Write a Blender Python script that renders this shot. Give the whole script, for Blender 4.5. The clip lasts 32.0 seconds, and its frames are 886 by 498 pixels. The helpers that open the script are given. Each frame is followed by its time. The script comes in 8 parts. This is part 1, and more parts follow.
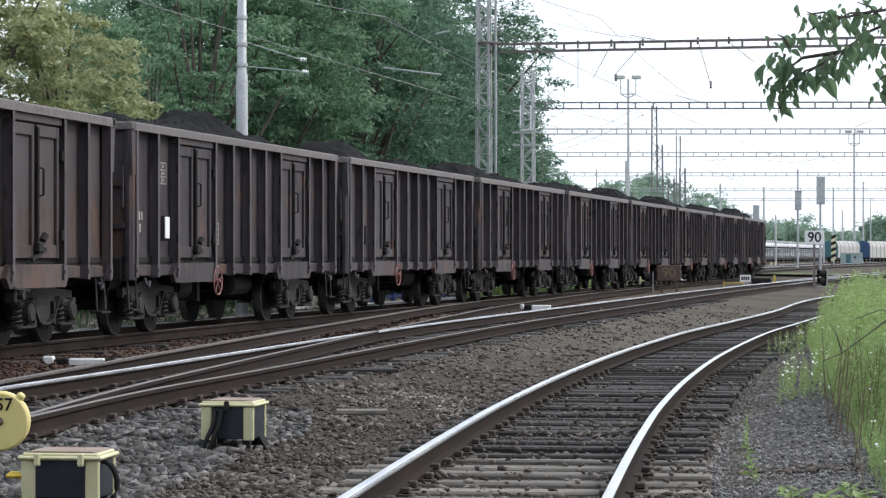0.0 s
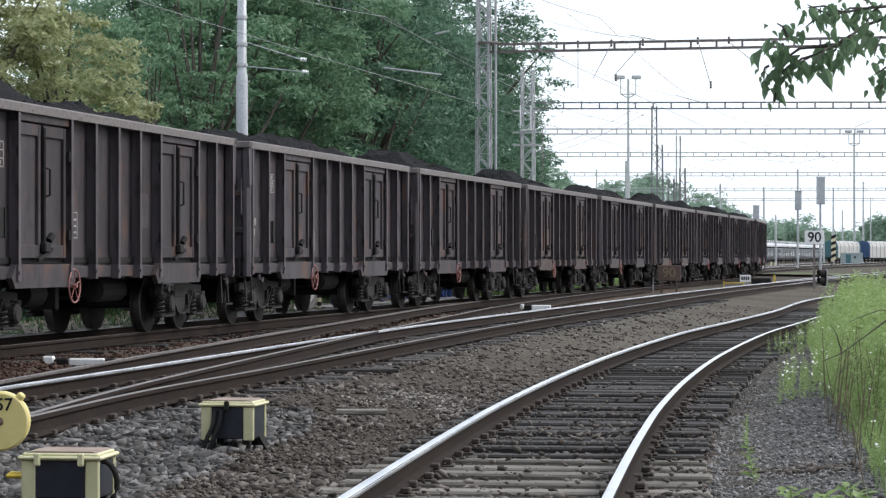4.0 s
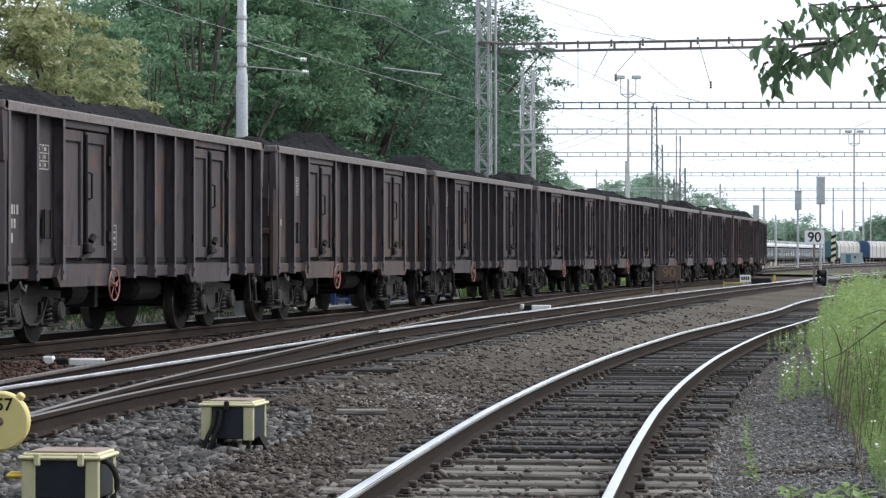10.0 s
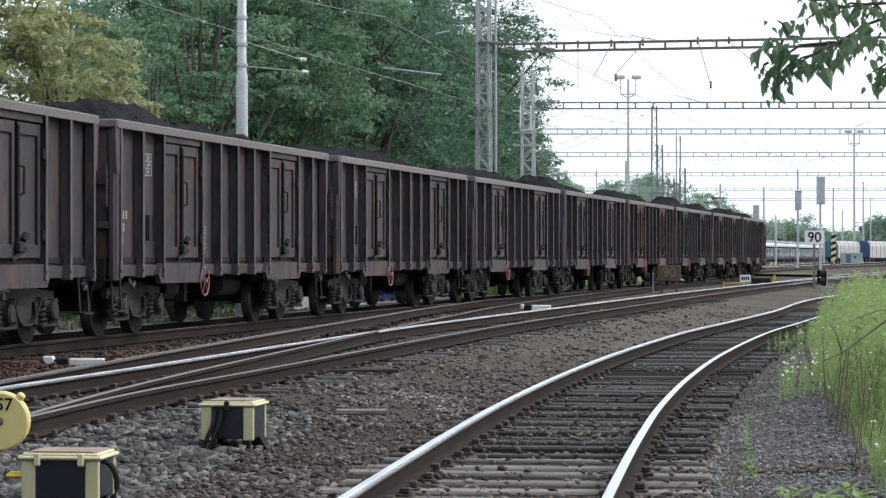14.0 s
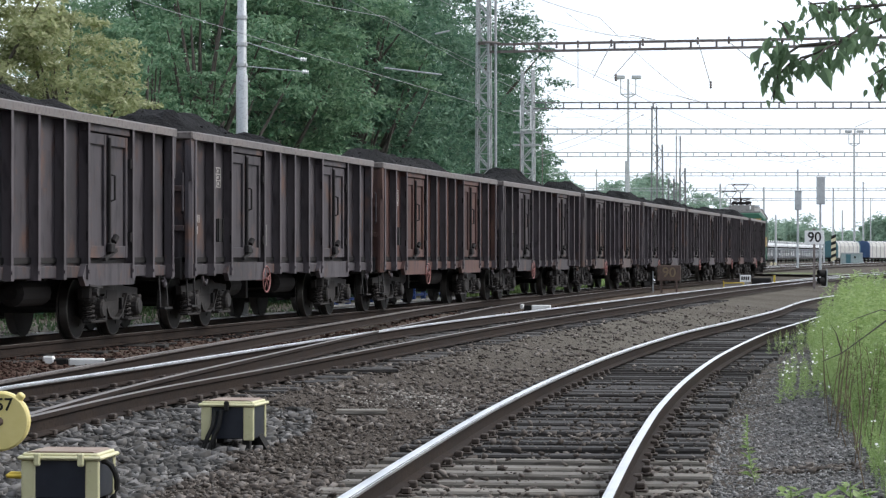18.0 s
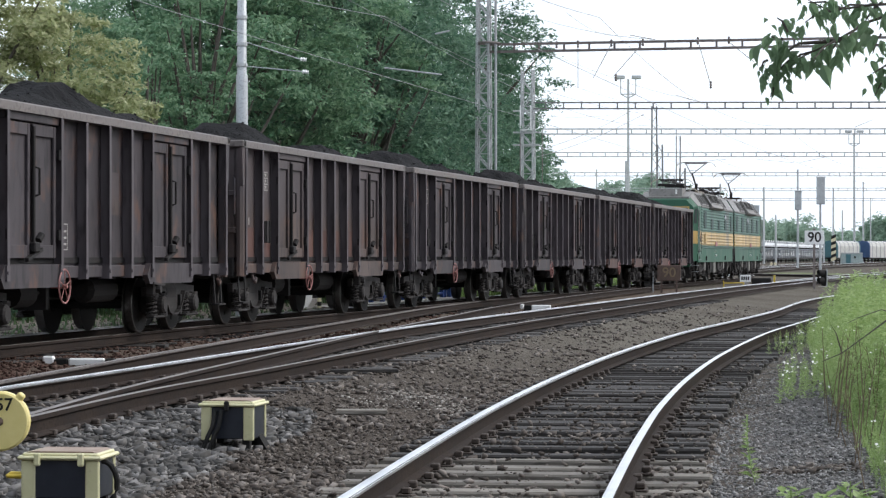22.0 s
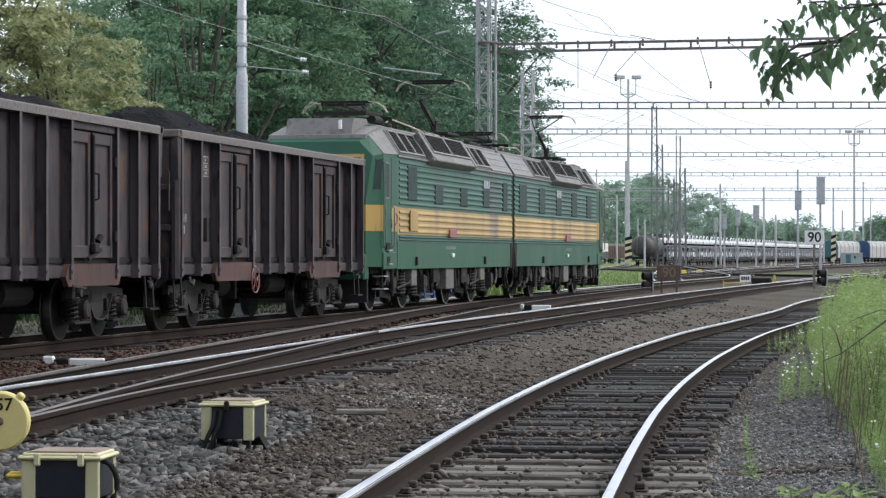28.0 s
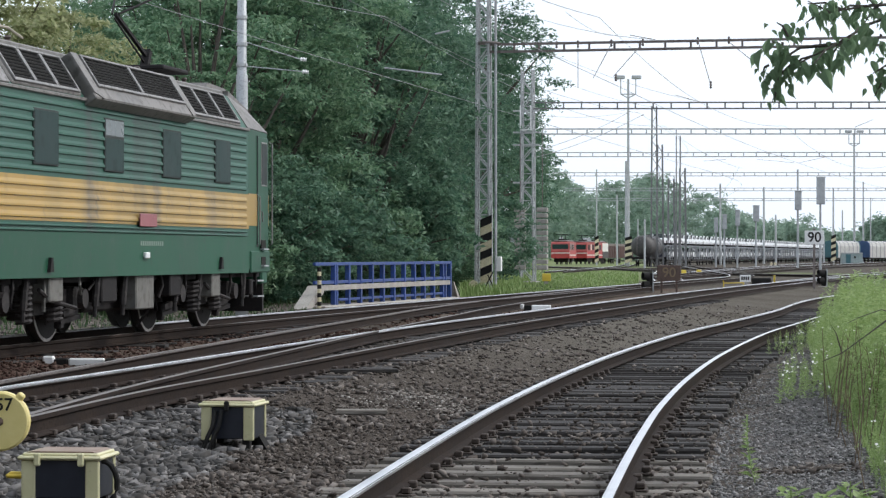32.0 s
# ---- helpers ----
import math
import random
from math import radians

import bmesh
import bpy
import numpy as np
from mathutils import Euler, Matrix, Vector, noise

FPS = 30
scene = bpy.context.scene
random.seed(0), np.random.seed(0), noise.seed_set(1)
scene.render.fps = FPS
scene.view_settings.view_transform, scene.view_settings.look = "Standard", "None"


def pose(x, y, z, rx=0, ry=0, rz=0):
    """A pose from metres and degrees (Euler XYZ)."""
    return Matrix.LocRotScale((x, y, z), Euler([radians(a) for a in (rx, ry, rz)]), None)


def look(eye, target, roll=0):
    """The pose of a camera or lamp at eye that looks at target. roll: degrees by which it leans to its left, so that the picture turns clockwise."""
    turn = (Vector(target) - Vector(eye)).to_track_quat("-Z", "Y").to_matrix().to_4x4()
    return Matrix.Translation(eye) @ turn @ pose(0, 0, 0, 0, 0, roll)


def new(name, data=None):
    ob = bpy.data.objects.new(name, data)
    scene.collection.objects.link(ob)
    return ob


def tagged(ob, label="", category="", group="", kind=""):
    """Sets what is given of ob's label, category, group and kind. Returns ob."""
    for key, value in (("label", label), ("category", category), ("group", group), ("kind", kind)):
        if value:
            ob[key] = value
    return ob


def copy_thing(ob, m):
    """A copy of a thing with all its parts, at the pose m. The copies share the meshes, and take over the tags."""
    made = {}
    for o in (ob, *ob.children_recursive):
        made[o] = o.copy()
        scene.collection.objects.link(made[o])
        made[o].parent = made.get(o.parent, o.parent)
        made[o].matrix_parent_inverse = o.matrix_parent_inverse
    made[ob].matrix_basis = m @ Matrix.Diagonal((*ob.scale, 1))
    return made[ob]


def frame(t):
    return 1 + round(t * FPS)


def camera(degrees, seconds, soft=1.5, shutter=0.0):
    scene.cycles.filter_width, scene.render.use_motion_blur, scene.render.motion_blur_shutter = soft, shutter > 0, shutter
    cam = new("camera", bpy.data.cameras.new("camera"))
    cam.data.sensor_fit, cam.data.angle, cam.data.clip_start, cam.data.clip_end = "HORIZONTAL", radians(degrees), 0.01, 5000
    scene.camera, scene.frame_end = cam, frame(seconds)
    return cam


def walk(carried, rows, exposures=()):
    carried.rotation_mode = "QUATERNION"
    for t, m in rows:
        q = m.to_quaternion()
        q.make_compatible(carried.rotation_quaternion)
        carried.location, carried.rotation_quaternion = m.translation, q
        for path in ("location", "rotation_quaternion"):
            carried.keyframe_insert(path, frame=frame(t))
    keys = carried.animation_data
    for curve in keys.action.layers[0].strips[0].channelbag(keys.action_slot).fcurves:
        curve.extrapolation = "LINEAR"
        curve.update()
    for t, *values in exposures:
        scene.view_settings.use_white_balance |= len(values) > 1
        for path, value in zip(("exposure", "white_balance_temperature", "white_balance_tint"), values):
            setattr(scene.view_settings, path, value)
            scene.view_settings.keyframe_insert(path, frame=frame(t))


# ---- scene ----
EYE = (0.0, 0.0, 1.25)
cam = camera(19.9, 32.0, soft=1.3)
CAM_POSE = look(EYE, (0.0, 100.0, 1.25 + 100 * 11.3 / 4470))
walk(cam, [(0.0, CAM_POSE), (32.0, CAM_POSE)], [(0.0, 0.17), (25.0, 0.17), (28.0, 0.05), (29.5, 0.0), (32.0, -0.03)])

# ---- world, sun, exposure ----
world = bpy.data.worlds.new("sky_world")
scene.world = world
world.use_nodes = True
wn, wl = world.node_tree.nodes, world.node_tree.links
wn.clear()
sky = wn.new("ShaderNodeTexSky")
sky.sky_type, sky.sun_disc = "NISHITA", False
sky.sun_elevation, sky.sun_rotation = radians(41), radians(80)
sky.air_density, sky.dust_density, sky.ozone_density = 1.0, 4.0, 1.0
cloud = wn.new("ShaderNodeMix")
cloud.data_type = "RGBA"
cloud.inputs[0].default_value = 0.72
cloud.inputs[7].default_value = (10.5, 11.35, 12.6, 1.0)
back = wn.new("ShaderNodeBackground")
back.inputs[1].default_value = 0.126
wout = wn.new("ShaderNodeOutputWorld")
wl.new(sky.outputs[0], cloud.inputs[6])
wl.new(cloud.outputs[2], back.inputs[0])
wl.new(back.outputs[0], wout.inputs[0])

sun = new("sun", bpy.data.lights.new("sun", "SUN"))
sun.data.energy, sun.data.angle, sun.data.color = 1.75, radians(12), (1.0, 0.975, 0.94)
sun.matrix_world = look((20, 3.5, 17.6), (0, 0, 0))


# ---- materials ----
def mat(name, c1, c2, c3=None, scale=3.0, fine=40.0, rough=0.7, metal=0.0, bump=0.2, spot=0.5, stretch=(1, 1, 1),
        rand=0.0, coords="Object", rvar=0.15, dist=0.01, spec=0.5):
    """Two-scale mottled surface: c1 to c2 by broad noise, c3 in worn spots by fine noise, with grain relief."""
    m = bpy.data.materials.new(name)
    m.use_nodes = True
    n, l = m.node_tree.nodes, m.node_tree.links
    b = n["Principled BSDF"]
    tc = n.new("ShaderNodeTexCoord")
    mp = n.new("ShaderNodeMapping")
    mp.inputs["Scale"].default_value = stretch
    l.new(tc.outputs[coords], mp.inputs[0])
    src = mp.outputs[0]
    if rand:
        oi = n.new("ShaderNodeObjectInfo")
        mul = n.new("ShaderNodeMath")
        mul.operation = "MULTIPLY"
        mul.inputs[1].default_value = 37.0
        l.new(oi.outputs["Random"], mul.inputs[0])
        add = n.new("ShaderNodeVectorMath")
        l.new(src, add.inputs[0])
        l.new(mul.outputs[0], add.inputs[1])
        src = add.outputs[0]
    a = n.new("ShaderNodeTexNoise")
    a.inputs["Scale"].default_value, a.inputs["Detail"].default_value = scale, 5
    f = n.new("ShaderNodeTexNoise")
    f.inputs["Scale"].default_value, f.inputs["Detail"].default_value = fine, 4
    l.new(src, a.inputs["Vector"])
    l.new(src, f.inputs["Vector"])
    r1 = n.new("ShaderNodeMapRange")
    r1.inputs[1].default_value, r1.inputs[2].default_value = 0.35, 0.65
    l.new(a.outputs["Fac"], r1.inputs[0])
    m1 = n.new("ShaderNodeMix")
    m1.data_type = "RGBA"
    m1.inputs[6].default_value, m1.inputs[7].default_value = (*c1, 1), (*c2, 1)
    l.new(r1.outputs[0], m1.inputs[0])
    r2 = n.new("ShaderNodeMapRange")
    r2.inputs[1].default_value, r2.inputs[2].default_value = spot, spot + 0.18
    l.new(f.outputs["Fac"], r2.inputs[0])
    m2 = n.new("ShaderNodeMix")
    m2.data_type = "RGBA"
    m2.inputs[7].default_value = (*(c3 or c2), 1)
    l.new(r2.outputs[0], m2.inputs[0])
    l.new(m1.outputs[2], m2.inputs[6])
    out = m2.outputs[2]
    if rand:
        hs = n.new("ShaderNodeHueSaturation")
        mr = n.new("ShaderNodeMapRange")
        mr.inputs[3].default_value, mr.inputs[4].default_value = 1 - rand, 1 + rand
        l.new(oi.outputs["Random"], mr.inputs[0])
        l.new(mr.outputs[0], hs.inputs["Value"])
        l.new(out, hs.inputs["Color"])
        out = hs.outputs[0]
    l.new(out, b.inputs["Base Color"])
    rr = n.new("ShaderNodeMapRange")
    rr.inputs[3].default_value, rr.inputs[4].default_value = max(rough - rvar, 0.05), min(rough + rvar, 1)
    l.new(a.outputs["Fac"], rr.inputs[0])
    l.new(rr.outputs[0], b.inputs["Roughness"])
    b.inputs["Metallic"].default_value = metal
    b.inputs["Specular IOR Level"].default_value = spec
    if bump:
        bp = n.new("ShaderNodeBump")
        bp.inputs["Strength"].default_value, bp.inputs["Distance"].default_value = bump, dist
        l.new(f.outputs["Fac"], bp.inputs["Height"])
        l.new(bp.outputs[0], b.inputs["Normal"])
    return m


M = {}
WBR = dict(scale=1.6, fine=7, rough=0.66, bump=0.25, spot=0.52, stretch=(1, 1, 0.3), rand=0.12, spec=0.35)
M["wagon_brown"] = mat("wagon_paint_brown", (0.0354, 0.02924, 0.03304), (0.05562, 0.0473, 0.05345), (0.02107, 0.0172, 0.02138), **WBR)
M["wagon_grey"] = mat("wagon_paint_grey_brown", (0.04469, 0.0384, 0.0443), (0.06978, 0.0616, 0.06961), (0.02587, 0.0216, 0.02622), **WBR)
M["wagon_red"] = mat("wagon_paint_red_brown", (0.0675, 0.0333, 0.0288), (0.0963, 0.0486, 0.0414), (0.0387, 0.0243, 0.0234), **WBR)
M["wagon_rust"] = mat("wagon_paint_rusted", (0.05622, 0.03951, 0.03616), (0.08474, 0.06339, 0.05821), (0.02852, 0.02223, 0.02381), **WBR)


def weather(m, rust, chalk):
    """Panels of unequal age between the ribs, blotches of bare rust, dark runs and pale chalky scuffs over a paint."""
    n, l = m.node_tree.nodes, m.node_tree.links
    base = n["Principled BSDF"].inputs["Base Color"]
    tc, info = n.new("ShaderNodeTexCoord"), n.new("ShaderNodeObjectInfo")
    far, sh = n.new("ShaderNodeVectorMath"), n.new("ShaderNodeVectorMath")
    far.operation, sh.operation = "MULTIPLY", "ADD"
    far.inputs[1].default_value = (61.0, 0.0, 23.0)
    l.new(info.outputs["Random"], far.inputs[0])
    l.new(tc.outputs["Object"], sh.inputs[0])
    l.new(far.outputs[0], sh.inputs[1])
    # one tone for each panel
    sep, div, flo, add, white, tone, hs = [n.new(k) for k in ("ShaderNodeSeparateXYZ", "ShaderNodeMath", "ShaderNodeMath", "ShaderNodeMath", "ShaderNodeTexWhiteNoise", "ShaderNodeMapRange", "ShaderNodeHueSaturation")]
    div.operation, flo.operation, add.operation, white.noise_dimensions = "DIVIDE", "FLOOR", "ADD", "1D"
    div.inputs[1].default_value = 1.0635
    l.new(tc.outputs["Object"], sep.inputs[0])
    l.new(sep.outputs[0], div.inputs[0])
    l.new(div.outputs[0], flo.inputs[0])
    l.new(flo.outputs[0], add.inputs[0])
    l.new(info.outputs["Random"], add.inputs[1])
    l.new(add.outputs[0], white.inputs["W"])
    tone.inputs[3].default_value, tone.inputs[4].default_value = 0.82, 1.18
    l.new(white.outputs["Value"], tone.inputs[0])
    l.new(tone.outputs[0], hs.inputs["Value"])
    l.new(base.links[0].from_socket, hs.inputs["Color"])
    l.new(hs.outputs[0], base)
    for scale, lo, hi, top, colour, squash in ((1.5, 0.53, 0.66, 0.8, rust, (1, 1, 0.7)), (5.0, 0.52, 0.68, 0.55, (0.026, 0.022, 0.025), (1, 1, 0.09)),
                                               (7.0, 0.62, 0.72, 0.5, rust, (1, 1, 0.6)), (5.5, 0.66, 0.74, 0.45, chalk, (1, 1, 0.35))):
        mp, no, rg, mx = n.new("ShaderNodeMapping"), n.new("ShaderNodeTexNoise"), n.new("ShaderNodeMapRange"), n.new("ShaderNodeMix")
        mp.inputs["Scale"].default_value = squash
        no.inputs["Scale"].default_value, no.inputs["Detail"].default_value, no.inputs["Roughness"].default_value = scale, 6, 0.65
        rg.inputs[1].default_value, rg.inputs[2].default_value, rg.inputs[4].default_value = lo, hi, top
        mx.data_type = "RGBA"
        mx.inputs[7].default_value = (*colour, 1)
        l.new(sh.outputs[0], mp.inputs[0])
        l.new(mp.outputs[0], no.inputs["Vector"])
        l.new(no.outputs["Fac"], rg.inputs[0])
        l.new(rg.outputs[0], mx.inputs[0])
        l.new(base.links[0].from_socket, mx.inputs[6])
        l.new(mx.outputs[2], base)


for key in ("wagon_brown", "wagon_grey", "wagon_red", "wagon_rust"):
    weather(M[key], (0.11, 0.058, 0.041), (0.15, 0.13, 0.124))


def coal_film(m, film):
    """A film of coal dust with a ragged lower edge over the upper part of the sides."""
    n, l = m.node_tree.nodes, m.node_tree.links
    base = n["Principled BSDF"].inputs["Base Color"]
    tc, sep, no, ad, rg, mx = [n.new(k) for k in ("ShaderNodeTexCoord", "ShaderNodeSeparateXYZ", "ShaderNodeTexNoise", "ShaderNodeMath", "ShaderNodeMapRange", "ShaderNodeMix")]
    no.inputs["Scale"].default_value, no.inputs["Detail"].default_value = 2.2, 5
    l.new(tc.outputs["Object"], sep.inputs[0])
    l.new(tc.outputs["Object"], no.inputs["Vector"])
    ad.operation = "ADD"
    l.new(sep.outputs[2], ad.inputs[0])
    l.new(no.outputs["Fac"], ad.inputs[1])
    rg.inputs[1].default_value, rg.inputs[2].default_value, rg.inputs[4].default_value = 2.35, 2.75, 0.8
    l.new(ad.outputs[0], rg.inputs[0])
    mx.data_type = "RGBA"
    mx.inputs[7].default_value = (*film, 1)
    l.new(rg.outputs[0], mx.inputs[0])
    l.new(base.links[0].from_socket, mx.inputs[6])
    l.new(mx.outputs[2], base)


for key in ("wagon_rust",):
    coal_film(M[key], (0.060, 0.050, 0.055))
# ribs paler than the panels: wear, plus lit flange edges put into colour
M["wagon_rib"] = mat("worn_lit_rib_paint", (0.0603, 0.05104, 0.05715), (0.0937, 0.07985, 0.088), (0.03667, 0.02964, 0.03447), **WBR)
M["chord"] = mat("worn_top_rail_paint", (0.102, 0.0867, 0.0816), (0.1403, 0.119, 0.1105), (0.0595, 0.0459, 0.0425), scale=2, fine=14, rough=0.5, rand=0.1)
M["under"] = mat("oily_black_steel", (0.0119, 0.01105, 0.0117), (0.0204, 0.01785, 0.018), (0.03825, 0.03145, 0.0288), scale=3, fine=25, rough=0.75, spot=0.6, spec=0.25)
M["bogie"] = mat("dusty_bogie_steel", (0.01776, 0.01598, 0.01616), (0.03256, 0.02901, 0.02859), (0.0592, 0.0521, 0.04973), scale=4, fine=16, rough=0.75, spot=0.56, spec=0.3)
M["wheel"] = mat("oily_dark_wheel_steel", (0.0096, 0.0088, 0.00924), (0.016, 0.0144, 0.01428), (0.0272, 0.0232, 0.02184), scale=4, fine=20, rough=0.7, spot=0.6, spec=0.25)
M["rim"] = mat("bright_worn_wheel_rim", (0.36, 0.35, 0.34), (0.48, 0.47, 0.46), (0.2, 0.18, 0.17), scale=5, fine=20, rough=0.4, bump=0)
M["tread_dull"] = mat("dark_wheel_tread", (0.09, 0.085, 0.08), (0.14, 0.13, 0.125), scale=4, rough=0.45, metal=0.8, bump=0)
M["coal"] = mat("black_coal", (0.007, 0.007, 0.008), (0.012, 0.012, 0.013), (0.02, 0.02, 0.022), scale=2, fine=14, rough=0.9, bump=0.9, dist=0.08, spot=0.6, spec=0.1)
M["brake_red"] = mat("faded_red_paint", (0.26, 0.095, 0.085), (0.33, 0.15, 0.14), (0.15, 0.075, 0.07), scale=6, fine=30, rough=0.6)
M["white_mark"] = mat("faded_white_stencil", (0.30, 0.28, 0.27), (0.40, 0.38, 0.365), (0.15, 0.13, 0.12), scale=5, fine=40, rough=0.7, bump=0)
M["steel_rail"] = mat("rusty_rail_side", (0.022, 0.016, 0.014), (0.036, 0.026, 0.021), (0.015, 0.012, 0.011), scale=2, fine=30, rough=0.85, bump=0.3, spec=0.12)
M["rail_top"] = mat("polished_rail_head", (0.62, 0.63, 0.65), (0.74, 0.75, 0.77), scale=1.5, fine=20, rough=0.4, metal=1.0, bump=0.02)
M["rail_dull"] = mat("dull_rail_head", (0.13, 0.115, 0.108), (0.19, 0.17, 0.16), (0.08, 0.063, 0.053), scale=1.5, fine=20, rough=0.5, metal=0.4, bump=0.05)
M["sleeper_pale"] = mat("bleached_timber_sleeper", (0.13, 0.116, 0.10), (0.195, 0.178, 0.155), (0.06, 0.052, 0.045), scale=3, fine=20, rough=0.9, bump=0.6, stretch=(0.25, 2.5, 2.5), rand=0.2, spot=0.55)
M["sleeper"] = mat("weathered_timber_sleeper", (0.016, 0.014, 0.013), (0.034, 0.03, 0.028), (0.075, 0.067, 0.061), scale=3, fine=22, rough=0.85, bump=0.6, stretch=(0.25, 2.5, 2.5), rand=0.3, spot=0.58)
M["clip"] = mat("rusty_fastening", (0.03, 0.022, 0.019), (0.05, 0.037, 0.03), scale=10, fine=60, rough=0.8)
M["concrete"] = mat("grey_concrete", (0.30, 0.285, 0.26), (0.40, 0.38, 0.35), (0.2, 0.19, 0.17), scale=2, fine=30, rough=0.85, bump=0.3)
M["galv"] = mat("galvanised_steel", (0.36, 0.38, 0.40), (0.46, 0.48, 0.50), (0.28, 0.29, 0.30), scale=2, fine=25, rough=0.5, metal=0.25)
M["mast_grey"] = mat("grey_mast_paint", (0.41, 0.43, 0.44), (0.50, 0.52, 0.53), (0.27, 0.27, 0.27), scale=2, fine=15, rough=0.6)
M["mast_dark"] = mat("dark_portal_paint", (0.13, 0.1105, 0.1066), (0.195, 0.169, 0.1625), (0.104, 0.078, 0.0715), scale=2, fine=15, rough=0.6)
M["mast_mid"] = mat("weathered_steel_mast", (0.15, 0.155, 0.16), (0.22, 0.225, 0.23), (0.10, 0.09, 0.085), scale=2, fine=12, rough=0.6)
M["wire"] = mat("overhead_wire", (0.2, 0.21, 0.215), (0.27, 0.28, 0.285), scale=1, rough=0.5, bump=0)
M["blue"] = mat("blue_railing_paint", (0.012, 0.045, 0.19), (0.018, 0.06, 0.25), (0.04, 0.06, 0.14), scale=3, fine=18, rough=0.5, rand=0.1)
M["cream"] = mat("cream_yellow_enamel", (0.50, 0.48, 0.28), (0.58, 0.55, 0.35), (0.36, 0.33, 0.21), scale=5, fine=25, rough=0.45, spot=0.62)
M["cream_lid"] = mat("rust_stained_cream_lid", (0.26, 0.19, 0.14), (0.20, 0.135, 0.10), (0.34, 0.28, 0.2), scale=5, fine=18, rough=0.55, spot=0.6)
M["black_box"] = mat("blue_black_enamel", (0.014, 0.017, 0.026), (0.022, 0.026, 0.038), (0.05, 0.05, 0.055), scale=5, fine=40, rough=0.4, spot=0.66, bump=0.05)
M["rubber"] = mat("black_rubber", (0.014, 0.014, 0.014), (0.025, 0.024, 0.023), scale=6, fine=50, rough=0.7, spec=0.2)
M["yellow"] = mat("signal_yellow_paint", (0.66, 0.47, 0.04), (0.75, 0.56, 0.08), (0.4, 0.26, 0.04), scale=4, fine=30, rough=0.5, spot=0.65)
M["disc_yellow"] = mat("pale_yellow_disc_paint", (0.62, 0.52, 0.19), (0.70, 0.60, 0.26), (0.4, 0.3, 0.12), scale=3, fine=20, rough=0.5, spot=0.66)
M["white"] = mat("white_sign_enamel", (0.74, 0.75, 0.75), (0.82, 0.82, 0.82), (0.6, 0.58, 0.55), scale=4, fine=30, rough=0.5, bump=0, spot=0.66)
M["black"] = mat("black_paint", (0.012, 0.012, 0.012), (0.022, 0.021, 0.02), scale=5, fine=30, rough=0.7, bump=0.05, spec=0.15)
M["brown_box"] = mat("rusty_brown_sheet", (0.085, 0.055, 0.045), (0.115, 0.075, 0.06), (0.06, 0.042, 0.036), scale=4, fine=20, rough=0.75)
M["bark"] = mat("grey_brown_bark", (0.07, 0.06, 0.05), (0.12, 0.105, 0.09), (0.04, 0.035, 0.03), scale=3, fine=18, rough=0.9, bump=0.8, stretch=(3, 3, 0.5))


def leaf_mat(name, c1, c2, c3, trans=0.28):
    m = bpy.data.materials.new(name)
    m.use_nodes = True
    n, l = m.node_tree.nodes, m.node_tree.links
    b = n["Principled BSDF"]
    g = n.new("ShaderNodeNewGeometry")
    tc = n.new("ShaderNodeTexCoord")
    no = n.new("ShaderNodeTexNoise")
    no.inputs["Scale"].default_value = 0.45
    l.new(tc.outputs["Object"], no.inputs["Vector"])
    r1 = n.new("ShaderNodeMapRange")
    r1.inputs[1].default_value, r1.inputs[2].default_value = 0.35, 0.65
    l.new(no.outputs["Fac"], r1.inputs[0])
    m1 = n.new("ShaderNodeMix")
    m1.data_type = "RGBA"
    m1.inputs[6].default_value, m1.inputs[7].default_value = (*c1, 1), (*c2, 1)
    l.new(r1.outputs[0], m1.inputs[0])
    m2 = n.new("ShaderNodeMix")
    m2.data_type = "RGBA"
    m2.inputs[7].default_value = (*c3, 1)
    r2 = n.new("ShaderNodeMapRange")
    r2.inputs[1].default_value, r2.inputs[2].default_value, r2.inputs[4].default_value = 0.3, 1.0, 0.8
    l.new(g.outputs["Random Per Island"], r2.inputs[0])
    l.new(r2.outputs[0], m2.inputs[0])
    l.new(m1.outputs[2], m2.inputs[6])
    l.new(m2.outputs[2], b.inputs["Base Color"])
    b.inputs["Roughness"].default_value = 0.5
    b.inputs["Specular IOR Level"].default_value = 0.3
    t = n.new("ShaderNodeBsdfTranslucent")
    l.new(m2.outputs[2], t.inputs[0])
    mx = n.new("ShaderNodeMixShader")
    mx.inputs[0].default_value = trans
    l.new(b.outputs[0], mx.inputs[1])
    l.new(t.outputs[0], mx.inputs[2])
    l.new(mx.outputs[0], n["Material Output"].inputs[0])
    return m


M["leaf_dark"] = leaf_mat("dark_green_leaves", (0.05, 0.118, 0.079), (0.08, 0.162, 0.105), (0.215, 0.345, 0.225), 0.5)
M["leaf_mid"] = leaf_mat("mid_green_leaves", (0.08, 0.172, 0.103), (0.128, 0.24, 0.135), (0.30, 0.43, 0.27), 0.5)
M["leaf_light"] = leaf_mat("yellow_green_leaves", (0.22, 0.26, 0.12), (0.30, 0.34, 0.165), (0.55, 0.56, 0.36), 0.5)
# paler and bluer than near leaves: distance haze put into the colour
M["leaf_haze"] = leaf_mat("haze_pale_leaves", (0.19, 0.29, 0.225), (0.26, 0.37, 0.285), (0.37, 0.47, 0.37), 0.55)
# darker copy of the grass: shade behind the train put into the blades
M["grass_shaded"] = leaf_mat("shaded_trackside_grass", (0.03, 0.06, 0.024), (0.045, 0.085, 0.032), (0.065, 0.105, 0.042))
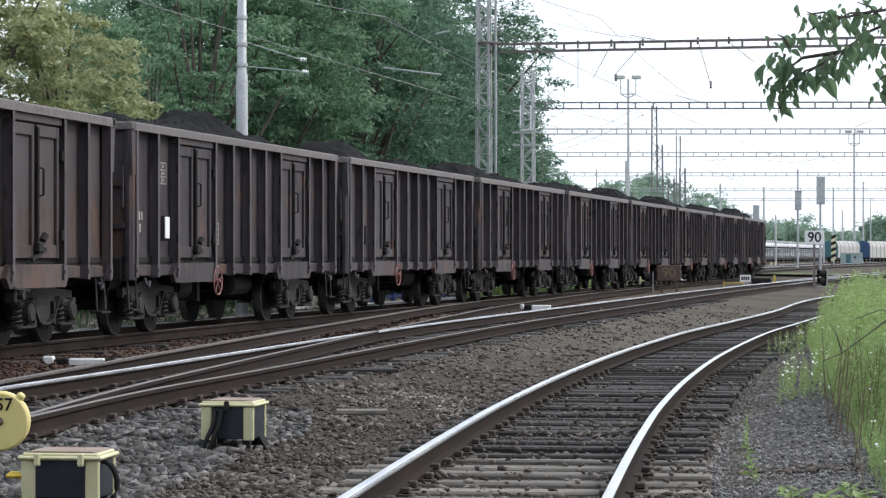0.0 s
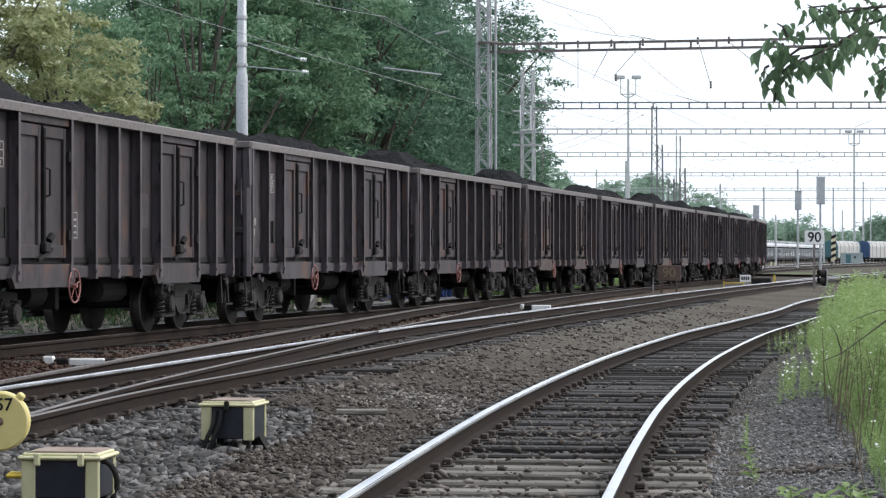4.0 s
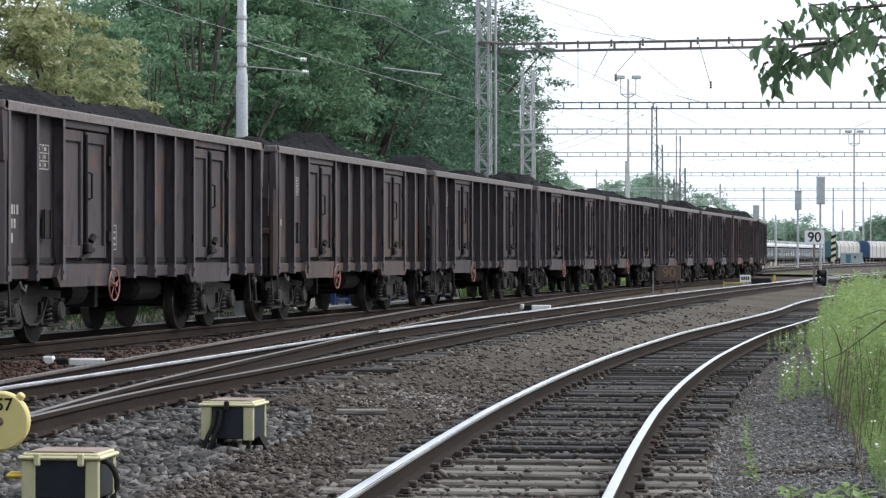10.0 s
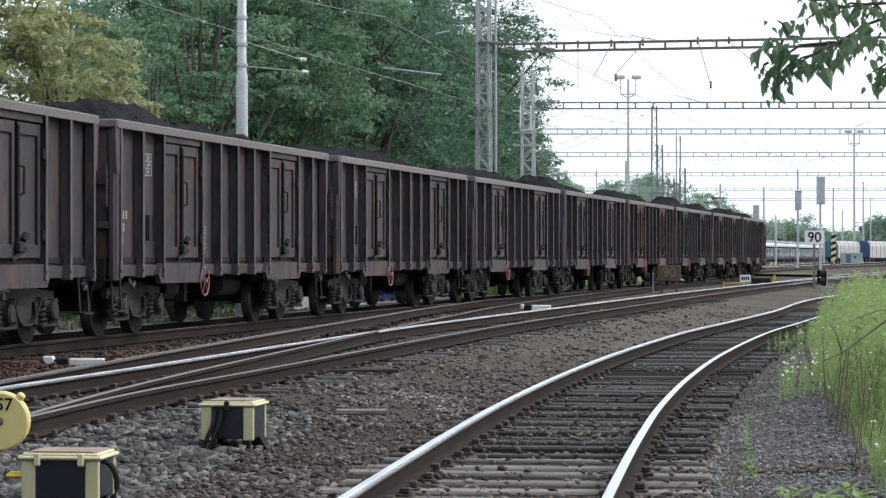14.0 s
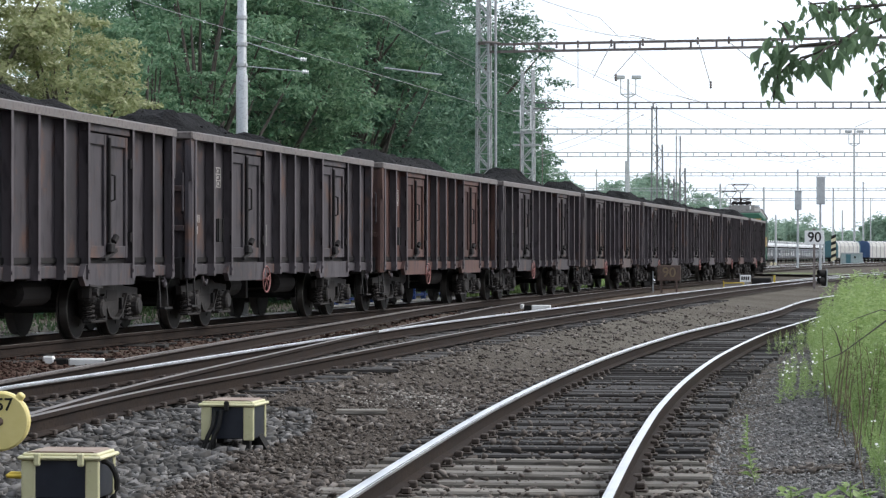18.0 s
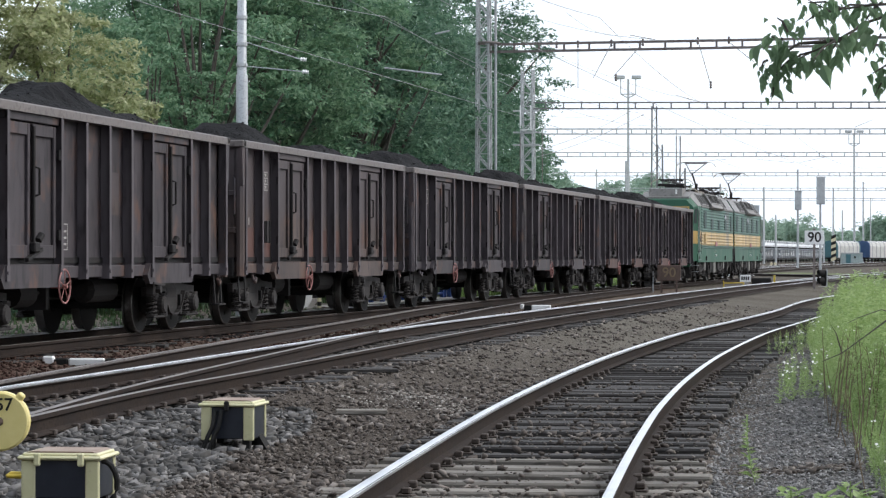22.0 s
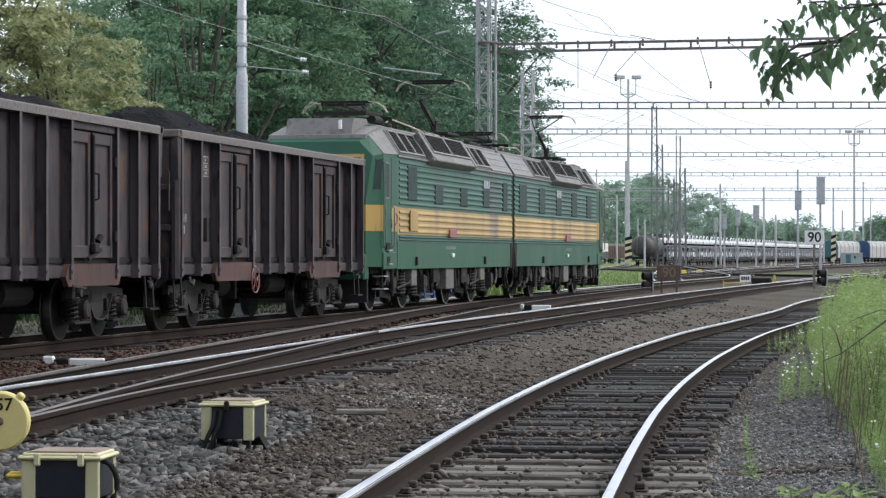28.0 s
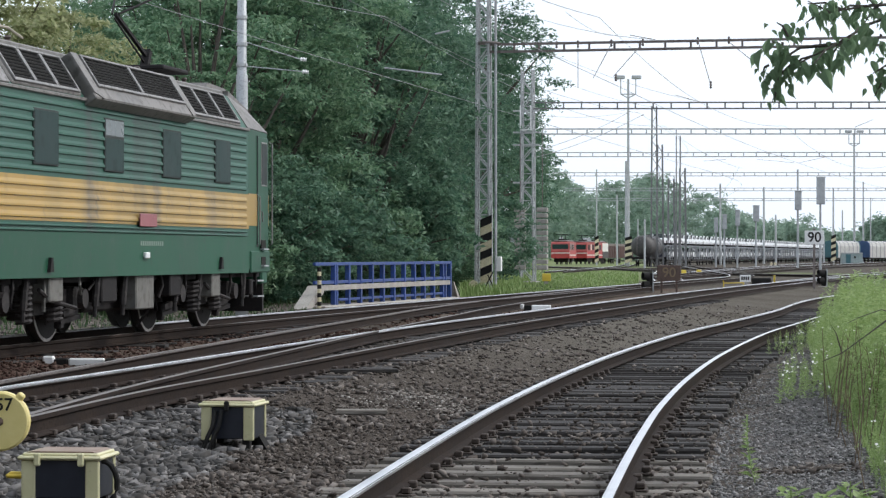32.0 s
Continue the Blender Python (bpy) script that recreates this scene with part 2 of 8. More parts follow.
M["grass"] = leaf_mat("grass_blades", (0.15, 0.25, 0.07), (0.20, 0.30, 0.09), (0.30, 0.38, 0.16))
M["weed"] = leaf_mat("weed_leaves", (0.19, 0.29, 0.10), (0.29, 0.40, 0.145), (0.44, 0.54, 0.26), 0.5)


# ---- mesh building ----
class Geo:
    """Collects vertices and faces of one mesh."""

    def __init__(self):
        self.v, self.f = [], []

    def add(self, vs, fs):
        o = len(self.v)
        self.v += [tuple(p) for p in vs]
        self.f += [tuple(i + o for i in q) for q in fs]
        return self

    def box(self, x0, x1, y0, y1, z0, z1, b=0.0):
        """A box, with edges chamfered by b."""
        cx, cy, cz = (x0 + x1) / 2, (y0 + y1) / 2, (z0 + z1) / 2
        hx, hy, hz = abs(x1 - x0) / 2, abs(y1 - y0) / 2, abs(z1 - z0) / 2
        if b <= 0:
            vs = [(cx + a * hx, cy + c * hy, cz + d * hz) for a in (-1, 1) for c in (-1, 1) for d in (-1, 1)]
            return self.add(vs, [(0, 1, 3, 2), (4, 6, 7, 5), (0, 4, 5, 1), (2, 3, 7, 6), (0, 2, 6, 4), (1, 5, 7, 3)])
        b = min(b, hx * 0.9, hy * 0.9, hz * 0.9)
        vs, ix = [], {}
        for s in [(a, c, d) for a in (-1, 1) for c in (-1, 1) for d in (-1, 1)]:
            for k in range(3):
                h = [hx - b, hy - b, hz - b]
                h[k] += b
                ix[s, k] = len(vs)
                vs.append((cx + s[0] * h[0], cy + s[1] * h[1], cz + s[2] * h[2]))
        fs = []
        for k in range(3):
            i, j = (k + 1) % 3, (k + 2) % 3
            for sg in (-1, 1):
                loop = []
                for a, c in ((-1, -1), (1, -1), (1, 1), (-1, 1)):
                    s = [0, 0, 0]
                    s[k], s[i], s[j] = sg, a, c
                    loop.append(ix[tuple(s), k])
                fs.append(loop if sg > 0 else loop[::-1])
            for a in (-1, 1):
                for c in (-1, 1):
                    s, t = [0, 0, 0], [0, 0, 0]
                    s[k], s[i], s[j] = -1, a, c
                    t[k], t[i], t[j] = 1, a, c
                    q = [ix[tuple(s), i], ix[tuple(t), i], ix[tuple(t), j], ix[tuple(s), j]]
                    fs.append(q if a * c < 0 else q[::-1])
        for s in [(a, c, d) for a in (-1, 1) for c in (-1, 1) for d in (-1, 1)]:
            q = [ix[s, 0], ix[s, 1], ix[s, 2]]
            fs.append(q if s[0] * s[1] * s[2] > 0 else q[::-1])
        return self.add(vs, fs)

    def tube(self, pts, r, n=8, cap=True):
        """A round bar along points; r is one radius or one for each point."""
        rs = r if isinstance(r, (list, tuple)) else [r] * len(pts)
        P = [Vector(p) for p in pts]
        vs, fs = [], []
        for i, p in enumerate(P):
            d = (P[min(i + 1, len(P) - 1)] - P[max(i - 1, 0)]).normalized()
            u = d.cross(Vector((0, 0, 1)) if abs(d.z) < 0.9 else Vector((1, 0, 0))).normalized()
            w = d.cross(u)
            for k in range(n):
                a = 2 * math.pi * k / n
                vs.append(p + (u * math.cos(a) + w * math.sin(a)) * rs[i])
        for i in range(len(P) - 1):
            for k in range(n):
                a, c = i * n + k, i * n + (k + 1) % n
                fs.append((a, c, c + n, a + n))
        if cap:
            fs += [tuple(range(n))[::-1], tuple(range((len(P) - 1) * n, len(P) * n))]
        return self.add(vs, fs)

    def bar(self, a, b, w, h=None):
        """A square bar from a to b."""
        h = h or w
        a, b = Vector(a), Vector(b)
        d = (b - a).normalized()
        u = d.cross(Vector((0, 0, 1)) if abs(d.z) < 0.95 else Vector((0, 1, 0))).normalized() * w / 2
        k = d.cross(u).normalized() * h / 2
        vs = [p + s * u + t * k for p in (a, b) for s, t in ((-1, -1), (1, -1), (1, 1), (-1, 1))]
        return self.add(vs, [(0, 1, 2, 3), (7, 6, 5, 4), (0, 4, 5, 1), (1, 5, 6, 2), (2, 6, 7, 3), (3, 7, 4, 0)])

    def prism(self, prof, axis, a, b):
        """A closed profile pushed along axis x or y from a to b; prof holds the other two coordinates."""
        put = {"x": lambda t, p: (t, p[0], p[1]), "y": lambda t, p: (p[0], t, p[1]), "z": lambda t, p: (p[0], p[1], t)}[axis]
        n = len(prof)
        vs = [put(a, p) for p in prof] + [put(b, p) for p in prof]
        fs = [(i, (i + 1) % n, (i + 1) % n + n, i + n) for i in range(n)] + [tuple(range(n))[::-1], tuple(range(n, 2 * n))]
        return self.add(vs, fs)

    def ring(self, c, axis, R, r, n=20, m=6):
        """A torus round c."""
        q = Vector(axis).to_track_quat("Z", "Y")
        vs, fs = [], []
        for i in range(n):
            a = 2 * math.pi * i / n
            for j in range(m):
                b = 2 * math.pi * j / m
                vs.append(Vector(c) + q @ Vector(((R + r * math.cos(b)) * math.cos(a), (R + r * math.cos(b)) * math.sin(a), r * math.sin(b))))
                fs.append((i * m + j, ((i + 1) % n) * m + j, ((i + 1) % n) * m + (j + 1) % m, i * m + (j + 1) % m))
        return self.add(vs, fs)

    def mesh(self, name, material, smooth=False):
        me = bpy.data.meshes.new(name)
        me.from_pydata(self.v, [], self.f)
        bm = bmesh.new()
        bm.from_mesh(me)
        bmesh.ops.recalc_face_normals(bm, faces=bm.faces)
        bm.to_mesh(me)
        bm.free()
        me.materials.append(material)
        if smooth:
            me.polygons.foreach_set("use_smooth", [True] * len(me.polygons))
        return me

    def raw(self, name, material, smooth=False):
        me = bpy.data.meshes.new(name)
        me.from_pydata(self.v, [], self.f)
        me.materials.append(material)
        if smooth:
            me.polygons.foreach_set("use_smooth", [True] * len(me.polygons))
        return me


def part(name, geo, material, parent, label="", smooth=False, at=None):
    """Links one mesh as a part of parent."""
    data = geo if isinstance(geo, bpy.types.Mesh) else geo.mesh(name, material, smooth)
    ob = new(name, data)
    ob.parent = parent
    if at is not None:
        ob.matrix_basis = at
    if label:
        ob["label"] = label
    return ob


def thing(name, label, category, group="", kind="", geo=None, material=None, at=None, smooth=False):
    ob = new(name, geo.mesh(name, material, smooth) if geo else None)
    if at is not None:
        ob.matrix_basis = at
    return tagged(ob, label, category, group, kind)


# ---- plan of the tracks: x across, y ahead, rail heads at z = 0 ----
def heading(s):
    """Heading in radians of the train's track, s metres from its reference point."""
    return radians(float(np.interp(s, (-400, -30, -20, -10, 0, 10, 20, 90, 97, 123, 131, 500),
                                   (6.9, 7.4, 9.1, 10.4, 11.3, 11.9, 12.25, 12.5, 12.0, 4.6, 4.0, 4.0))))


def lay(x, y, s0, s1, step, turn):
    """Points (x, y, heading) from (x, y) at s = 0, to both sides."""
    out = {0: (x, y, turn(0))}
    for sg, end in ((1, s1), (-1, -s0)):
        px, py, k = x, y, 0
        while k * step < end:
            h = turn(sg * (k + 0.5) * step)
            px, py, k = px + sg * step * math.sin(h), py + sg * step * math.cos(h), k + 1
            out[sg * k] = (px, py, turn(sg * k * step))
    return [out[k] for k in sorted(out)]


TRAIN_S0, TRAIN_STEP = -360.0, 1.0
TRAIN = lay(-4.893, 45.064, TRAIN_S0, 340, TRAIN_STEP, heading)


def train_at(s):
    """Centre line (x, y) of the train's track at s."""
    u = (s - TRAIN_S0) / TRAIN_STEP
    i = max(0, min(int(u), len(TRAIN) - 2))
    a, b, w = TRAIN[i], TRAIN[i + 1], u - i
    return a[0] + (b[0] - a[0]) * w, a[1] + (b[1] - a[1]) * w


def curve_line(pts, step=0.5):
    """A smooth line through points given by x and y."""
    P = [Vector((*p, 0)) for p in pts]
    P = [2 * P[0] - P[1], *P, 2 * P[-1] - P[-2]]
    out = []
    for i in range(1, len(P) - 2):
        n = max(2, int((P[i + 1] - P[i]).length / step))
        for k in range(n):
            t = k / n
            a, b, c, d = P[i - 1:i + 3]
            out.append(0.5 * (2 * b + (c - a) * t + (2 * a - 5 * b + 4 * c - d) * t * t + (3 * b - a - 3 * c + d) * t ** 3))
    out.append(P[-2])
    return [(p.x, p.y) for p in out]


def offset(line, d):
    """The line moved d metres to its right."""
    out = []
    for i, (x, y) in enumerate(line):
        a, b = line[max(i - 1, 0)], line[min(i + 1, len(line) - 1)]
        n = math.hypot(b[0] - a[0], b[1] - a[1])
        out.append((x + d * (b[1] - a[1]) / n, y - d * (b[0] - a[0]) / n))
    return out


def train_line(s0, s1, step=0.5):
    n = int((s1 - s0) / step)
    return [train_at(s0 + (s1 - s0) * k / n) for k in range(n + 1)]


LINE_TRAIN = train_line(-70, 335, 1.0)
LINE_MAIN = curve_line([(-7.0, -25), (-5.55, 0), (-3.95, 19.7), (-2.55, 28.8), (0.45, 45.8), (4.62, 65.7), (9.25, 87.3), (16.2, 117), (27.5, 160), (42, 205), (85, 320), (150, 480)])
LINE_CROSS = curve_line([(-4.1, 18.5), (-3.62, 25.4), (-2.2, 38.6), (-0.62, 52), (0.62, 62), (2.55, 74), (5.1, 88), (7.6, 100.5)])
LINE_FRONT = curve_line([(-3.6, -20), (-1.42, 0), (0.17, 14.34), (0.86, 20.25), (1.39, 24.33), (2.19, 29.71), (3.32, 36.37), (5.08, 45.44), (6.86, 53.3), (9.03, 63.1), (13.04, 82.5), (21, 112)])
RAIL_X = 0.7525


# ---- ground ----
FRONT_Z = -0.138


def near_line(line, x, y):
    return min(math.hypot(px - x, py - y) for px, py in line)


FRONT_PTS = [q for q in LINE_FRONT if -15 < q[1] < 100][::3]
BED_PTS = [q for q in LINE_MAIN + LINE_TRAIN if -25 < q[1] < 190][::3]


def blend(a, b, x):
    t = min(1, max(0, (x - a) / (b - a)))
    return t * t * (3 - 2 * t)


def ground_z(x, y):
    z = -0.29
    if -30 < x < 60 and -25 < y < 190:
        z = -0.29 + 0.085 * (1 - blend(1.3, 2.4, near_line(BED_PTS, x, y)))
        z -= 0.1 * (1 - blend(1.4, 2.4, near_line(FRONT_PTS, x, y)))
    return z + 0.02 * noise.noise((x * 0.9, y * 0.9, 0)) + 0.02 * noise.noise((x * 0.22, y * 0.22, 4))


def axis(parts):
    out = []
    for a, b, st in parts:
        n = max(1, round((b - a) / st))
        out += [a + (b - a) * k / n for k in range(n)]
    return out + [parts[-1][1]]


gx = axis([(-2500, -400, 300), (-400, -60, 40), (-60, -14, 4), (-14, 16, 0.3), (16, 60, 2), (60, 400, 30), (400, 2500, 300)])
gy = axis([(-300, -20, 40), (-20, 8, 2), (8, 70, 0.35), (70, 180, 1.5), (180, 600, 20), (600, 4800, 400)])
G = Geo()
G.v = [(x, y, ground_z(x, y)) for y in gy for x in gx]
w = len(gx)
G.f = [(j * w + i, j * w + i + 1, (j + 1) * w + i + 1, (j + 1) * w + i) for j in range(len(gy) - 1) for i in range(w - 1)]
M["ground"] = mat("brown_track_bed_earth", (0.042, 0.036, 0.031), (0.075, 0.064, 0.056), (0.15, 0.133, 0.119), scale=0.5, fine=42, rough=0.95, bump=1.0, dist=0.022, spot=0.49, spec=0.0)
ground = new("ground", G.raw("ground", M["ground"], True))
# rust-red soil along the two running tracks
rust = ground.data.attributes.new("rust", "FLOAT", "POINT")
NEAR_RUN = [q for q in LINE_TRAIN if 10 < q[1] < 110][::2]
rust.data.foreach_set("value", [(1 - blend(1.2, 3.2, near_line(NEAR_RUN, x, y))) * (0.6 + 0.5 * noise.noise((x * 0.7, y * 0.3, 2))) if -15 < x < 15 and 8 < y < 110 else 0.0 for x, y, z in G.v])
gn, gl = M["ground"].node_tree.nodes, M["ground"].node_tree.links
at_node, red_mix = gn.new("ShaderNodeAttribute"), gn.new("ShaderNodeMix")
at_node.attribute_name, red_mix.data_type = "rust", "RGBA"
red_mix.inputs[7].default_value = (0.095, 0.046, 0.033, 1)
base_in = gn["Principled BSDF"].inputs["Base Color"]
gl.new(base_in.links[0].from_socket, red_mix.inputs[6])
gl.new(at_node.outputs["Fac"], red_mix.inputs[0])
turf = ground.data.attributes.new("turf", "FLOAT", "POINT")
turf.data.foreach_set("value", [blend(105, 150, y) * (blend(-0.15, 0.2, noise.noise((x * 0.05, y * 0.012, 7)) + (0.35 if x < 0.082 * y else -0.7))) if y > 100 else 0.0 for x, y, z in G.v])
turf_node, turf_mix = gn.new("ShaderNodeAttribute"), gn.new("ShaderNodeMix")
turf_node.attribute_name, turf_mix.data_type = "turf", "RGBA"
turf_mix.inputs[7].default_value = (0.19, 0.25, 0.10, 1)
gl.new(red_mix.outputs[2], turf_mix.inputs[6])
gl.new(turf_node.outputs["Fac"], turf_mix.inputs[0])
gl.new(turf_mix.outputs[2], base_in)
FX, FY = [q[0] for q in LINE_FRONT], [q[1] for q in LINE_FRONT]
# "dust" is only a paler ground tint, rising 26 to 45 m ahead
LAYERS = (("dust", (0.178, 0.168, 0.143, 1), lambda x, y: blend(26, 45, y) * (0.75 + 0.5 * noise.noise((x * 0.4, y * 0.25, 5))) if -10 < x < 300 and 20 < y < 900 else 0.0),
          ("gravel", (0.135, 0.131, 0.13, 1), lambda x, y: blend(1.5, 1.9, x - float(np.interp(y, FY, FX))) if 0 < x < 15 and 8 < y < 70 else 0.0))
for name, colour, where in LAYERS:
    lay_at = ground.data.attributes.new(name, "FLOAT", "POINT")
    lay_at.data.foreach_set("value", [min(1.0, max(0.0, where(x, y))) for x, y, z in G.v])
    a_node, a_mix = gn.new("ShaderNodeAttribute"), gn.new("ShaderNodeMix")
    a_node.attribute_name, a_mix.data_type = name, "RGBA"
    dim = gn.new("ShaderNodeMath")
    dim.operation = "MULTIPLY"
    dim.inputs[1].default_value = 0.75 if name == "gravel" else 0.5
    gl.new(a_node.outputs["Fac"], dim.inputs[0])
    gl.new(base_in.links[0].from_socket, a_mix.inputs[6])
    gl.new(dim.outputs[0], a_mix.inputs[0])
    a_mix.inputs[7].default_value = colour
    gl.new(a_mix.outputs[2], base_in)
tagged(ground, "brown stony earth and ballast between the tracks", "ground", kind="structure")

# ---- tracks ----
RAIL_PROF = [(-0.036, 0), (-0.036, -0.035), (-0.009, -0.05), (-0.009, -0.13), (-0.065, -0.15), (-0.065, -0.162),
             (0.065, -0.162), (0.065, -0.15), (0.009, -0.13), (0.009, -0.05), (0.036, -0.035), (0.036, 0)]


def sweep(line, prof, z):
    g = Geo()
    n = len(prof)
    for i, (x, y) in enumerate(line):
        a, b = line[max(i - 1, 0)], line[min(i + 1, len(line) - 1)]
        k = math.hypot(b[0] - a[0], b[1] - a[1])
        rx, ry = (b[1] - a[1]) / k, -(b[0] - a[0]) / k
        g.v += [(x + rx * u, y + ry * u, z + v) for u, v in prof]
    for i in range(len(line) - 1):
        g.f += [(i * n + k, i * n + (k + 1) % n, (i + 1) * n + (k + 1) % n, (i + 1) * n + k) for k in range(n)]
    g.f += [tuple(range(n)), tuple(range((len(line) - 1) * n, len(line) * n))]
    return g


def rail_parts(parent, line, z, bright, inner):
    """inner: 1 where the gauge face looks to the right of the line, -1 where it looks to the left."""
    r = part("rail", sweep(line, RAIL_PROF, z), M["steel_rail"], parent, "rusty steel rail with a worn head")
    head = [(-0.034, -0.004), (0.030, -0.004), (0.0375, -0.024), (0.0385, -0.006), (0.03, 0.003), (0.012, 0.006), (-0.012, 0.006), (-0.03, 0.003)]
    part("rail_head", sweep(line, [(u * inner, v) for u, v in head], z), M["rail_top"] if bright else M["rail_dull"], r,
         "polished bright running surface" if bright else "dull brown running surface")
    return r


SLEEPER = Geo().box(-1.3, 1.3, -0.11, 0.11, -0.15, 0.0, 0.015).mesh("sleeper", M["sleeper"])
PALE = SLEEPER.copy()
PALE.materials[0] = M["sleeper_pale"]
CLIP = Geo().box(-0.14, 0.14, -0.08, 0.08, 0, 0.015, 0.004).box(-0.12, -0.055, -0.045, 0.045, 0.015, 0.06, 0.01).box(0.055, 0.12, -0.045, 0.045, 0.015, 0.06, 0.01).mesh("fastening", M["clip"])


def along(line, step, y0, y1):
    """Poses every step metres along a line, between two depths."""
    out, rest = [], 0.0
    for (ax, ay), (bx, by) in zip(line, line[1:]):
        L = math.hypot(bx - ax, by - ay)
        while rest < L:
            x, y = ax + (bx - ax) * rest / L, ay + (by - ay) * rest / L
            if y0 < y < y1:
                out.append((x, y, math.degrees(math.atan2(bx - ax, by - ay))))
            rest += step
        rest -= L
    return out


def track(name, line, z, label, bright, y0, y1, long_from=None, sleepers=True):
    t = thing(name, label, "railway track", kind="structure")
    for d in (-RAIL_X, RAIL_X):
        rail_parts(t, offset(line, d), z, bright if isinstance(bright, bool) else bright[d > 0], -1 if d > 0 else 1)
    rnd = random.Random(5)
    if sleepers:
        for x, y, h in along(line, 0.62, y0, y1):
            sl = part("sleeper", PALE if name == "track_front" and y < 19.8 else SLEEPER, None, t, at=pose(x, y, z - 0.178 + rnd.uniform(-0.016, 0.003), rnd.uniform(-4, 4), 0, -h + rnd.uniform(-2.5, 2.5)) @ Matrix.Diagonal((rnd.uniform(0.96, 1.02), rnd.uniform(0.78, 1.1), 1, 1)))
            if y < 34:
                for d in (-RAIL_X, RAIL_X):
                    part("fastening", CLIP, None, sl, at=pose(d, 0, 0.0))
    return t


track("track_front", LINE_FRONT, FRONT_Z, "curving siding with bright rails on timber sleepers", True, 8, 75)
track("track_main", LINE_MAIN, 0.0, "main track with worn rails on dark sleepers", (True, False), 14, 82)
track("track_train", LINE_TRAIN, 0.0, "running track that carries the coal train", (True, False), 20, 88)
track("track_crossover", LINE_CROSS, 0.001, "crossover between the two running tracks", False, 20, 90, sleepers=False)


# ---- coal wagons ----
PITCH = 14.04
END = 6.5
RIBS = (-6.38, -5.31, -4.25, -2.13, -1.06, 0.0, 1.06, 2.13, 4.25, 5.31, 6.38)
Z0, Z1 = 0.93, 3.285
BODY_PARTS = ("side_wall", "rib", "door", "door_sill", "end_wall", "end_post", "corner_post")


def wheelset(name, r, gauge, parent, at, shiny=False):
    g = Geo()
    g.tube([(0, -1.0, 0), (0, 1.0, 0)], 0.075, 10)
    for sg in (-1, 1):
        y = sg * gauge
        rim = 0.93 if shiny else 0.97
        g.tube([(0, y + sg * q, 0) for q in (-0.065, -0.06, 0.058, 0.066, 0.067, 0.068)], [r * q for q in (0.9, 1.0, 1.0, rim, rim - 0.02, 0.5)], 28)
        g.tube([(0, y - sg * 0.068, 0), (0, y - sg * 0.095, 0)], r + 0.028, 28)
        g.tube([(0, y - 0.11, 0), (0, y + 0.11, 0)], r * 0.28, 14)
        for k in range(5):
            a = 2 * math.pi * k / 5
            c = Vector((math.cos(a), 0, math.sin(a))) * r * 0.58
            g.tube([c + Vector((0, y + sg * 0.06, 0)), c + Vector((0, y + sg * 0.075, 0))], 0.035, 8)
    ws = part(name, g, M["wheel"], parent, "dark steel wheelset with worn rims", at=at)
    ws.data.materials.append(M["rim"] if shiny else M["tread_dull"])
    ws.data.materials.append(M["tread_dull"])
    for p in ws.data.polygons:
        q = math.hypot(p.center.x, p.center.z)
        if abs(p.center.y) > 0.6 and q > 0.93 * r and (abs(p.center.y) > gauge + 0.061):
            p.material_index = 1
        elif abs(p.center.y) > 0.6 and q > 0.97 * r and abs(p.normal.y) < 0.3:
            p.material_index = 2
    return ws


def coil(g, x, y, z0, z1, R, r, turns=4):
    pts = []
    for k in range(turns * 10 + 1):
        a = 2 * math.pi * k / 10
        pts.append((x + R * math.cos(a), y + R * math.sin(a), z0 + (z1 - z0) * k / (turns * 10)))
    return g.tube(pts, r, 5)


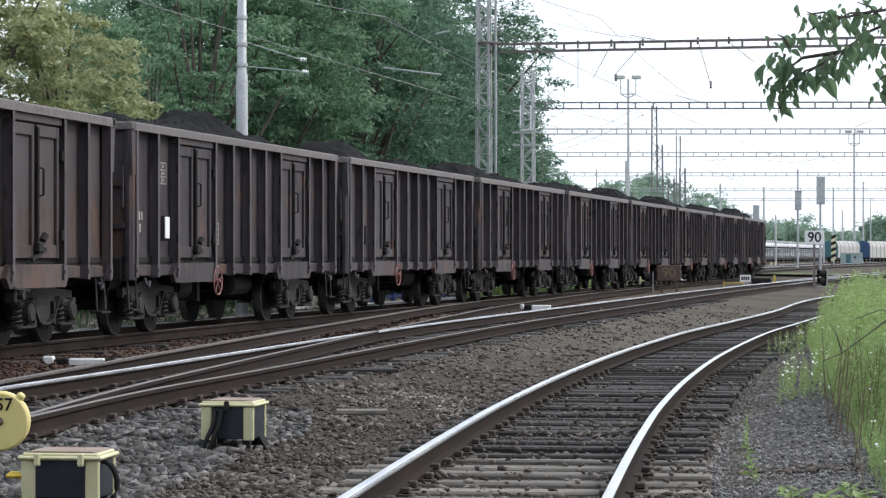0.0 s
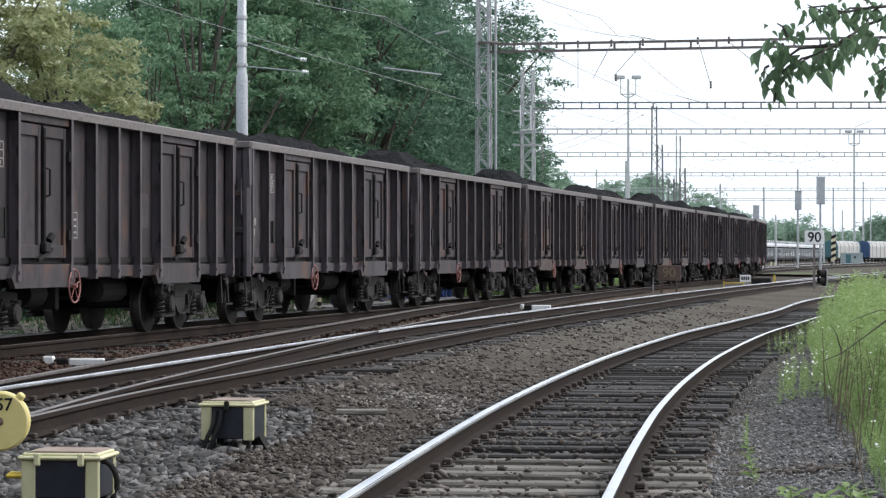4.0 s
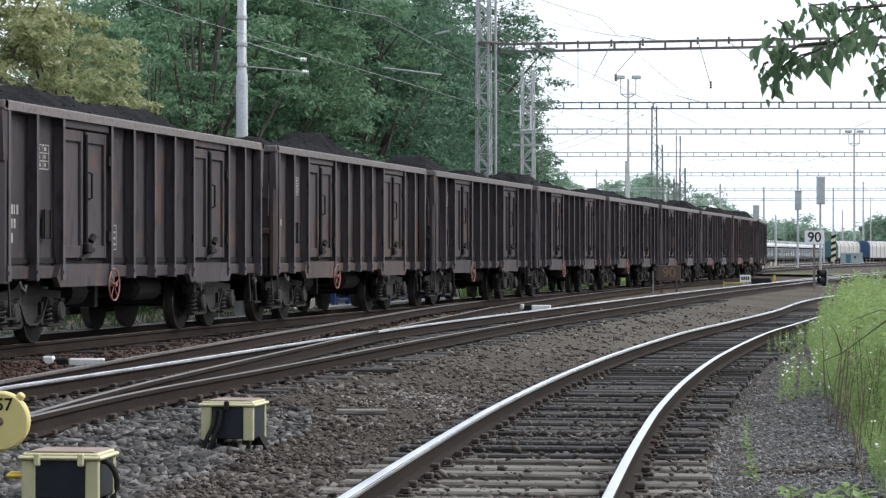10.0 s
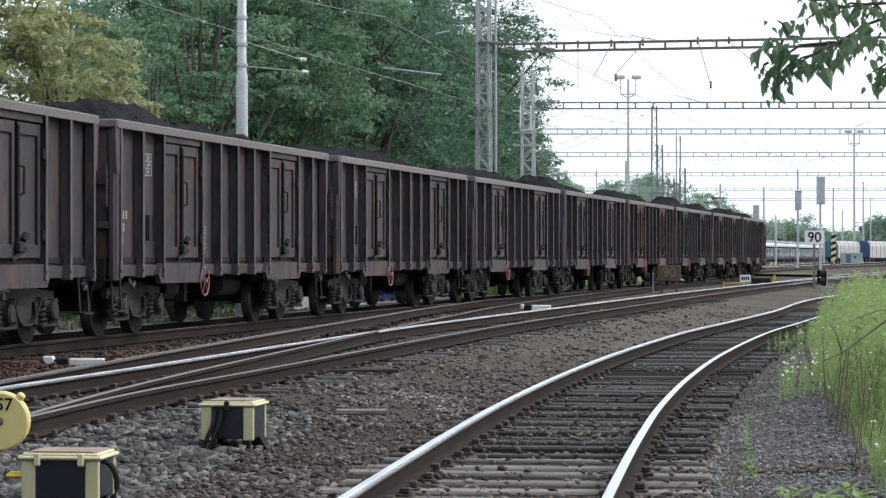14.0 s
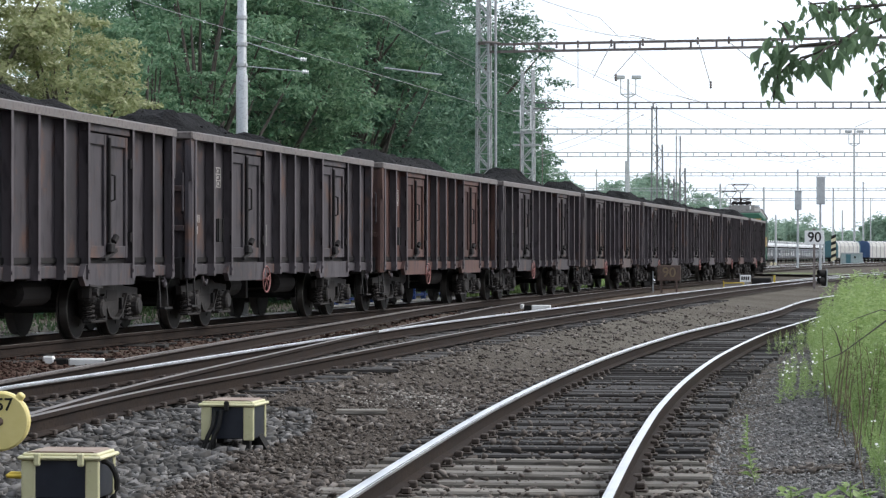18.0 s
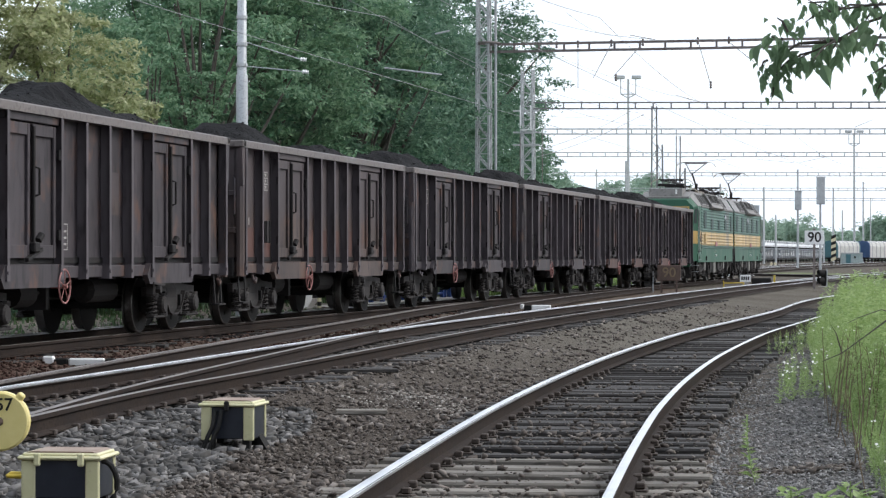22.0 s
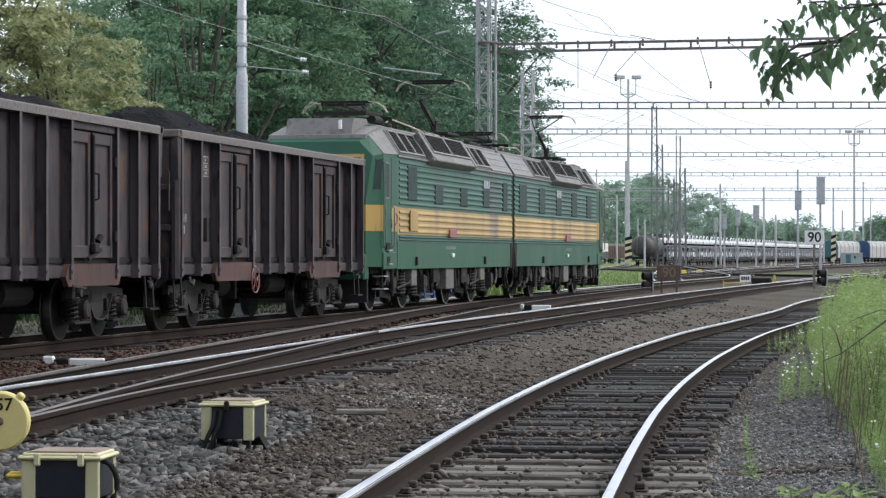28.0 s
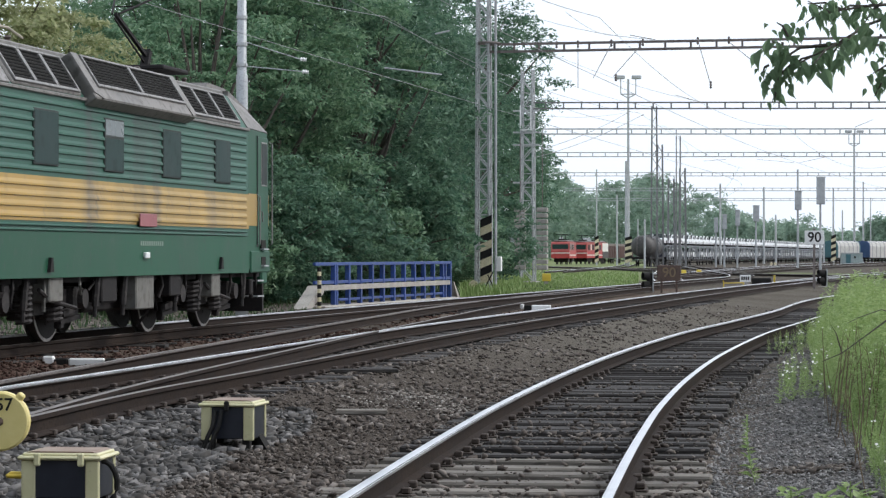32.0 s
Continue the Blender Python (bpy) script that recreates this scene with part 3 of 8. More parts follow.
def bogie(parent, x):
    b = new("bogie")
    b.parent, b.matrix_basis = parent, pose(x, 0, 0)
    b["label"] = "two-axle cast steel bogie with coil springs"
    for sg in (-1, 1):
        y = sg * 1.02
        prof = [(-1.32, 0.60), (-1.32, 0.74), (-0.6, 0.78), (-0.45, 0.84), (0.45, 0.84), (0.6, 0.78), (1.32, 0.74), (1.32, 0.6), (0.56, 0.64), (0.44, 0.5), (0.3, 0.36), (0.16, 0.31),
                (-0.16, 0.31), (-0.3, 0.36), (-0.44, 0.5), (-0.56, 0.64)]
        frame_part = part("side_frame", Geo().prism(prof, "y", y - 0.05, y + 0.05), M["bogie"], b)
        low = [(-0.58, 0.66), (-0.46, 0.5), (-0.31, 0.345), (-0.16, 0.295), (0.16, 0.295), (0.31, 0.345), (0.46, 0.5), (0.58, 0.66)]
        g = Geo()
        for (ax, az), (bx, bz) in zip(low, low[1:]):
            g.bar((ax, y + sg * 0.05, az), (bx, y + sg * 0.05, bz), 0.15, 0.03)
        part("frame_flange", g, M["bogie"], frame_part, "dusty curved flange")
        # no hole is cut: a dark plate gives the opening's shade
        part("frame_window", Geo().box(-0.26, 0.26, y + sg * 0.05, y + sg * 0.056, 0.56, 0.72, 0.002), M["under"], frame_part, "dark plate for the shade of an opening in the frame")
        for ax in (-0.9, 0.9):
            g = Geo().box(ax - 0.14, ax + 0.14, y - 0.14, y + 0.16, 0.30, 0.62, 0.04).box(ax - 0.36, ax + 0.36, y + sg * 0.0, y + sg * 0.15, 0.245, 0.285, 0.01).tube([(ax, y + sg * 0.1, 0.46), (ax, y + sg * 0.2, 0.46), (ax, y + sg * 0.23, 0.46)], [0.145, 0.14, 0.11], 14)
            part("axle_box", g, M["bogie"], b, smooth=False)
            for dx in (-0.24, 0.24):
                g = coil(Geo(), ax + dx, y + sg * 0.06, 0.30, 0.58, 0.075, 0.02)
                g.tube([(ax + dx, y + sg * 0.06, 0.28), (ax + dx, y + sg * 0.06, 0.31)], 0.11, 10)
                g.tube([(ax + dx, y + sg * 0.06, 0.57), (ax + dx, y + sg * 0.06, 0.64)], 0.11, 10)
                part("coil_spring", g, M["bogie"], b)
        for q in (-1, 1):
            part("brake_hanger", Geo().bar((q * 0.32, y, 0.75), (q * 0.42, y, 0.3), 0.05).box(q * 0.46, q * 0.36, y - 0.1, y, 0.28, 0.6), M["under"], b)
    part("bolster", Geo().box(-0.22, 0.22, -1.0, 1.0, 0.45, 0.82, 0.03).box(-0.14, 0.14, -0.5, 0.5, 0.8, 0.95), M["under"], b)
    for ax in (-0.9, 0.9):
        wheelset("wheelset", 0.46, RAIL_X, b, pose(ax, 0, 0.462))
    return b


def wagon():
    w = thing("coal_wagon", "dark rusty brown open coal wagon with ribbed sides", "wagon", "coal train wagons")
    body = M["wagon_brown"]
    for sg in (-1, 1):
        Y = lambda a: sg * a
        g = Geo().box(-END, END, Y(1.30), Y(1.33), Z0, Z1 - 0.1)
        g.box(-END, END, Y(1.33), Y(1.39), Z0, Z0 + 0.17, 0.01)
        side = part("side_wall", g, body, w, "dented ribbed steel side with coal dust")
        for x in RIBS:
            z0 = Z0 - 0.02
            hw = 0.06
            g = Geo().box(x + hw - 0.012, x + hw, Y(1.33), Y(1.48), z0 + 0.2, Z1 - 0.12)
            g.box(x - hw * 0.5, x + hw, Y(1.48), Y(1.495), z0 + 0.2, Z1 - 0.12, 0.004)
            g.prism([(x - hw, Y(1.33)), (x - hw, Y(1.5)), (x + hw, Y(1.5)), (x + hw, Y(1.33))], "z", z0, z0 + 0.205)
            g.tube([(x - 0.03, Y(1.495), z0 + 0.11), (x - 0.03, Y(1.515), z0 + 0.11)], 0.028, 8)
            part("rib", g, M["wagon_rib"], side)
        for c in (-3.19, 3.19):
            part("door_sill", Geo().prism([(c - 1.28, Z0 + 0.02), (c - 1.15, Z0 - 0.12), (c + 1.15, Z0 - 0.12), (c + 1.28, Z0 + 0.02), (c + 1.12, Z0 + 0.2), (c - 1.12, Z0 + 0.2)], "y", Y(1.39), Y(1.47)), body, side)
            part("door_head", Geo().box(c - 1.06, c + 1.06, Y(1.33), Y(1.45), Z1 - 0.24, Z1 - 0.13, 0.01), body, side)
            for d, e in ((-0.98, -0.06), (0.06, 0.98)):
                a, b = c + d, c + e
                g = Geo().box(a, b, Y(1.33), Y(1.385), Z0 + 0.28, Z1 - 0.26)
                g.box(a, a + 0.09, Y(1.385), Y(1.43), Z0 + 0.28, Z1 - 0.26, 0.008).box(b - 0.09, b, Y(1.385), Y(1.43), Z0 + 0.28, Z1 - 0.26, 0.008)
                g.box(a + 0.09, b - 0.09, Y(1.385), Y(1.425), Z1 - 0.42, Z1 - 0.26, 0.008).box(a + 0.09, b - 0.09, Y(1.385), Y(1.425), Z0 + 0.28, Z0 + 0.46, 0.008)
                part("door", g, body, side, "hinged side door leaf")
            part("door_bar", Geo().tube([(c, Y(1.455), Z0 + 0.35), (c, Y(1.455), Z1 - 0.3)], 0.028, 6), M["under"], side)
            part("door_handle", Geo().tube([(c + 0.03, Y(1.46), 2.05), (c + 0.03, Y(1.53), 2.07), (c + 0.03, Y(1.53), 2.42), (c + 0.03, Y(1.46), 2.44)], 0.018, 6), M["under"], side)
            g = Geo().box(c - 0.1, c + 0.1, Y(1.44), Y(1.52), Z0 + 0.36, Z0 + 0.5, 0.015).bar((c - 0.3, Y(1.47), Z0 + 0.26), (c + 0.28, Y(1.47), Z0 + 0.4), 0.05).tube([(c + 0.12, Y(1.48), Z0 + 0.52), (c + 0.2, Y(1.5), Z0 + 0.6)], 0.05, 8)
            part("door_latch", g, M["under"], side)
            for hx in (-1.0, 1.0):
                for hz in (Z0 + 0.6, Z1 - 0.65):
                    part("hinge", Geo().tube([(c + hx, Y(1.46), hz - 0.07), (c + hx, Y(1.46), hz + 0.07)], 0.032, 6), M["under"], side)
        part("label_holder", Geo().box(-4.92, -4.62, Y(1.40), Y(1.43), Z0 + 0.55, Z0 + 0.95, 0.01).box(-4.90, -4.88, Y(1.43), Y(1.45), Z0 + 0.55, Z0 + 0.95).box(-4.66, -4.64, Y(1.43), Y(1.45), Z0 + 0.55, Z0 + 0.95), M["under"], side)
        part("top_rail", Geo().prism([(Y(1.33), Z1 - 0.13), (Y(1.5), Z1 - 0.13), (Y(1.5), Z1 - 0.02), (Y(1.48), Z1), (Y(1.33), Z1)], "x", -END - 0.05, END + 0.05), M["chord"], w, "pale worn steel top rail")
        for bx in (-1, 1):
            part("rope_hook", Geo().tube([(bx * 5.95, Y(1.47), Z0 - 0.03), (bx * 5.95, Y(1.5), Z0 - 0.12), (bx * 5.86, Y(1.5), Z0 - 0.17), (bx * 5.8, Y(1.5), Z0 - 0.08)], 0.028, 6), M["wagon_grey"], side)
    for e in (-1, 1):
        X = lambda a: e * a
        g = Geo().box(X(END - 0.03), X(END), -1.37, 1.37, Z0, Z1 - 0.1)
        ew = part("end_wall", g, body, w, "ribbed end wall")
        part("end_rail", Geo().box(X(END - 0.08), X(END + 0.1), -1.5, 1.5, Z1 - 0.13, Z1, 0.02), M["chord"], ew)
        for y in (-0.75, 0.0, 0.75):
            part("end_post", Geo().box(X(END), X(END + 0.12), y - 0.07, y + 0.07, Z0, Z1 - 0.13, 0.01), body, ew)
        for z in (1.7, 2.35):
            part("end_rib", Geo().box(X(END), X(END + 0.07), -1.34, 1.34, z - 0.05, z + 0.05, 0.01), body, ew)
        for y in (-1, 1):
            part("corner_post", Geo().prism([(X(END - 0.16), y * 1.36), (X(END - 0.16), y * 1.47), (X(END), y * 1.47), (X(END + 0.05), y * 1.42), (X(END + 0.05), y * 1.36)], "z", Z0 - 0.05, Z1 - 0.13)
                 .prism([(X(END - 0.15), Z1 - 0.13), (X(END + 0.11), Z1 - 0.13), (X(END + 0.055), Z1 - 0.8), (X(END - 0.1), Z1 - 0.8)], "y", y * 1.43, y * 1.478), body, ew)
            part("grab_rail", Geo().tube([(X(END + 0.04), y * 1.3, 1.95), (X(END + 0.12), y * 1.34, 1.98), (X(END + 0.12), y * 1.34, 2.6), (X(END + 0.04), y * 1.3, 2.63)], 0.016, 6), M["wagon_grey"], ew)
            part("corner_step", Geo().bar((X(END - 0.05), y * 1.35, Z0), (X(END - 0.05), y * 1.38, 0.42), 0.05, 0.02).bar((X(END - 0.45), y * 1.35, Z0), (X(END - 0.45), y * 1.38, 0.42), 0.05, 0.02).box(X(END - 0.47), X(END - 0.03), y * 1.28, y * 1.46, 0.40, 0.43), M["under"], ew)
            g = Geo().tube([(X(END + 0.06), y * 0.87, 1.06), (X(END + 0.36), y * 0.87, 1.06)], 0.10, 12).tube([(X(END + 0.33), y * 0.87, 1.06), (X(END + 0.5), y * 0.87, 1.06)], 0.075, 12)
            g.tube([(X(END + 0.47), y * 0.87, 1.06), (X(END + 0.51), y * 0.87, 1.06)], 0.225, 18)
            part("buffer", g, M["under"], w, "round steel buffer")
        part("headstock", Geo().box(X(END - 0.2), X(END + 0.06), -1.3, 1.3, 0.86, 1.22, 0.02), M["under"], w)
        part("coupling", Geo().tube([(X(END + 0.05), 0, 1.0), (X(END + 0.3), 0, 0.98), (X(END + 0.5), 0, 0.85), (X(END + 0.55), 0, 0.7)], 0.045, 6).tube([(X(END + 0.06), 0.3, 0.9), (X(END + 0.25), 0.3, 0.62), (X(END + 0.5), 0.25, 0.6)], 0.03, 6), M["under"], w)
    part("floor", Geo().box(-END, END, -1.36, 1.36, 1.14, 1.22), M["under"], w)
    part("centre_sill", Geo().box(-END, END, -0.28, 0.28, 0.78, 1.16).box(-END, END, -1.25, -1.15, 0.96, 1.16).box(-END, END, 1.15, 1.25, 0.96, 1.16), M["under"], w)
    for x in (-2.4, -0.8, 0.8, 2.4):
        part("cross_member", Geo().box(x - 0.08, x + 0.08, -1.3, 1.3, 0.9, 1.16), M["under"], w)
    part("air_tank", Geo().tube([(0.9, -0.75, 0.72), (0.95, -0.75, 0.72), (2.1, -0.75, 0.72), (2.15, -0.75, 0.72)], [0.1, 0.19, 0.19, 0.1], 14), M["under"], w)
    part("brake_cylinder", Geo().tube([(-1.6, -0.5, 0.7), (-0.9, -0.5, 0.7)], 0.2, 14).tube([(-0.9, -0.5, 0.7), (-0.2, -0.5, 0.7)], 0.03, 6), M["under"], w)
    part("brake_rod", Geo().tube([(-4.2, -0.3, 0.6), (4.2, -0.3, 0.6)], 0.025, 6).box(-0.35, -0.2, -0.62, -0.12, 0.45, 0.8), M["under"], w)
    part("changeover_box", Geo().box(2.35, 2.6, -1.44, -1.3, 0.62, 0.86, 0.02).tube([(2.47, -1.44, 0.72), (2.47, -1.52, 0.72)], 0.06, 8).bar((2.2, -1.47, 0.82), (2.8, -1.47, 0.78), 0.03), M["bogie"], w)
    for x, s in ((-2.05, -1), (2.05, 1)):
        g = Geo().ring((x, s * 1.5, 0.82), (0, 1, 0), 0.235, 0.014, 24, 5).tube([(x, s * 1.3, 0.82), (x, s * 1.54, 0.82)], 0.03, 8)
        for k in range(5):
            a = 2 * math.pi * k / 5 + 0.3
            g.tube([(x, s * 1.5, 0.82), (x + 0.235 * math.cos(a), s * 1.5, 0.82 + 0.235 * math.sin(a))], 0.008, 5)
        part("brake_wheel", g, M["brake_red"], w, "faded red spoked brake wheel")
    bogie(w, -4.5)
    bogie(w, 4.5)
    return w


def coal(seed):
    rnd = random.Random(seed)
    g = Geo()
    nx, ny = 60, 14
    peaks = [(rnd.uniform(-4.4, 4.4), rnd.uniform(0.12, 0.45), rnd.uniform(0.8, 2.2)) for k in range(5)]
    for i in range(nx + 1):
        for j in range(ny + 1):
            x, y = -END + 0.08 + (2 * END - 0.16) * i / nx, -1.31 + 2.62 * j / ny
            e = min(1, (1.31 - abs(y)) / 0.95) * blend(0, 1.9, END - 0.08 - abs(x))
            h = 0.27 + sum(a * math.exp(-((x - c) / s) ** 2) for c, a, s in peaks) * 0.5
            h += 0.12 * noise.noise((x * 1.5 + seed * 9, y * 1.5, 1)) + 0.06 * noise.noise((x * 5, y * 5, seed))
            g.v.append((x, y, Z1 - 0.16 + h * e + 0.03 * noise.noise((x * 9, y * 9, seed))))
    g.f = [(i * (ny + 1) + j, (i + 1) * (ny + 1) + j, (i + 1) * (ny + 1) + j + 1, i * (ny + 1) + j + 1) for i in range(nx) for j in range(ny)]
    lumps = Geo()
    for i in range(160):
        x, y = rnd.uniform(-END + 0.2, END - 0.2), rnd.uniform(-1.2, 1.2)
        k = round((x + END - 0.08) / (2 * END - 0.16) * nx) * (ny + 1) + round((y + 1.31) / 2.62 * ny)
        p, r = Vector(g.v[k]), rnd.uniform(0.015, 0.04)
        q = Euler((rnd.random() * 6, rnd.random() * 6, 0)).to_matrix()
        lumps.add([p + q @ Vector(c) * r * rnd.uniform(0.7, 1.2) for c in ((1, 0, 0), (-1, 0, 0), (0, 1, 0), (0, -1, 0), (0, 0, 1), (0, 0, -1))],
              [(0, 2, 4), (2, 1, 4), (1, 3, 4), (3, 0, 4), (2, 0, 5), (1, 2, 5), (3, 1, 5), (0, 3, 5)])
    bottom = Geo().box(-END + 0.1, END - 0.1, -1.3, 1.3, 1.23, Z1 - 0.4)
    g.add(bottom.v, bottom.f)
    return g.raw("coal_load", M["coal"]), lumps.raw("coal_lumps", M["coal"])


PAINT = {"b": ("wagon_brown", "dark brown open coal wagon with grimy ribbed sides"), "g": ("wagon_grey", "grey-brown open coal wagon with dusty ribbed sides"),
         "r": ("wagon_red", "red-brown open coal wagon with scuffed ribbed sides"), "u": ("wagon_rust", "rusty brown open coal wagon with faded ribbed sides")}
LOOKS = "ubgbgbububbbggrbubbbb"


def dress(w, key):
    """Gives one wagon its own paint."""
    name, label = PAINT[key]
    sill = len(WAGONS) > 19
    w["label"] = label
    for o in w.children_recursive:
        if o.type == "MESH" and o.data.materials[0] == M["wagon_brown"]:
            o.material_slots[0].link = "OBJECT"
            o.material_slots[0].material = M[name if not (sill and o.name.startswith("door_sill")) else "wagon_red"]


def stencils(w, seed):
    """Faded white data panels, as plain bars, on the wagon's right side."""
    r = random.Random(seed)
    side = next(o for o in w.children if o.name.startswith("side_wall"))
    z = r.uniform(2.35, 2.6)
    y = -1.336

    def line(x0, x1, z0, z1, n):
        g = Geo()
        step = (x1 - x0) / n
        for k in range(n):
            g.box(x0 + k * step, x0 + k * step + step * r.uniform(0.45, 0.75), y, y + 0.004, z0, z1)
        part("stencil_line", g, M["white_mark"], side, "faded white stencil bars")

    g = Geo()
    for k in range(4):
        g.box(-5.12, -4.42, y, y + 0.004, z + k * 0.11, z + k * 0.11 + 0.018)
    for a in (-5.12, -4.92, -4.68, -4.44):
        g.box(a, a + 0.02, y, y + 0.004, z, z + 0.34)
    for k in range(3):
        for a in (-5.07, -4.86, -4.62):
            g.box(a, a + r.uniform(0.06, 0.12), y, y + 0.004, z + k * 0.11 + 0.04, z + k * 0.11 + 0.09)
    part("stencil_table", g, M["white_mark"], side, "faded white stencil table")
    for k in range(r.randint(3, 6)):
        line(-5.1, -4.78, z - 0.17 - 0.155 * k, z - 0.06 - 0.155 * k, 2)
    for k in range(3):
        line(-6.22, -5.6 - 0.1 * k, 1.8 - 0.19 * k, 1.93 - 0.19 * k, r.randint(4, 6))
    g = Geo()
    x, z = -1.75, r.uniform(1.32, 1.5)
    g.box(x, x + 0.3, y, y + 0.004, z, z + 0.015).box(x, x + 0.3, y, y + 0.004, z + 0.36, z + 0.375).box(x, x + 0.015, y, y + 0.004, z, z + 0.37).box(x + 0.285, x + 0.3, y, y + 0.004, z, z + 0.37)
    for k in range(3):
        g.box(x + 0.05, x + 0.25, y, y + 0.004, z + 0.07 + k * 0.09, z + 0.1 + k * 0.09)
    part("stencil_frame", g, M["white_mark"], side, "faded white stencil frame")
    if r.random() < 0.6:
        x, zz = r.choice((-0.95, 0.15, 1.2, 5.4)), r.uniform(1.3, 2.2)
        part("worn_patch", Geo().box(x, x + r.uniform(0.5, 0.8), y, y + 0.003, zz, zz + r.uniform(0.3, 0.7), 0.001), M[r.choice(("wagon_rust", "wagon_red", "wagon_grey"))], side, "repainted patch")


WAGONS, COALS, LOCOS = [], [], []
first = wagon()
COAL_MESH = [coal(k) for k in range(6)]
for i in range(21):
    WAGONS.append((first if i == 0 else copy_thing(first, Matrix()), -PITCH + PITCH * i))
    dress(WAGONS[-1][0], LOOKS[i])
    heap, lumps = COAL_MESH[(i * 5 + i // 6) % 6]
    c = new("coal_load", heap)
    tagged(part("coal_lumps", lumps, None, c, "loose black coal lumps"), kind="stuff")
    tagged(c, "heap of black coal lying in an open wagon", "coal", "coal loads")
    COALS.append((c, -PITCH + PITCH * i))
for i, (w, s) in enumerate(WAGONS):
    if i not in (0, 2, 5):
        stencils(w, i)
side = next(o for o in WAGONS[1][0].children if o.name.startswith("side_wall"))
part("paper_label", Geo().box(-4.88, -4.66, -1.466, -1.452, 1.52, 1.86, 0.004), M["white"], side, "bright white paper label")
for i, red in ((16, "wagon_red"),):
    side = next(o for o in WAGONS[i][0].children if o.name.startswith("side_wall"))
    for a, b in ((-6.3, -5.4), (-5.25, -4.3), (-2.05, -1.15), (-0.98, -0.08), (0.09, 0.98), (1.15, 2.05), (4.34, 5.23), (5.4, 6.3)):
        part("repainted_panel", Geo().box(a, b, -1.342, -1.332, 1.12, 1.75, 0.002), M[red], side, "red-brown repainted lower panel")


# ---- electric locomotive in two sections ----
M["loco_green"] = mat("weathered_green_enamel", (0.013, 0.072, 0.040), (0.02, 0.092, 0.054), (0.036, 0.074, 0.054), scale=0.9, fine=7, spec=0.3, rough=0.5, bump=0.03, spot=0.6, stretch=(1, 1, 0.6))
M["loco_side"] = mat("grimy_green_corrugated_paint", (0.024, 0.098, 0.067), (0.046, 0.114, 0.088), (0.034, 0.055, 0.05), scale=0.7, fine=4, spec=0.3, rough=0.5, bump=0.05, spot=0.6, stretch=(1, 1, 0.3))
M["loco_yellow"] = mat("grimy_yellow_enamel", (0.40, 0.245, 0.040), (0.31, 0.21, 0.065), (0.13, 0.10, 0.062), scale=0.8, fine=4, rough=0.42, bump=0.03, spot=0.62, stretch=(1, 1, 0.3))
M["loco_roof"] = mat("sooty_grey_roof_paint", (0.14, 0.135, 0.128), (0.2, 0.19, 0.18), (0.10, 0.093, 0.088), scale=1.2, fine=9, rough=0.55, bump=0.1)
M["loco_frame"] = mat("pale_grey_louvre_frame", (0.16, 0.157, 0.155), (0.24, 0.233, 0.23), (0.10, 0.094, 0.09), scale=2, fine=12, rough=0.5)
M["slat"] = mat("sooty_slat_steel", (0.02, 0.02, 0.02), (0.035, 0.034, 0.033), scale=3, fine=10, rough=0.6, bump=0)
M["louvre"] = mat("louvre_shade_black", (0.005, 0.005, 0.005), (0.01, 0.01, 0.01), scale=4, fine=20, rough=0.95, spec=0.05, bump=0)
M["pane_grey"] = mat("dusty_grey_pane", (0.018, 0.040, 0.038), (0.027, 0.053, 0.050), (0.015, 0.032, 0.03), scale=1.5, fine=5, rough=0.5, bump=0.0, spec=0.12)
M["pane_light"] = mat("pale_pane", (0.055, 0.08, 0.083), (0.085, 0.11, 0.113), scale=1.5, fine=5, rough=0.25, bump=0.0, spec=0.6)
M["seal"] = mat("dark_rubber_seal", (0.018, 0.026, 0.024), (0.028, 0.036, 0.034), scale=4, rough=0.7, bump=0)
M["cab_glass"] = mat("cab_glass_dark", (0.015, 0.022, 0.022), (0.025, 0.035, 0.035), scale=1, rough=0.45, bump=0, spec=0.12)
M["stencil"] = mat("faded_pale_stencil", (0.16, 0.22, 0.18), (0.2, 0.26, 0.22), scale=5, rough=0.6, bump=0)
M["plate_red"] = mat("faded_red_plate", (0.27, 0.09, 0.10), (0.33, 0.12, 0.13), scale=5, fine=20, rough=0.55)
M["grey_box"] = mat("pale_grey_box_paint", (0.1275, 0.1275, 0.119), (0.1785, 0.1742, 0.1615), (0.1105, 0.1037, 0.0935), scale=4, fine=9, rough=0.7, spec=0.2)
M["insul"] = mat("brown_glazed_insulator", (0.05, 0.04, 0.036), (0.08, 0.06, 0.052), scale=4, rough=0.35, bump=0)
M["cylinder"] = mat("dusty_brown_cylinder", (0.15, 0.125, 0.10), (0.21, 0.18, 0.145), (0.09, 0.075, 0.06), scale=4, rough=0.6)
M["copper"] = mat("pale_roof_busbar", (0.30, 0.27, 0.21), (0.4, 0.36, 0.29), scale=4, rough=0.5)



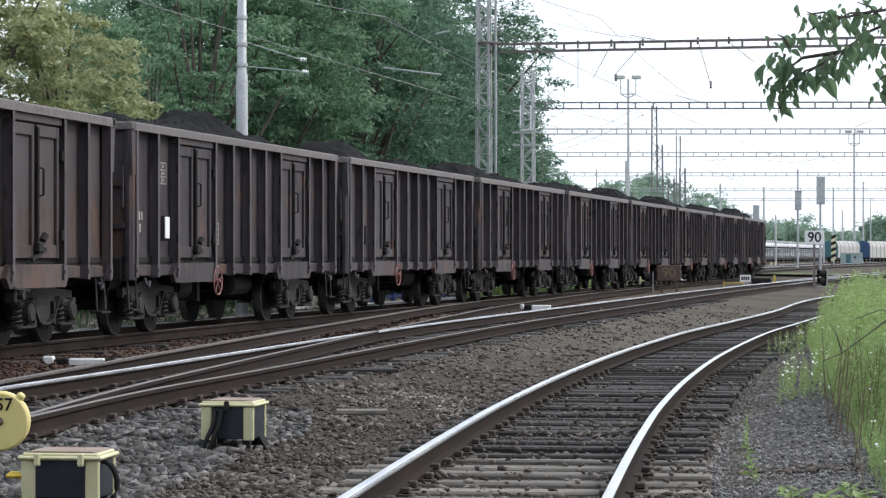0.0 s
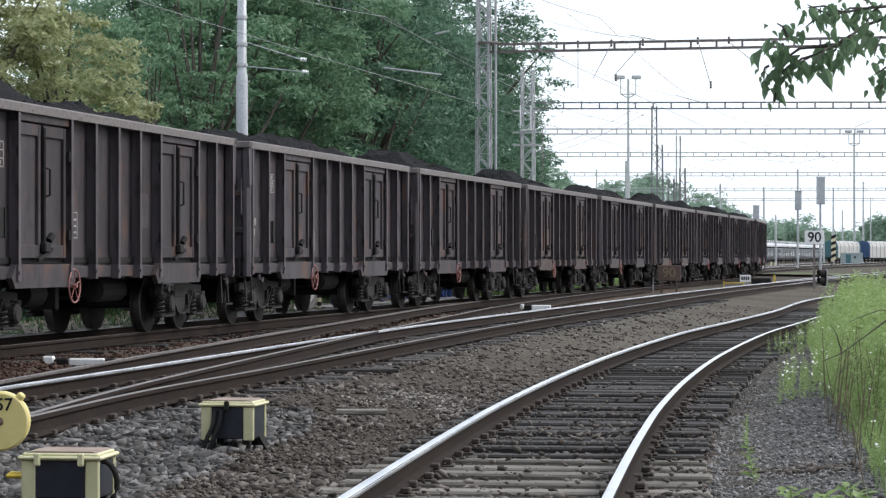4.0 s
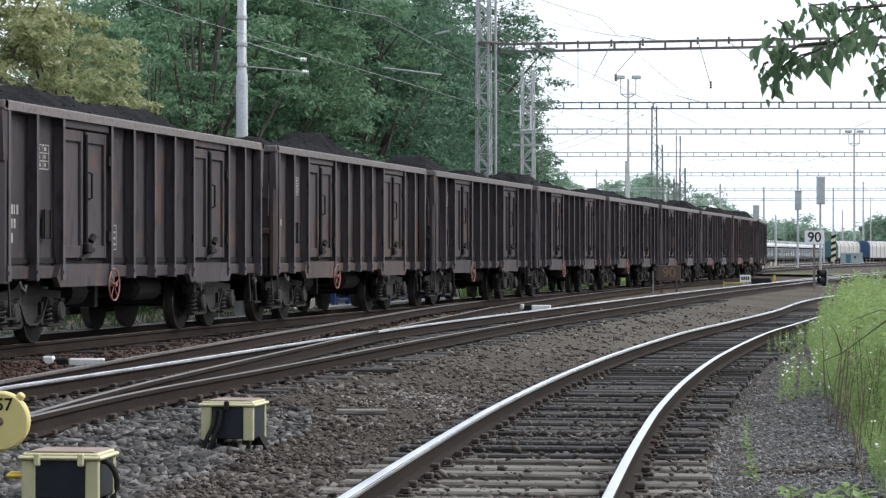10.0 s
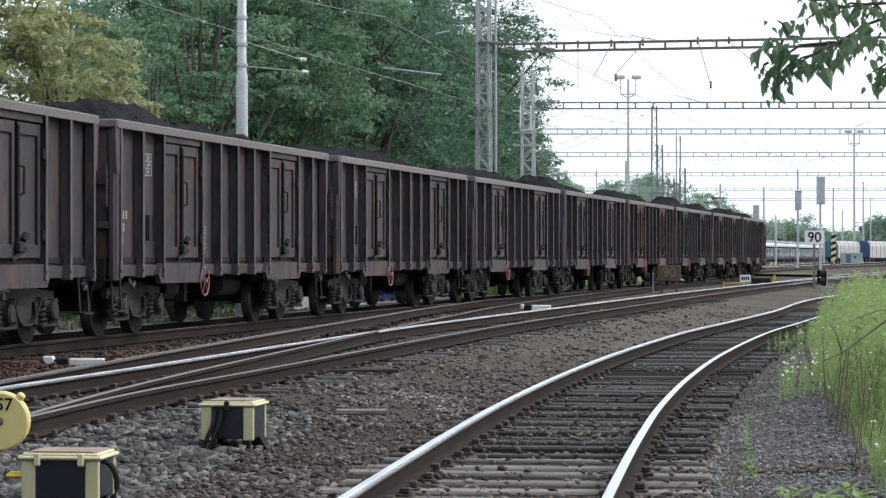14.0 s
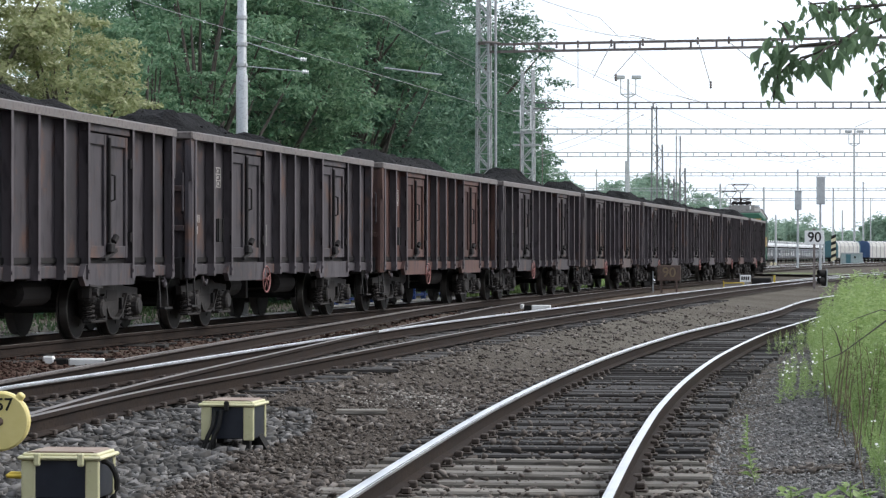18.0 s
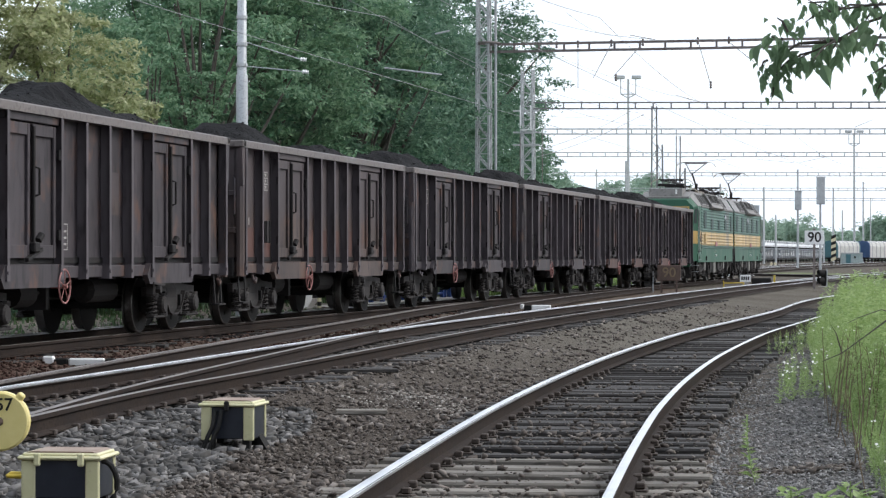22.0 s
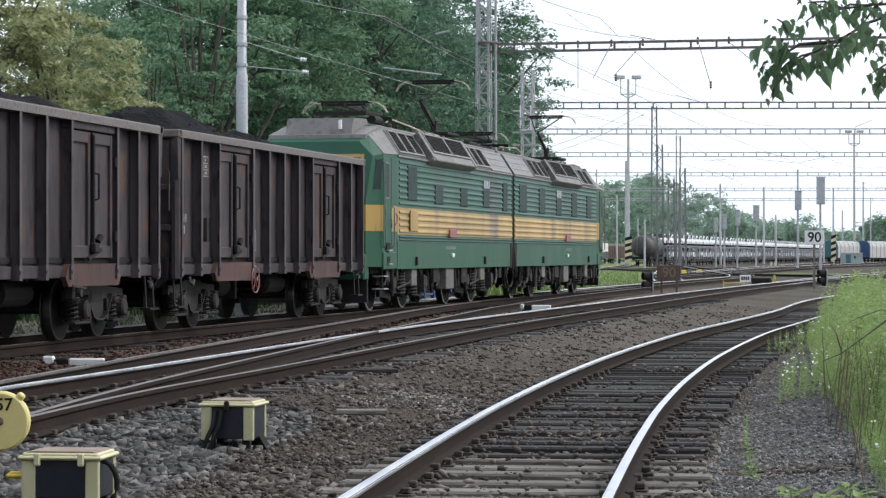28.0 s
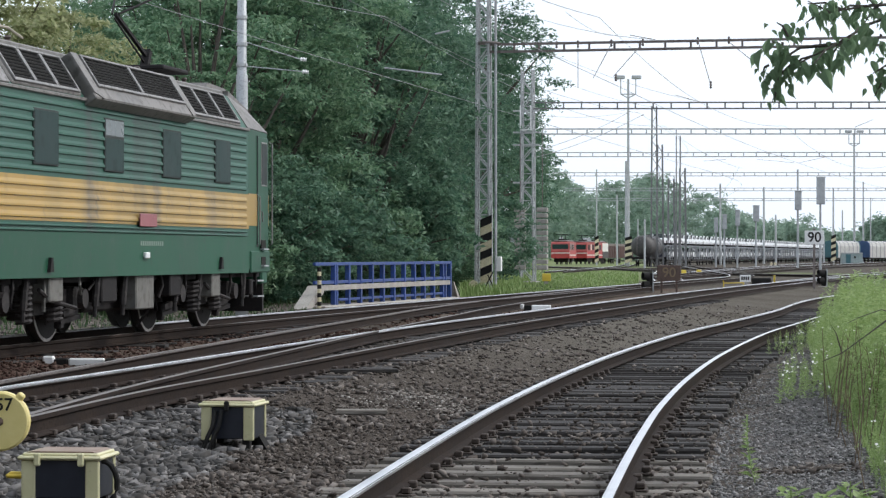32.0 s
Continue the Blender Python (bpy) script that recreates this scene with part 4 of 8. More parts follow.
def soot(m, colour):
    """Long upright smears of brake dust and soot."""
    n, l = m.node_tree.nodes, m.node_tree.links
    base = n["Principled BSDF"].inputs["Base Color"]
    tc, mp, no, rg, mx = [n.new(k) for k in ("ShaderNodeTexCoord", "ShaderNodeMapping", "ShaderNodeTexNoise", "ShaderNodeMapRange", "ShaderNodeMix")]
    mp.inputs["Scale"].default_value, mp.inputs["Rotation"].default_value = (1.0, 1.0, 0.16), (0, 0.25, 0)
    no.inputs["Scale"].default_value, no.inputs["Detail"].default_value = 0.85, 4
    rg.inputs[1].default_value, rg.inputs[2].default_value, rg.inputs[4].default_value = 0.56, 0.68, 0.75
    l.new(tc.outputs["Object"], mp.inputs[0])
    l.new(mp.outputs[0], no.inputs["Vector"])
    l.new(no.outputs["Fac"], rg.inputs[0])
    mx.data_type = "RGBA"
    mx.inputs[7].default_value = (*colour, 1)
    l.new(rg.outputs[0], mx.inputs[0])
    l.new(base.links[0].from_socket, mx.inputs[6])
    l.new(mx.outputs[2], base)


for key in ("loco_side", "loco_yellow"):
    soot(M[key], (0.055, 0.06, 0.06))
LS, LH, LT = 1.475, 3.5, 4.08


def loco_x(rel):
    return rel - 8.605


def loco_section(raised, low, arm, rear, axles, louvres):
    """raised and low: metres from the cab's buffers to the raised and the folded collector; arm: the side to which the knee points;
    rear: the end of the body at the joint; axles: the middles of the bogies; louvres: the runs of roof louvres on each side."""
    w = thing("locomotive_section", "green electric locomotive section with yellow band and louvred roof", "locomotive", "two-part locomotive")
    X = loco_x
    g = Geo().prism([(-LS, 1.0), (-LS, LH), (-1.1, LT), (-0.5, LT + 0.07), (0.5, LT + 0.07), (1.1, LT), (LS, LH), (LS, 1.0)], "x", X(2.6), X(rear))
    body = part("body_shell", g, M["loco_side"], w, "grimy green corrugated steel body")
    # cab, with a raked front
    half = [[(X(0.62), 1.24, 1.0), (X(0.62), 1.24, 2.42), (X(0.92), 1.326, 3.42), (X(1.02), 1.0, 3.74)],
            [(X(1.22), LS, 1.0), (X(1.22), LS, 2.42), (X(1.3), LS, LH - 0.03), (X(1.4), 1.1, 3.9)],
            [(X(2.598), LS, 1.0), (X(2.598), LS, 2.42), (X(2.598), LS, LH), (X(2.598), 1.1, LT - 0.02)]]
    g = Geo()
    for r in half:
        g.v += [(x, -y, z) for x, y, z in r] + r[::-1]
    for k in range(2):
        g.f += [(k * 8 + i, k * 8 + (i + 1) % 8, (k + 1) * 8 + (i + 1) % 8, (k + 1) * 8 + i) for i in range(8)]
    g.f += [(0, 1, 6, 7), (1, 2, 5, 6), (2, 3, 4, 5)]
    cab = part("cab", g, M["loco_green"], w, "bright green driver's cab")
    for sg in (-1, 1):
        a, b, c, d = [(X(1.3), sg * (LS + 0.012), LH - 0.02), (X(2.68), sg * (LS + 0.012), LH + 0.012), (X(2.68), sg * 1.09, LT + 0.02), (X(1.4), sg * 1.09, 3.92)]
        g = Geo().add([a, b, c, d] + [(p[0], p[1] * 0.98, p[2] - 0.03) for p in (a, b, c, d)], [(0, 1, 2, 3), (7, 6, 5, 4), (0, 4, 5, 1), (1, 5, 6, 2), (2, 6, 7, 3), (3, 7, 4, 0)])
        part("cab_slope", g, M["loco_roof"], w, "plain grey roof slope over the cab")
    part("cab_roof", Geo().prism([(X(1.2), 3.80), (X(1.22), 3.9), (X(2.6), LT + 0.09), (X(2.6), LT)], "y", -1.1, 1.1), M["loco_roof"], w, "grey cab roof")
    rake = lambda z: X(0.62 + 0.314 * (z - 2.45))
    for y in (-0.58, 0.58):
        part("windscreen_frame", Geo().prism([(rake(2.68) - 0.02, 2.68), (rake(3.46) - 0.02, 3.46), (rake(3.46) + 0.02, 3.46), (rake(2.68) + 0.02, 2.68)], "y", y - 0.56, y + 0.56), M["loco_yellow"], cab, "yellow window frame")
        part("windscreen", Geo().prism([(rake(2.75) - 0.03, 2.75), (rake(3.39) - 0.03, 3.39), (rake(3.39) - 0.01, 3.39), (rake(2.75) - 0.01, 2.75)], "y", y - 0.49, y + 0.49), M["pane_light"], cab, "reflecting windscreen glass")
    part("front_band", Geo().box(X(0.606), X(0.63), -1.235, 1.235, 1.78, 2.35), M["loco_yellow"], cab, "yellow front band")
    part("buffer_beam", Geo().box(X(0.45), X(0.85), -1.26, 1.26, 0.72, 1.28, 0.03), M["loco_green"], w)
    for y in (-0.87, 0.87):
        part("buffer", Geo().tube([(X(0.45), y, 1.06), (X(0.12), y, 1.06)], 0.1, 12).tube([(X(0.13), y, 1.06), (X(0.02), y, 1.06)], [0.2, 0.24], 18), M["under"], w, "round steel buffer")
        part("headlamp", Geo().tube([(X(0.63), y, 1.55), (X(0.57), y, 1.55)], 0.13, 14), M["grey_box"], cab, "round lamp in a grey rim")
    for sg in (-1, 1):
        Y = lambda a: sg * a
        side = part("skirt", Geo().box(X(2.6), X(rear), Y(LS), Y(LS + 0.012), 0.94, 1.58, 0.004), M["loco_green"], w, "smooth green lower side")
        part("yellow_band", Geo().box(X(2.6), X(rear), Y(LS), Y(LS + 0.010), 1.72, 2.33), M["loco_yellow"], w, "faded yellow band")
        part("cab_band", Geo().box(X(1.22), X(2.597), Y(LS), Y(LS + 0.008), 1.78, 2.35), M["loco_yellow"], cab, "bright yellow band")
        facet = [(X(0.62), Y(1.245)), (X(1.22), Y(LS + 0.006)), (X(1.22), Y(LS - 0.02)), (X(0.62), Y(1.22))]
        part("cab_band", Geo().prism(facet, "z", 1.78, 2.35), M["loco_yellow"], cab, "bright yellow band")
        for k in range(4):
            z = 1.79 + 0.142 * k
            part("bead", Geo().prism([(Y(LS + 0.008), z - 0.03), (Y(LS + 0.034), z - 0.02), (Y(LS + 0.034), z + 0.008), (Y(LS + 0.008), z + 0.06)], "x", X(2.78), X(rear - 0.02)), M["loco_yellow"], side)
        for k in range(8):
            z = 2.42 + 0.132 * k
            part("bead", Geo().prism([(Y(LS - 0.002), z - 0.03), (Y(LS + 0.026), z - 0.018), (Y(LS + 0.026), z + 0.008), (Y(LS - 0.002), z + 0.05)], "x", X(2.78), X(rear - 0.02)), M["loco_side"], side)
        for z in (1.60, 1.665):
            part("bead", Geo().box(X(2.78), X(rear - 0.02), Y(LS), Y(LS + 0.035), z - 0.014, z + 0.014, 0.008), M["loco_side"], side)
        # windows: from the cab end; the two sides differ
        wins = ((4.08, 0.9, 2.53, 3.27), (6.95, 0.84, 2.5, 2.93), (9.9, 0.8, 2.5, 2.94), (12.8, 0.8, 2.53, 3.22), (15.45, 0.6, 2.48, 3.22)) if sg < 0 else \
            ((4.33, 0.9, 2.5, 3.2), (7.3, 0.95, 2.5, 3.22), (10.22, 0.85, 2.5, 3.24), (13.17, 0.95, 2.5, 3.22), (16.28, 1.1, 2.5, 3.24))
        for k, (c, ww, z0, z1) in enumerate(wins):
            fr = part("window_frame", Geo().box(X(c - ww / 2 - 0.025), X(c + ww / 2 + 0.025), Y(LS), Y(LS + 0.028), z0 - 0.025, z1 + 0.025, 0.02), M["seal"], side, "dark rubber seal")
            pane = M["pane_grey"]
            if (sg < 0 and k == 3) or (sg > 0 and k == 2):
                zz = z0 + (z1 - z0) * 0.66
                part("pane", Geo().box(X(c - ww / 2), X(c + ww / 2), Y(LS + 0.024), Y(LS + 0.032), z0, zz - 0.02, 0.004), pane, side, "dusty grey pane")
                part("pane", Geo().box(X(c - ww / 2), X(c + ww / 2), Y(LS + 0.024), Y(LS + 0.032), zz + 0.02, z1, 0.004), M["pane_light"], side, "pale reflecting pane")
            else:
                part("pane", Geo().box(X(c - ww / 2), X(c + ww / 2), Y(LS + 0.024), Y(LS + 0.032), z0, z1, 0.004), pane, side, "dusty grey pane")
        # cab door, with a fixed window in the slanted corner before it
        door = part("door", Geo().box(X(1.26), X(1.98), Y(LS), Y(LS + 0.014), 1.42, 3.38, 0.01), M["loco_green"], cab, "narrow green cab door")
        part("door_edge", Geo().box(X(1.985), X(2.02), Y(LS), Y(LS + 0.016), 1.4, 3.4), M["seal"], door)
        part("door_frame", Geo().box(X(1.37), X(1.77), Y(LS + 0.014), Y(LS + 0.022), 2.5, 3.3, 0.01), M["loco_frame"], door, "pale window rim")
        part("door_window", Geo().box(X(1.4), X(1.74), Y(LS + 0.02), Y(LS + 0.028), 2.53, 3.27, 0.004), M["cab_glass"], door, "dark door window")
        part("door_lever", Geo().tube([(X(1.84), Y(LS + 0.02), 2.05), (X(1.84), Y(LS + 0.06), 2.03), (X(1.84), Y(LS + 0.06), 1.85)], 0.014, 6), M["loco_frame"], door, "pale door handle")
        corners = [Vector(p) for p in ((X(0.62), 1.24, 2.42), (X(1.22), LS, 2.42), (X(0.92), 1.326, 3.42), (X(1.3), LS, LH - 0.03))]
        out = Vector((-0.36, 0.93, 0))
        for u0, u1, v0, v1, lift, m, nm in ((0.32, 0.9, 0.22, 0.93, 0.006, "loco_green", "cab_window_rim"), (0.38, 0.84, 0.26, 0.9, 0.014, "cab_glass", "cab_window")):
            ring = [corners[0].lerp(corners[1], u).lerp(corners[2].lerp(corners[3], u), v) for u, v in ((u0, v0), (u1, v0), (u1, v1), (u0, v1))]
            pts = [p + out * lift for p in ring] + [p - out * 0.02 for p in ring]
            g = Geo().add([(p.x, Y(p.y), p.z) for p in pts], [(0, 1, 2, 3), (7, 6, 5, 4), (0, 4, 5, 1), (1, 5, 6, 2), (2, 6, 7, 3), (3, 7, 4, 0)])
            part(nm, g, M[m], cab, "dark corner window" if nm == "cab_window" else "green window rim")
        part("handrail", Geo().tube([(X(1.2), Y(LS + 0.01), 1.42), (X(1.2), Y(LS + 0.07), 1.46), (X(1.2), Y(LS + 0.07), 3.28), (X(1.2), Y(LS + 0.01), 3.32)], 0.016, 6), M["loco_frame"], cab, "pale handrail")
        part("handrail", Geo().tube([(X(2.05), Y(LS + 0.01), 1.42), (X(2.05), Y(LS + 0.07), 1.46), (X(2.05), Y(LS + 0.07), 2.3), (X(2.05), Y(LS + 0.01), 2.34)], 0.014, 6), M["loco_frame"], cab, "pale handrail")
        for z in (1.06, 1.36):
            # raised black plate: shade of a step hole put in as colour
            part("step_recess", Geo().box(X(1.5), X(1.82), Y(LS + 0.012), Y(LS + 0.036), z, z + 0.17, 0.01), M["black"], cab)
            part("step_plate", Geo().box(X(1.5), X(1.82), Y(LS + 0.01), Y(LS + 0.09), z - 0.01, z + 0.015), M["galv"], cab)
        for z in (0.5, 0.78):
            part("step_plate", Geo().box(X(1.45), X(1.85), Y(LS - 0.3), Y(LS - 0.02), z, z + 0.025), M["galv"], w)
        part("step_hanger", Geo().box(X(1.63), X(1.67), Y(LS - 0.16), Y(LS - 0.1), 0.5, 1.0), M["under"], w)
        part("corner_box", Geo().box(X(1.2), X(2.5), Y(LS - 0.05), Y(LS + 0.03), 0.94, 1.33, 0.02), M["loco_green"], cab)
        if sg < 0:
            part("hatch_plate", Geo().box(X(3.7), X(4.48), Y(LS + 0.04), Y(LS + 0.065), 1.80, 2.28, 0.03), M["loco_yellow"], side, "plain yellow hatch")
        part("number_plate", Geo().box(X(8.0 if sg < 0 else 8.25), X(8.8 if sg < 0 else 9.1), Y(LS + 0.05), Y(LS + 0.07), 1.69, 1.89, 0.01), M["plate_red"], side, "faded red plate")
        if sg < 0:
            part("emblem", Geo().ring((X(2.42), Y(LS + 0.012), 2.06), (0, 1, 0), 0.13, 0.018, 18, 4), M["plate_red"], cab, "red oval ring mark")
        g = Geo()
        for k in range(11):
            g.box(X(7.75 + k * 0.11), X(7.75 + k * 0.11 + 0.07), Y(LS + 0.012), Y(LS + 0.015), 1.40, 1.47)
        part("stencil_line", g, M["stencil"], side, "faded pale stencil bars")
        part("side_lamp", Geo().box(X(8.36 if sg < 0 else 8.6), X(8.56 if sg < 0 else 8.8), Y(LS + 0.01), Y(LS + 0.07), 1.2, 1.3, 0.015), M["white"], side, "small white bracket")
        for c in (4.38, 12.5) if sg < 0 else (4.4, 12.95):
            part("jack_bracket", Geo().prism([(X(c), 1.02), (X(c + 0.16), 1.02), (X(c + 0.1), 1.22), (X(c + 0.04), 1.22)], "y", Y(LS + 0.01), Y(LS + 0.06)), M["under"], side)
        for c, ww, z0, m in ((4.28, 0.5, 0.55, "grey_box"), (8.06, 0.9, 0.42, "grey_box"), (12.3, 0.55, 0.6, "grey_box"), (6.6, 0.6, 0.6, "under"), (9.9, 0.7, 0.56, "under"), (14.9, 0.34, 0.64, "under")):
            part("equipment_box", Geo().box(X(c), X(c + ww), Y(LS - 0.3), Y(LS - 0.04), z0, 0.985, 0.02), M[m], w, "pale grey underframe box")
        for c in (2.5, 5.3, 6.6, 9.3, 10.6, 13.6, 16.0):
            part("damper", Geo().tube([(X(c), Y(1.36), 0.95), (X(c + 0.1), Y(1.36), 0.5)], 0.055, 8).tube([(X(c + 0.1), Y(1.36), 0.55), (X(c + 0.12), Y(1.36), 0.35)], 0.035, 8), M["bogie"], w)
        rnd = random.Random(7 + sg)
        for k in range(22):
            c = 1.9 + k * (rear - 2.6) / 22 + rnd.uniform(-0.1, 0.1)
            yy, zb = rnd.uniform(1.26, 1.4), rnd.uniform(0.45, 0.75)
            g = Geo().tube([(X(c), Y(yy), 0.96), (X(c + rnd.uniform(-0.08, 0.08)), Y(yy + 0.03), (0.96 + zb) / 2), (X(c + rnd.uniform(-0.15, 0.15)), Y(yy), zb)], rnd.uniform(0.016, 0.034), 6)
            part("pipe", g, M[rnd.choice(("bogie", "under", "bogie", "grey_box"))], w)
            if k % 3 == 0:
                part("valve", Geo().box(X(c + 0.1), X(c + rnd.uniform(0.25, 0.42)), Y(yy - 0.1), Y(yy), zb + 0.05, rnd.uniform(0.82, 0.95), 0.02).tube([(X(c + 0.2), Y(yy - 0.02), zb), (X(c + 0.2), Y(yy - 0.02), zb + 0.1)], 0.04, 8), M[rnd.choice(("bogie", "under"))], w)
        for c in axles:
            part("link_rod", Geo().tube([(X(c - 1.3), Y(1.36), 0.5), (X(c - 0.2), Y(1.38), 0.62), (X(c + 0.3), Y(1.38), 0.78)], 0.03, 6), M["bogie"], w)
        # roof louvres on the slope
        ang = math.degrees(math.atan2(LT - LH, LS - 1.1))
        slope = math.hypot(LT - LH, LS - 1.1)
        for a, b, n, lift in ((louvres[0], louvres[1], 3, 0.03), (louvres[1] + 0.15, louvres[2] - 0.15, 2, 0.16), (louvres[2], louvres[3], 3, 0.03)):
            holder = pose(X((a + b) / 2), Y((LS + 1.1) / 2), (LH + LT) / 2, 0, 0, 0 if sg < 0 else 180) @ pose(0, 0, 0, ang, 0, 0)
            L, H = b - a, slope * 0.96
            fr = part("louvre_housing", Geo().box(-L / 2, L / 2, -H / 2 - (0.12 if n == 2 else 0), H / 2, -0.06, lift, 0.02), M["loco_roof"], w, "sooty grey louvre housing", at=holder)
            cell = (L - 0.16) / n
            if n == 2:
                for q in (-1, 1):
                    part("housing_cheek", Geo().prism([(q * L / 2 - q * 0.28, -H / 2 - 0.12), (q * L / 2, -H / 2 - 0.02), (q * L / 2, H / 2), (q * L / 2 - q * 0.28, H / 2)], "z", -0.04, lift + 0.015), M["loco_roof"], fr, "sooty slanted cheek")
                L -= 0.5
            cell = (L - 0.16) / n
            for k in range(n):
                x0 = -L / 2 + 0.08 + k * cell
                lo, hi = -H / 2 + (0.14 if n == 2 else 0.08), H / 2 - 0.06
                # flat sheet on the housing: the opening's inner shade put in as black
                part("louvre_recess", Geo().box(x0 + 0.05, x0 + cell - 0.05, lo, hi, lift, lift + 0.006), M["louvre"], fr, "flat black sheet for the shade inside the louvre")
                g = Geo()
                for y0, y1, x1, x2 in ((lo - 0.05, lo, x0, x0 + cell), (hi, hi + 0.04, x0, x0 + cell), (lo, hi, x0, x0 + 0.055), (lo, hi, x0 + cell - 0.055, x0 + cell)):
                    g.box(x1, x2, y0, y1, lift - 0.01, lift + 0.035, 0.006)
                part("louvre_frame", g, M["loco_frame"], fr, "pale grey frame bars")
                for j in range(8):
                    y = lo + 0.03 + j * (hi - lo - 0.04) / 8
                    part("slat", Geo().prism([(y, lift + 0.004), (y + 0.014, lift + 0.024), (y + 0.02, lift + 0.02), (y + 0.008, lift + 0.004)], "x", x0 + 0.055, x0 + cell - 0.055), M["slat"], fr, "thin dark slat")
        sp = rear - louvres[3] - 0.1
        panel = part("slope_panel", Geo().box(-sp / 2, sp / 2, -slope * 0.49, slope * 0.49, 0, 0.03, 0.008), M["loco_frame"], w, "plain grey roof slope",
                     at=pose(X(louvres[3] + 0.1 + sp / 2), Y((LS + 1.1) / 2), (LH + LT) / 2, 0, 0, 0 if sg < 0 else 180) @ pose(0, 0, 0, ang, 0, 0))
        for q in (-0.16, 0.05, 0.24):
            part("panel_rib", Geo().box(-sp / 2 + 0.1, sp / 2 - 0.1, q, q + 0.03, 0.03, 0.042, 0.004), M["loco_frame"], panel)
        part("gutter", Geo().box(X(2.62), X(rear), Y(LS - 0.02), Y(LS + 0.04), LH - 0.05, LH, 0.01), M["loco_roof"], w)
    part("roof_deck", Geo().box(X(2.5), X(rear), -1.0, 1.0, LT - 0.02, LT + 0.1, 0.02), M["loco_roof"], w)
    part("roof_housing", Geo().prism([(X(1.3), 3.9), (X(1.5), LT + 0.2), (X(2.7), LT + 0.24), (X(2.9), LT + 0.02)], "y", -0.75, 0.75), M["loco_roof"], w, "grey roof ventilator housing")
    part("horn", Geo().tube([(X(1.3), -0.5, LT - 0.05), (X(1.3), -0.5, LT + 0.15)], 0.04, 8), M["white"], w)
    for k, x in enumerate((3.3, 6.0, 12.0, 14.4, 16.0)):
        for y in (-0.5, 0.5):
            part("insulator", Geo().tube([(X(x), y, LT + 0.08 + q * 0.03) for q in range(8)], [0.035 if q % 2 else 0.06 for q in range(8)], 10), M["insul"], w, "ribbed brown insulator")
    part("roof_resistor", Geo().tube([(X(8.6), -0.55, LT + 0.18), (X(11.0), -0.55, LT + 0.18)], 0.1, 12).tube([(X(9.2), -0.55, LT + 0.18), (X(9.3), -0.55, LT + 0.18)], 0.12, 12).tube([(X(10.2), -0.55, LT + 0.18), (X(10.3), -0.55, LT + 0.18)], 0.12, 12).box(X(8.7), X(10.9), -0.62, -0.48, LT + 0.06, LT + 0.12), M["cylinder"], w, "pale roof air cylinder")
    for a, b, h in ((11.2, 11.9, 0.26), (15.2, rear - 0.1, 0.3), (14.0, 14.6, 0.22)):
        part("roof_case", Geo().box(X(a), X(b), -0.55, 0.35, LT + 0.08, LT + h, 0.03), M["under"], w, "dark electrical case on the roof")
    part("busbar", Geo().tube([(X(5.6), -0.5, LT + 0.3), (X(6.0), -0.5, LT + 0.42), (X(8.2), -0.5, LT + 0.34), (X(10.6), -0.45, LT + 0.26)], 0.02, 6).tube([(X(11.4), 0.5, LT + 0.3), (X(12.0), 0.5, LT + 0.4), (X(14.4), 0.45, LT + 0.34)], 0.02, 6), M["copper"], w, "pale copper bar")
    # folded and raised collectors
    F = lambda d: X(low) - arm * d
    P = lambda d: X(raised) - arm * d
    fold = part("folded_pantograph", Geo().bar((F(-1.3), -0.5, LT + 0.45), (F(1.4), -0.3, LT + 0.52), 0.06).bar((F(-1.3), 0.5, LT + 0.45), (F(1.4), 0.3, LT + 0.52), 0.06).bar((F(1.4), 0, LT + 0.55), (F(-1.2), 0, LT + 0.62), 0.08)
                .bar((F(-1.3), -0.6, LT + 0.4), (F(-1.3), 0.6, LT + 0.4), 0.09).bar((F(1.2), -0.6, LT + 0.4), (F(1.2), 0.6, LT + 0.4), 0.09).tube([(F(0.2), -0.35, LT + 0.34), (F(1.0), -0.35, LT + 0.34)], 0.1, 10)
                .bar((F(-1.2), -0.45, LT + 0.6), (F(0.9), -0.1, LT + 0.55), 0.04).bar((F(-1.2), 0.45, LT + 0.6), (F(0.9), 0.1, LT + 0.55), 0.04), M["under"], w, "dark folded current collector")
    panto = part("raised_pantograph", Geo().box(P(-0.8), P(0.7), -0.55, 0.55, LT + 0.34, LT + 0.42, 0.02).bar((P(-0.1), 0, LT + 0.42), (P(0.05), 0, LT + 0.72), 0.14)
                 .bar((P(0.0), 0, LT + 0.62), (P(-1.7), 0, LT + 1.2), 0.06).bar((P(-1.7), -0.06, LT + 1.2), (P(-0.15), -0.5, LT + 1.74), 0.03).bar((P(-1.7), 0.06, LT + 1.2), (P(-0.15), 0.5, LT + 1.74), 0.03)
                 .bar((P(-0.1), 0, LT + 0.5), (P(-1.75), 0, LT + 1.12), 0.025).bar((P(-1.2), -0.2, LT + 1.37), (P(-1.2), 0.2, LT + 1.37), 0.02), M["under"], w, "raised single-arm current collector")
    for holder, mid, z in ((fold, F(-0.95), LT + 0.68), (panto, P(-0.12), LT + 1.8)):
        for q in (-0.17, 0.17):
            part("carbon_strip", Geo().bar((mid + q, -0.6, z), (mid + q, 0.6, z), 0.05, 0.035), M["under"], holder, "dark contact strip")
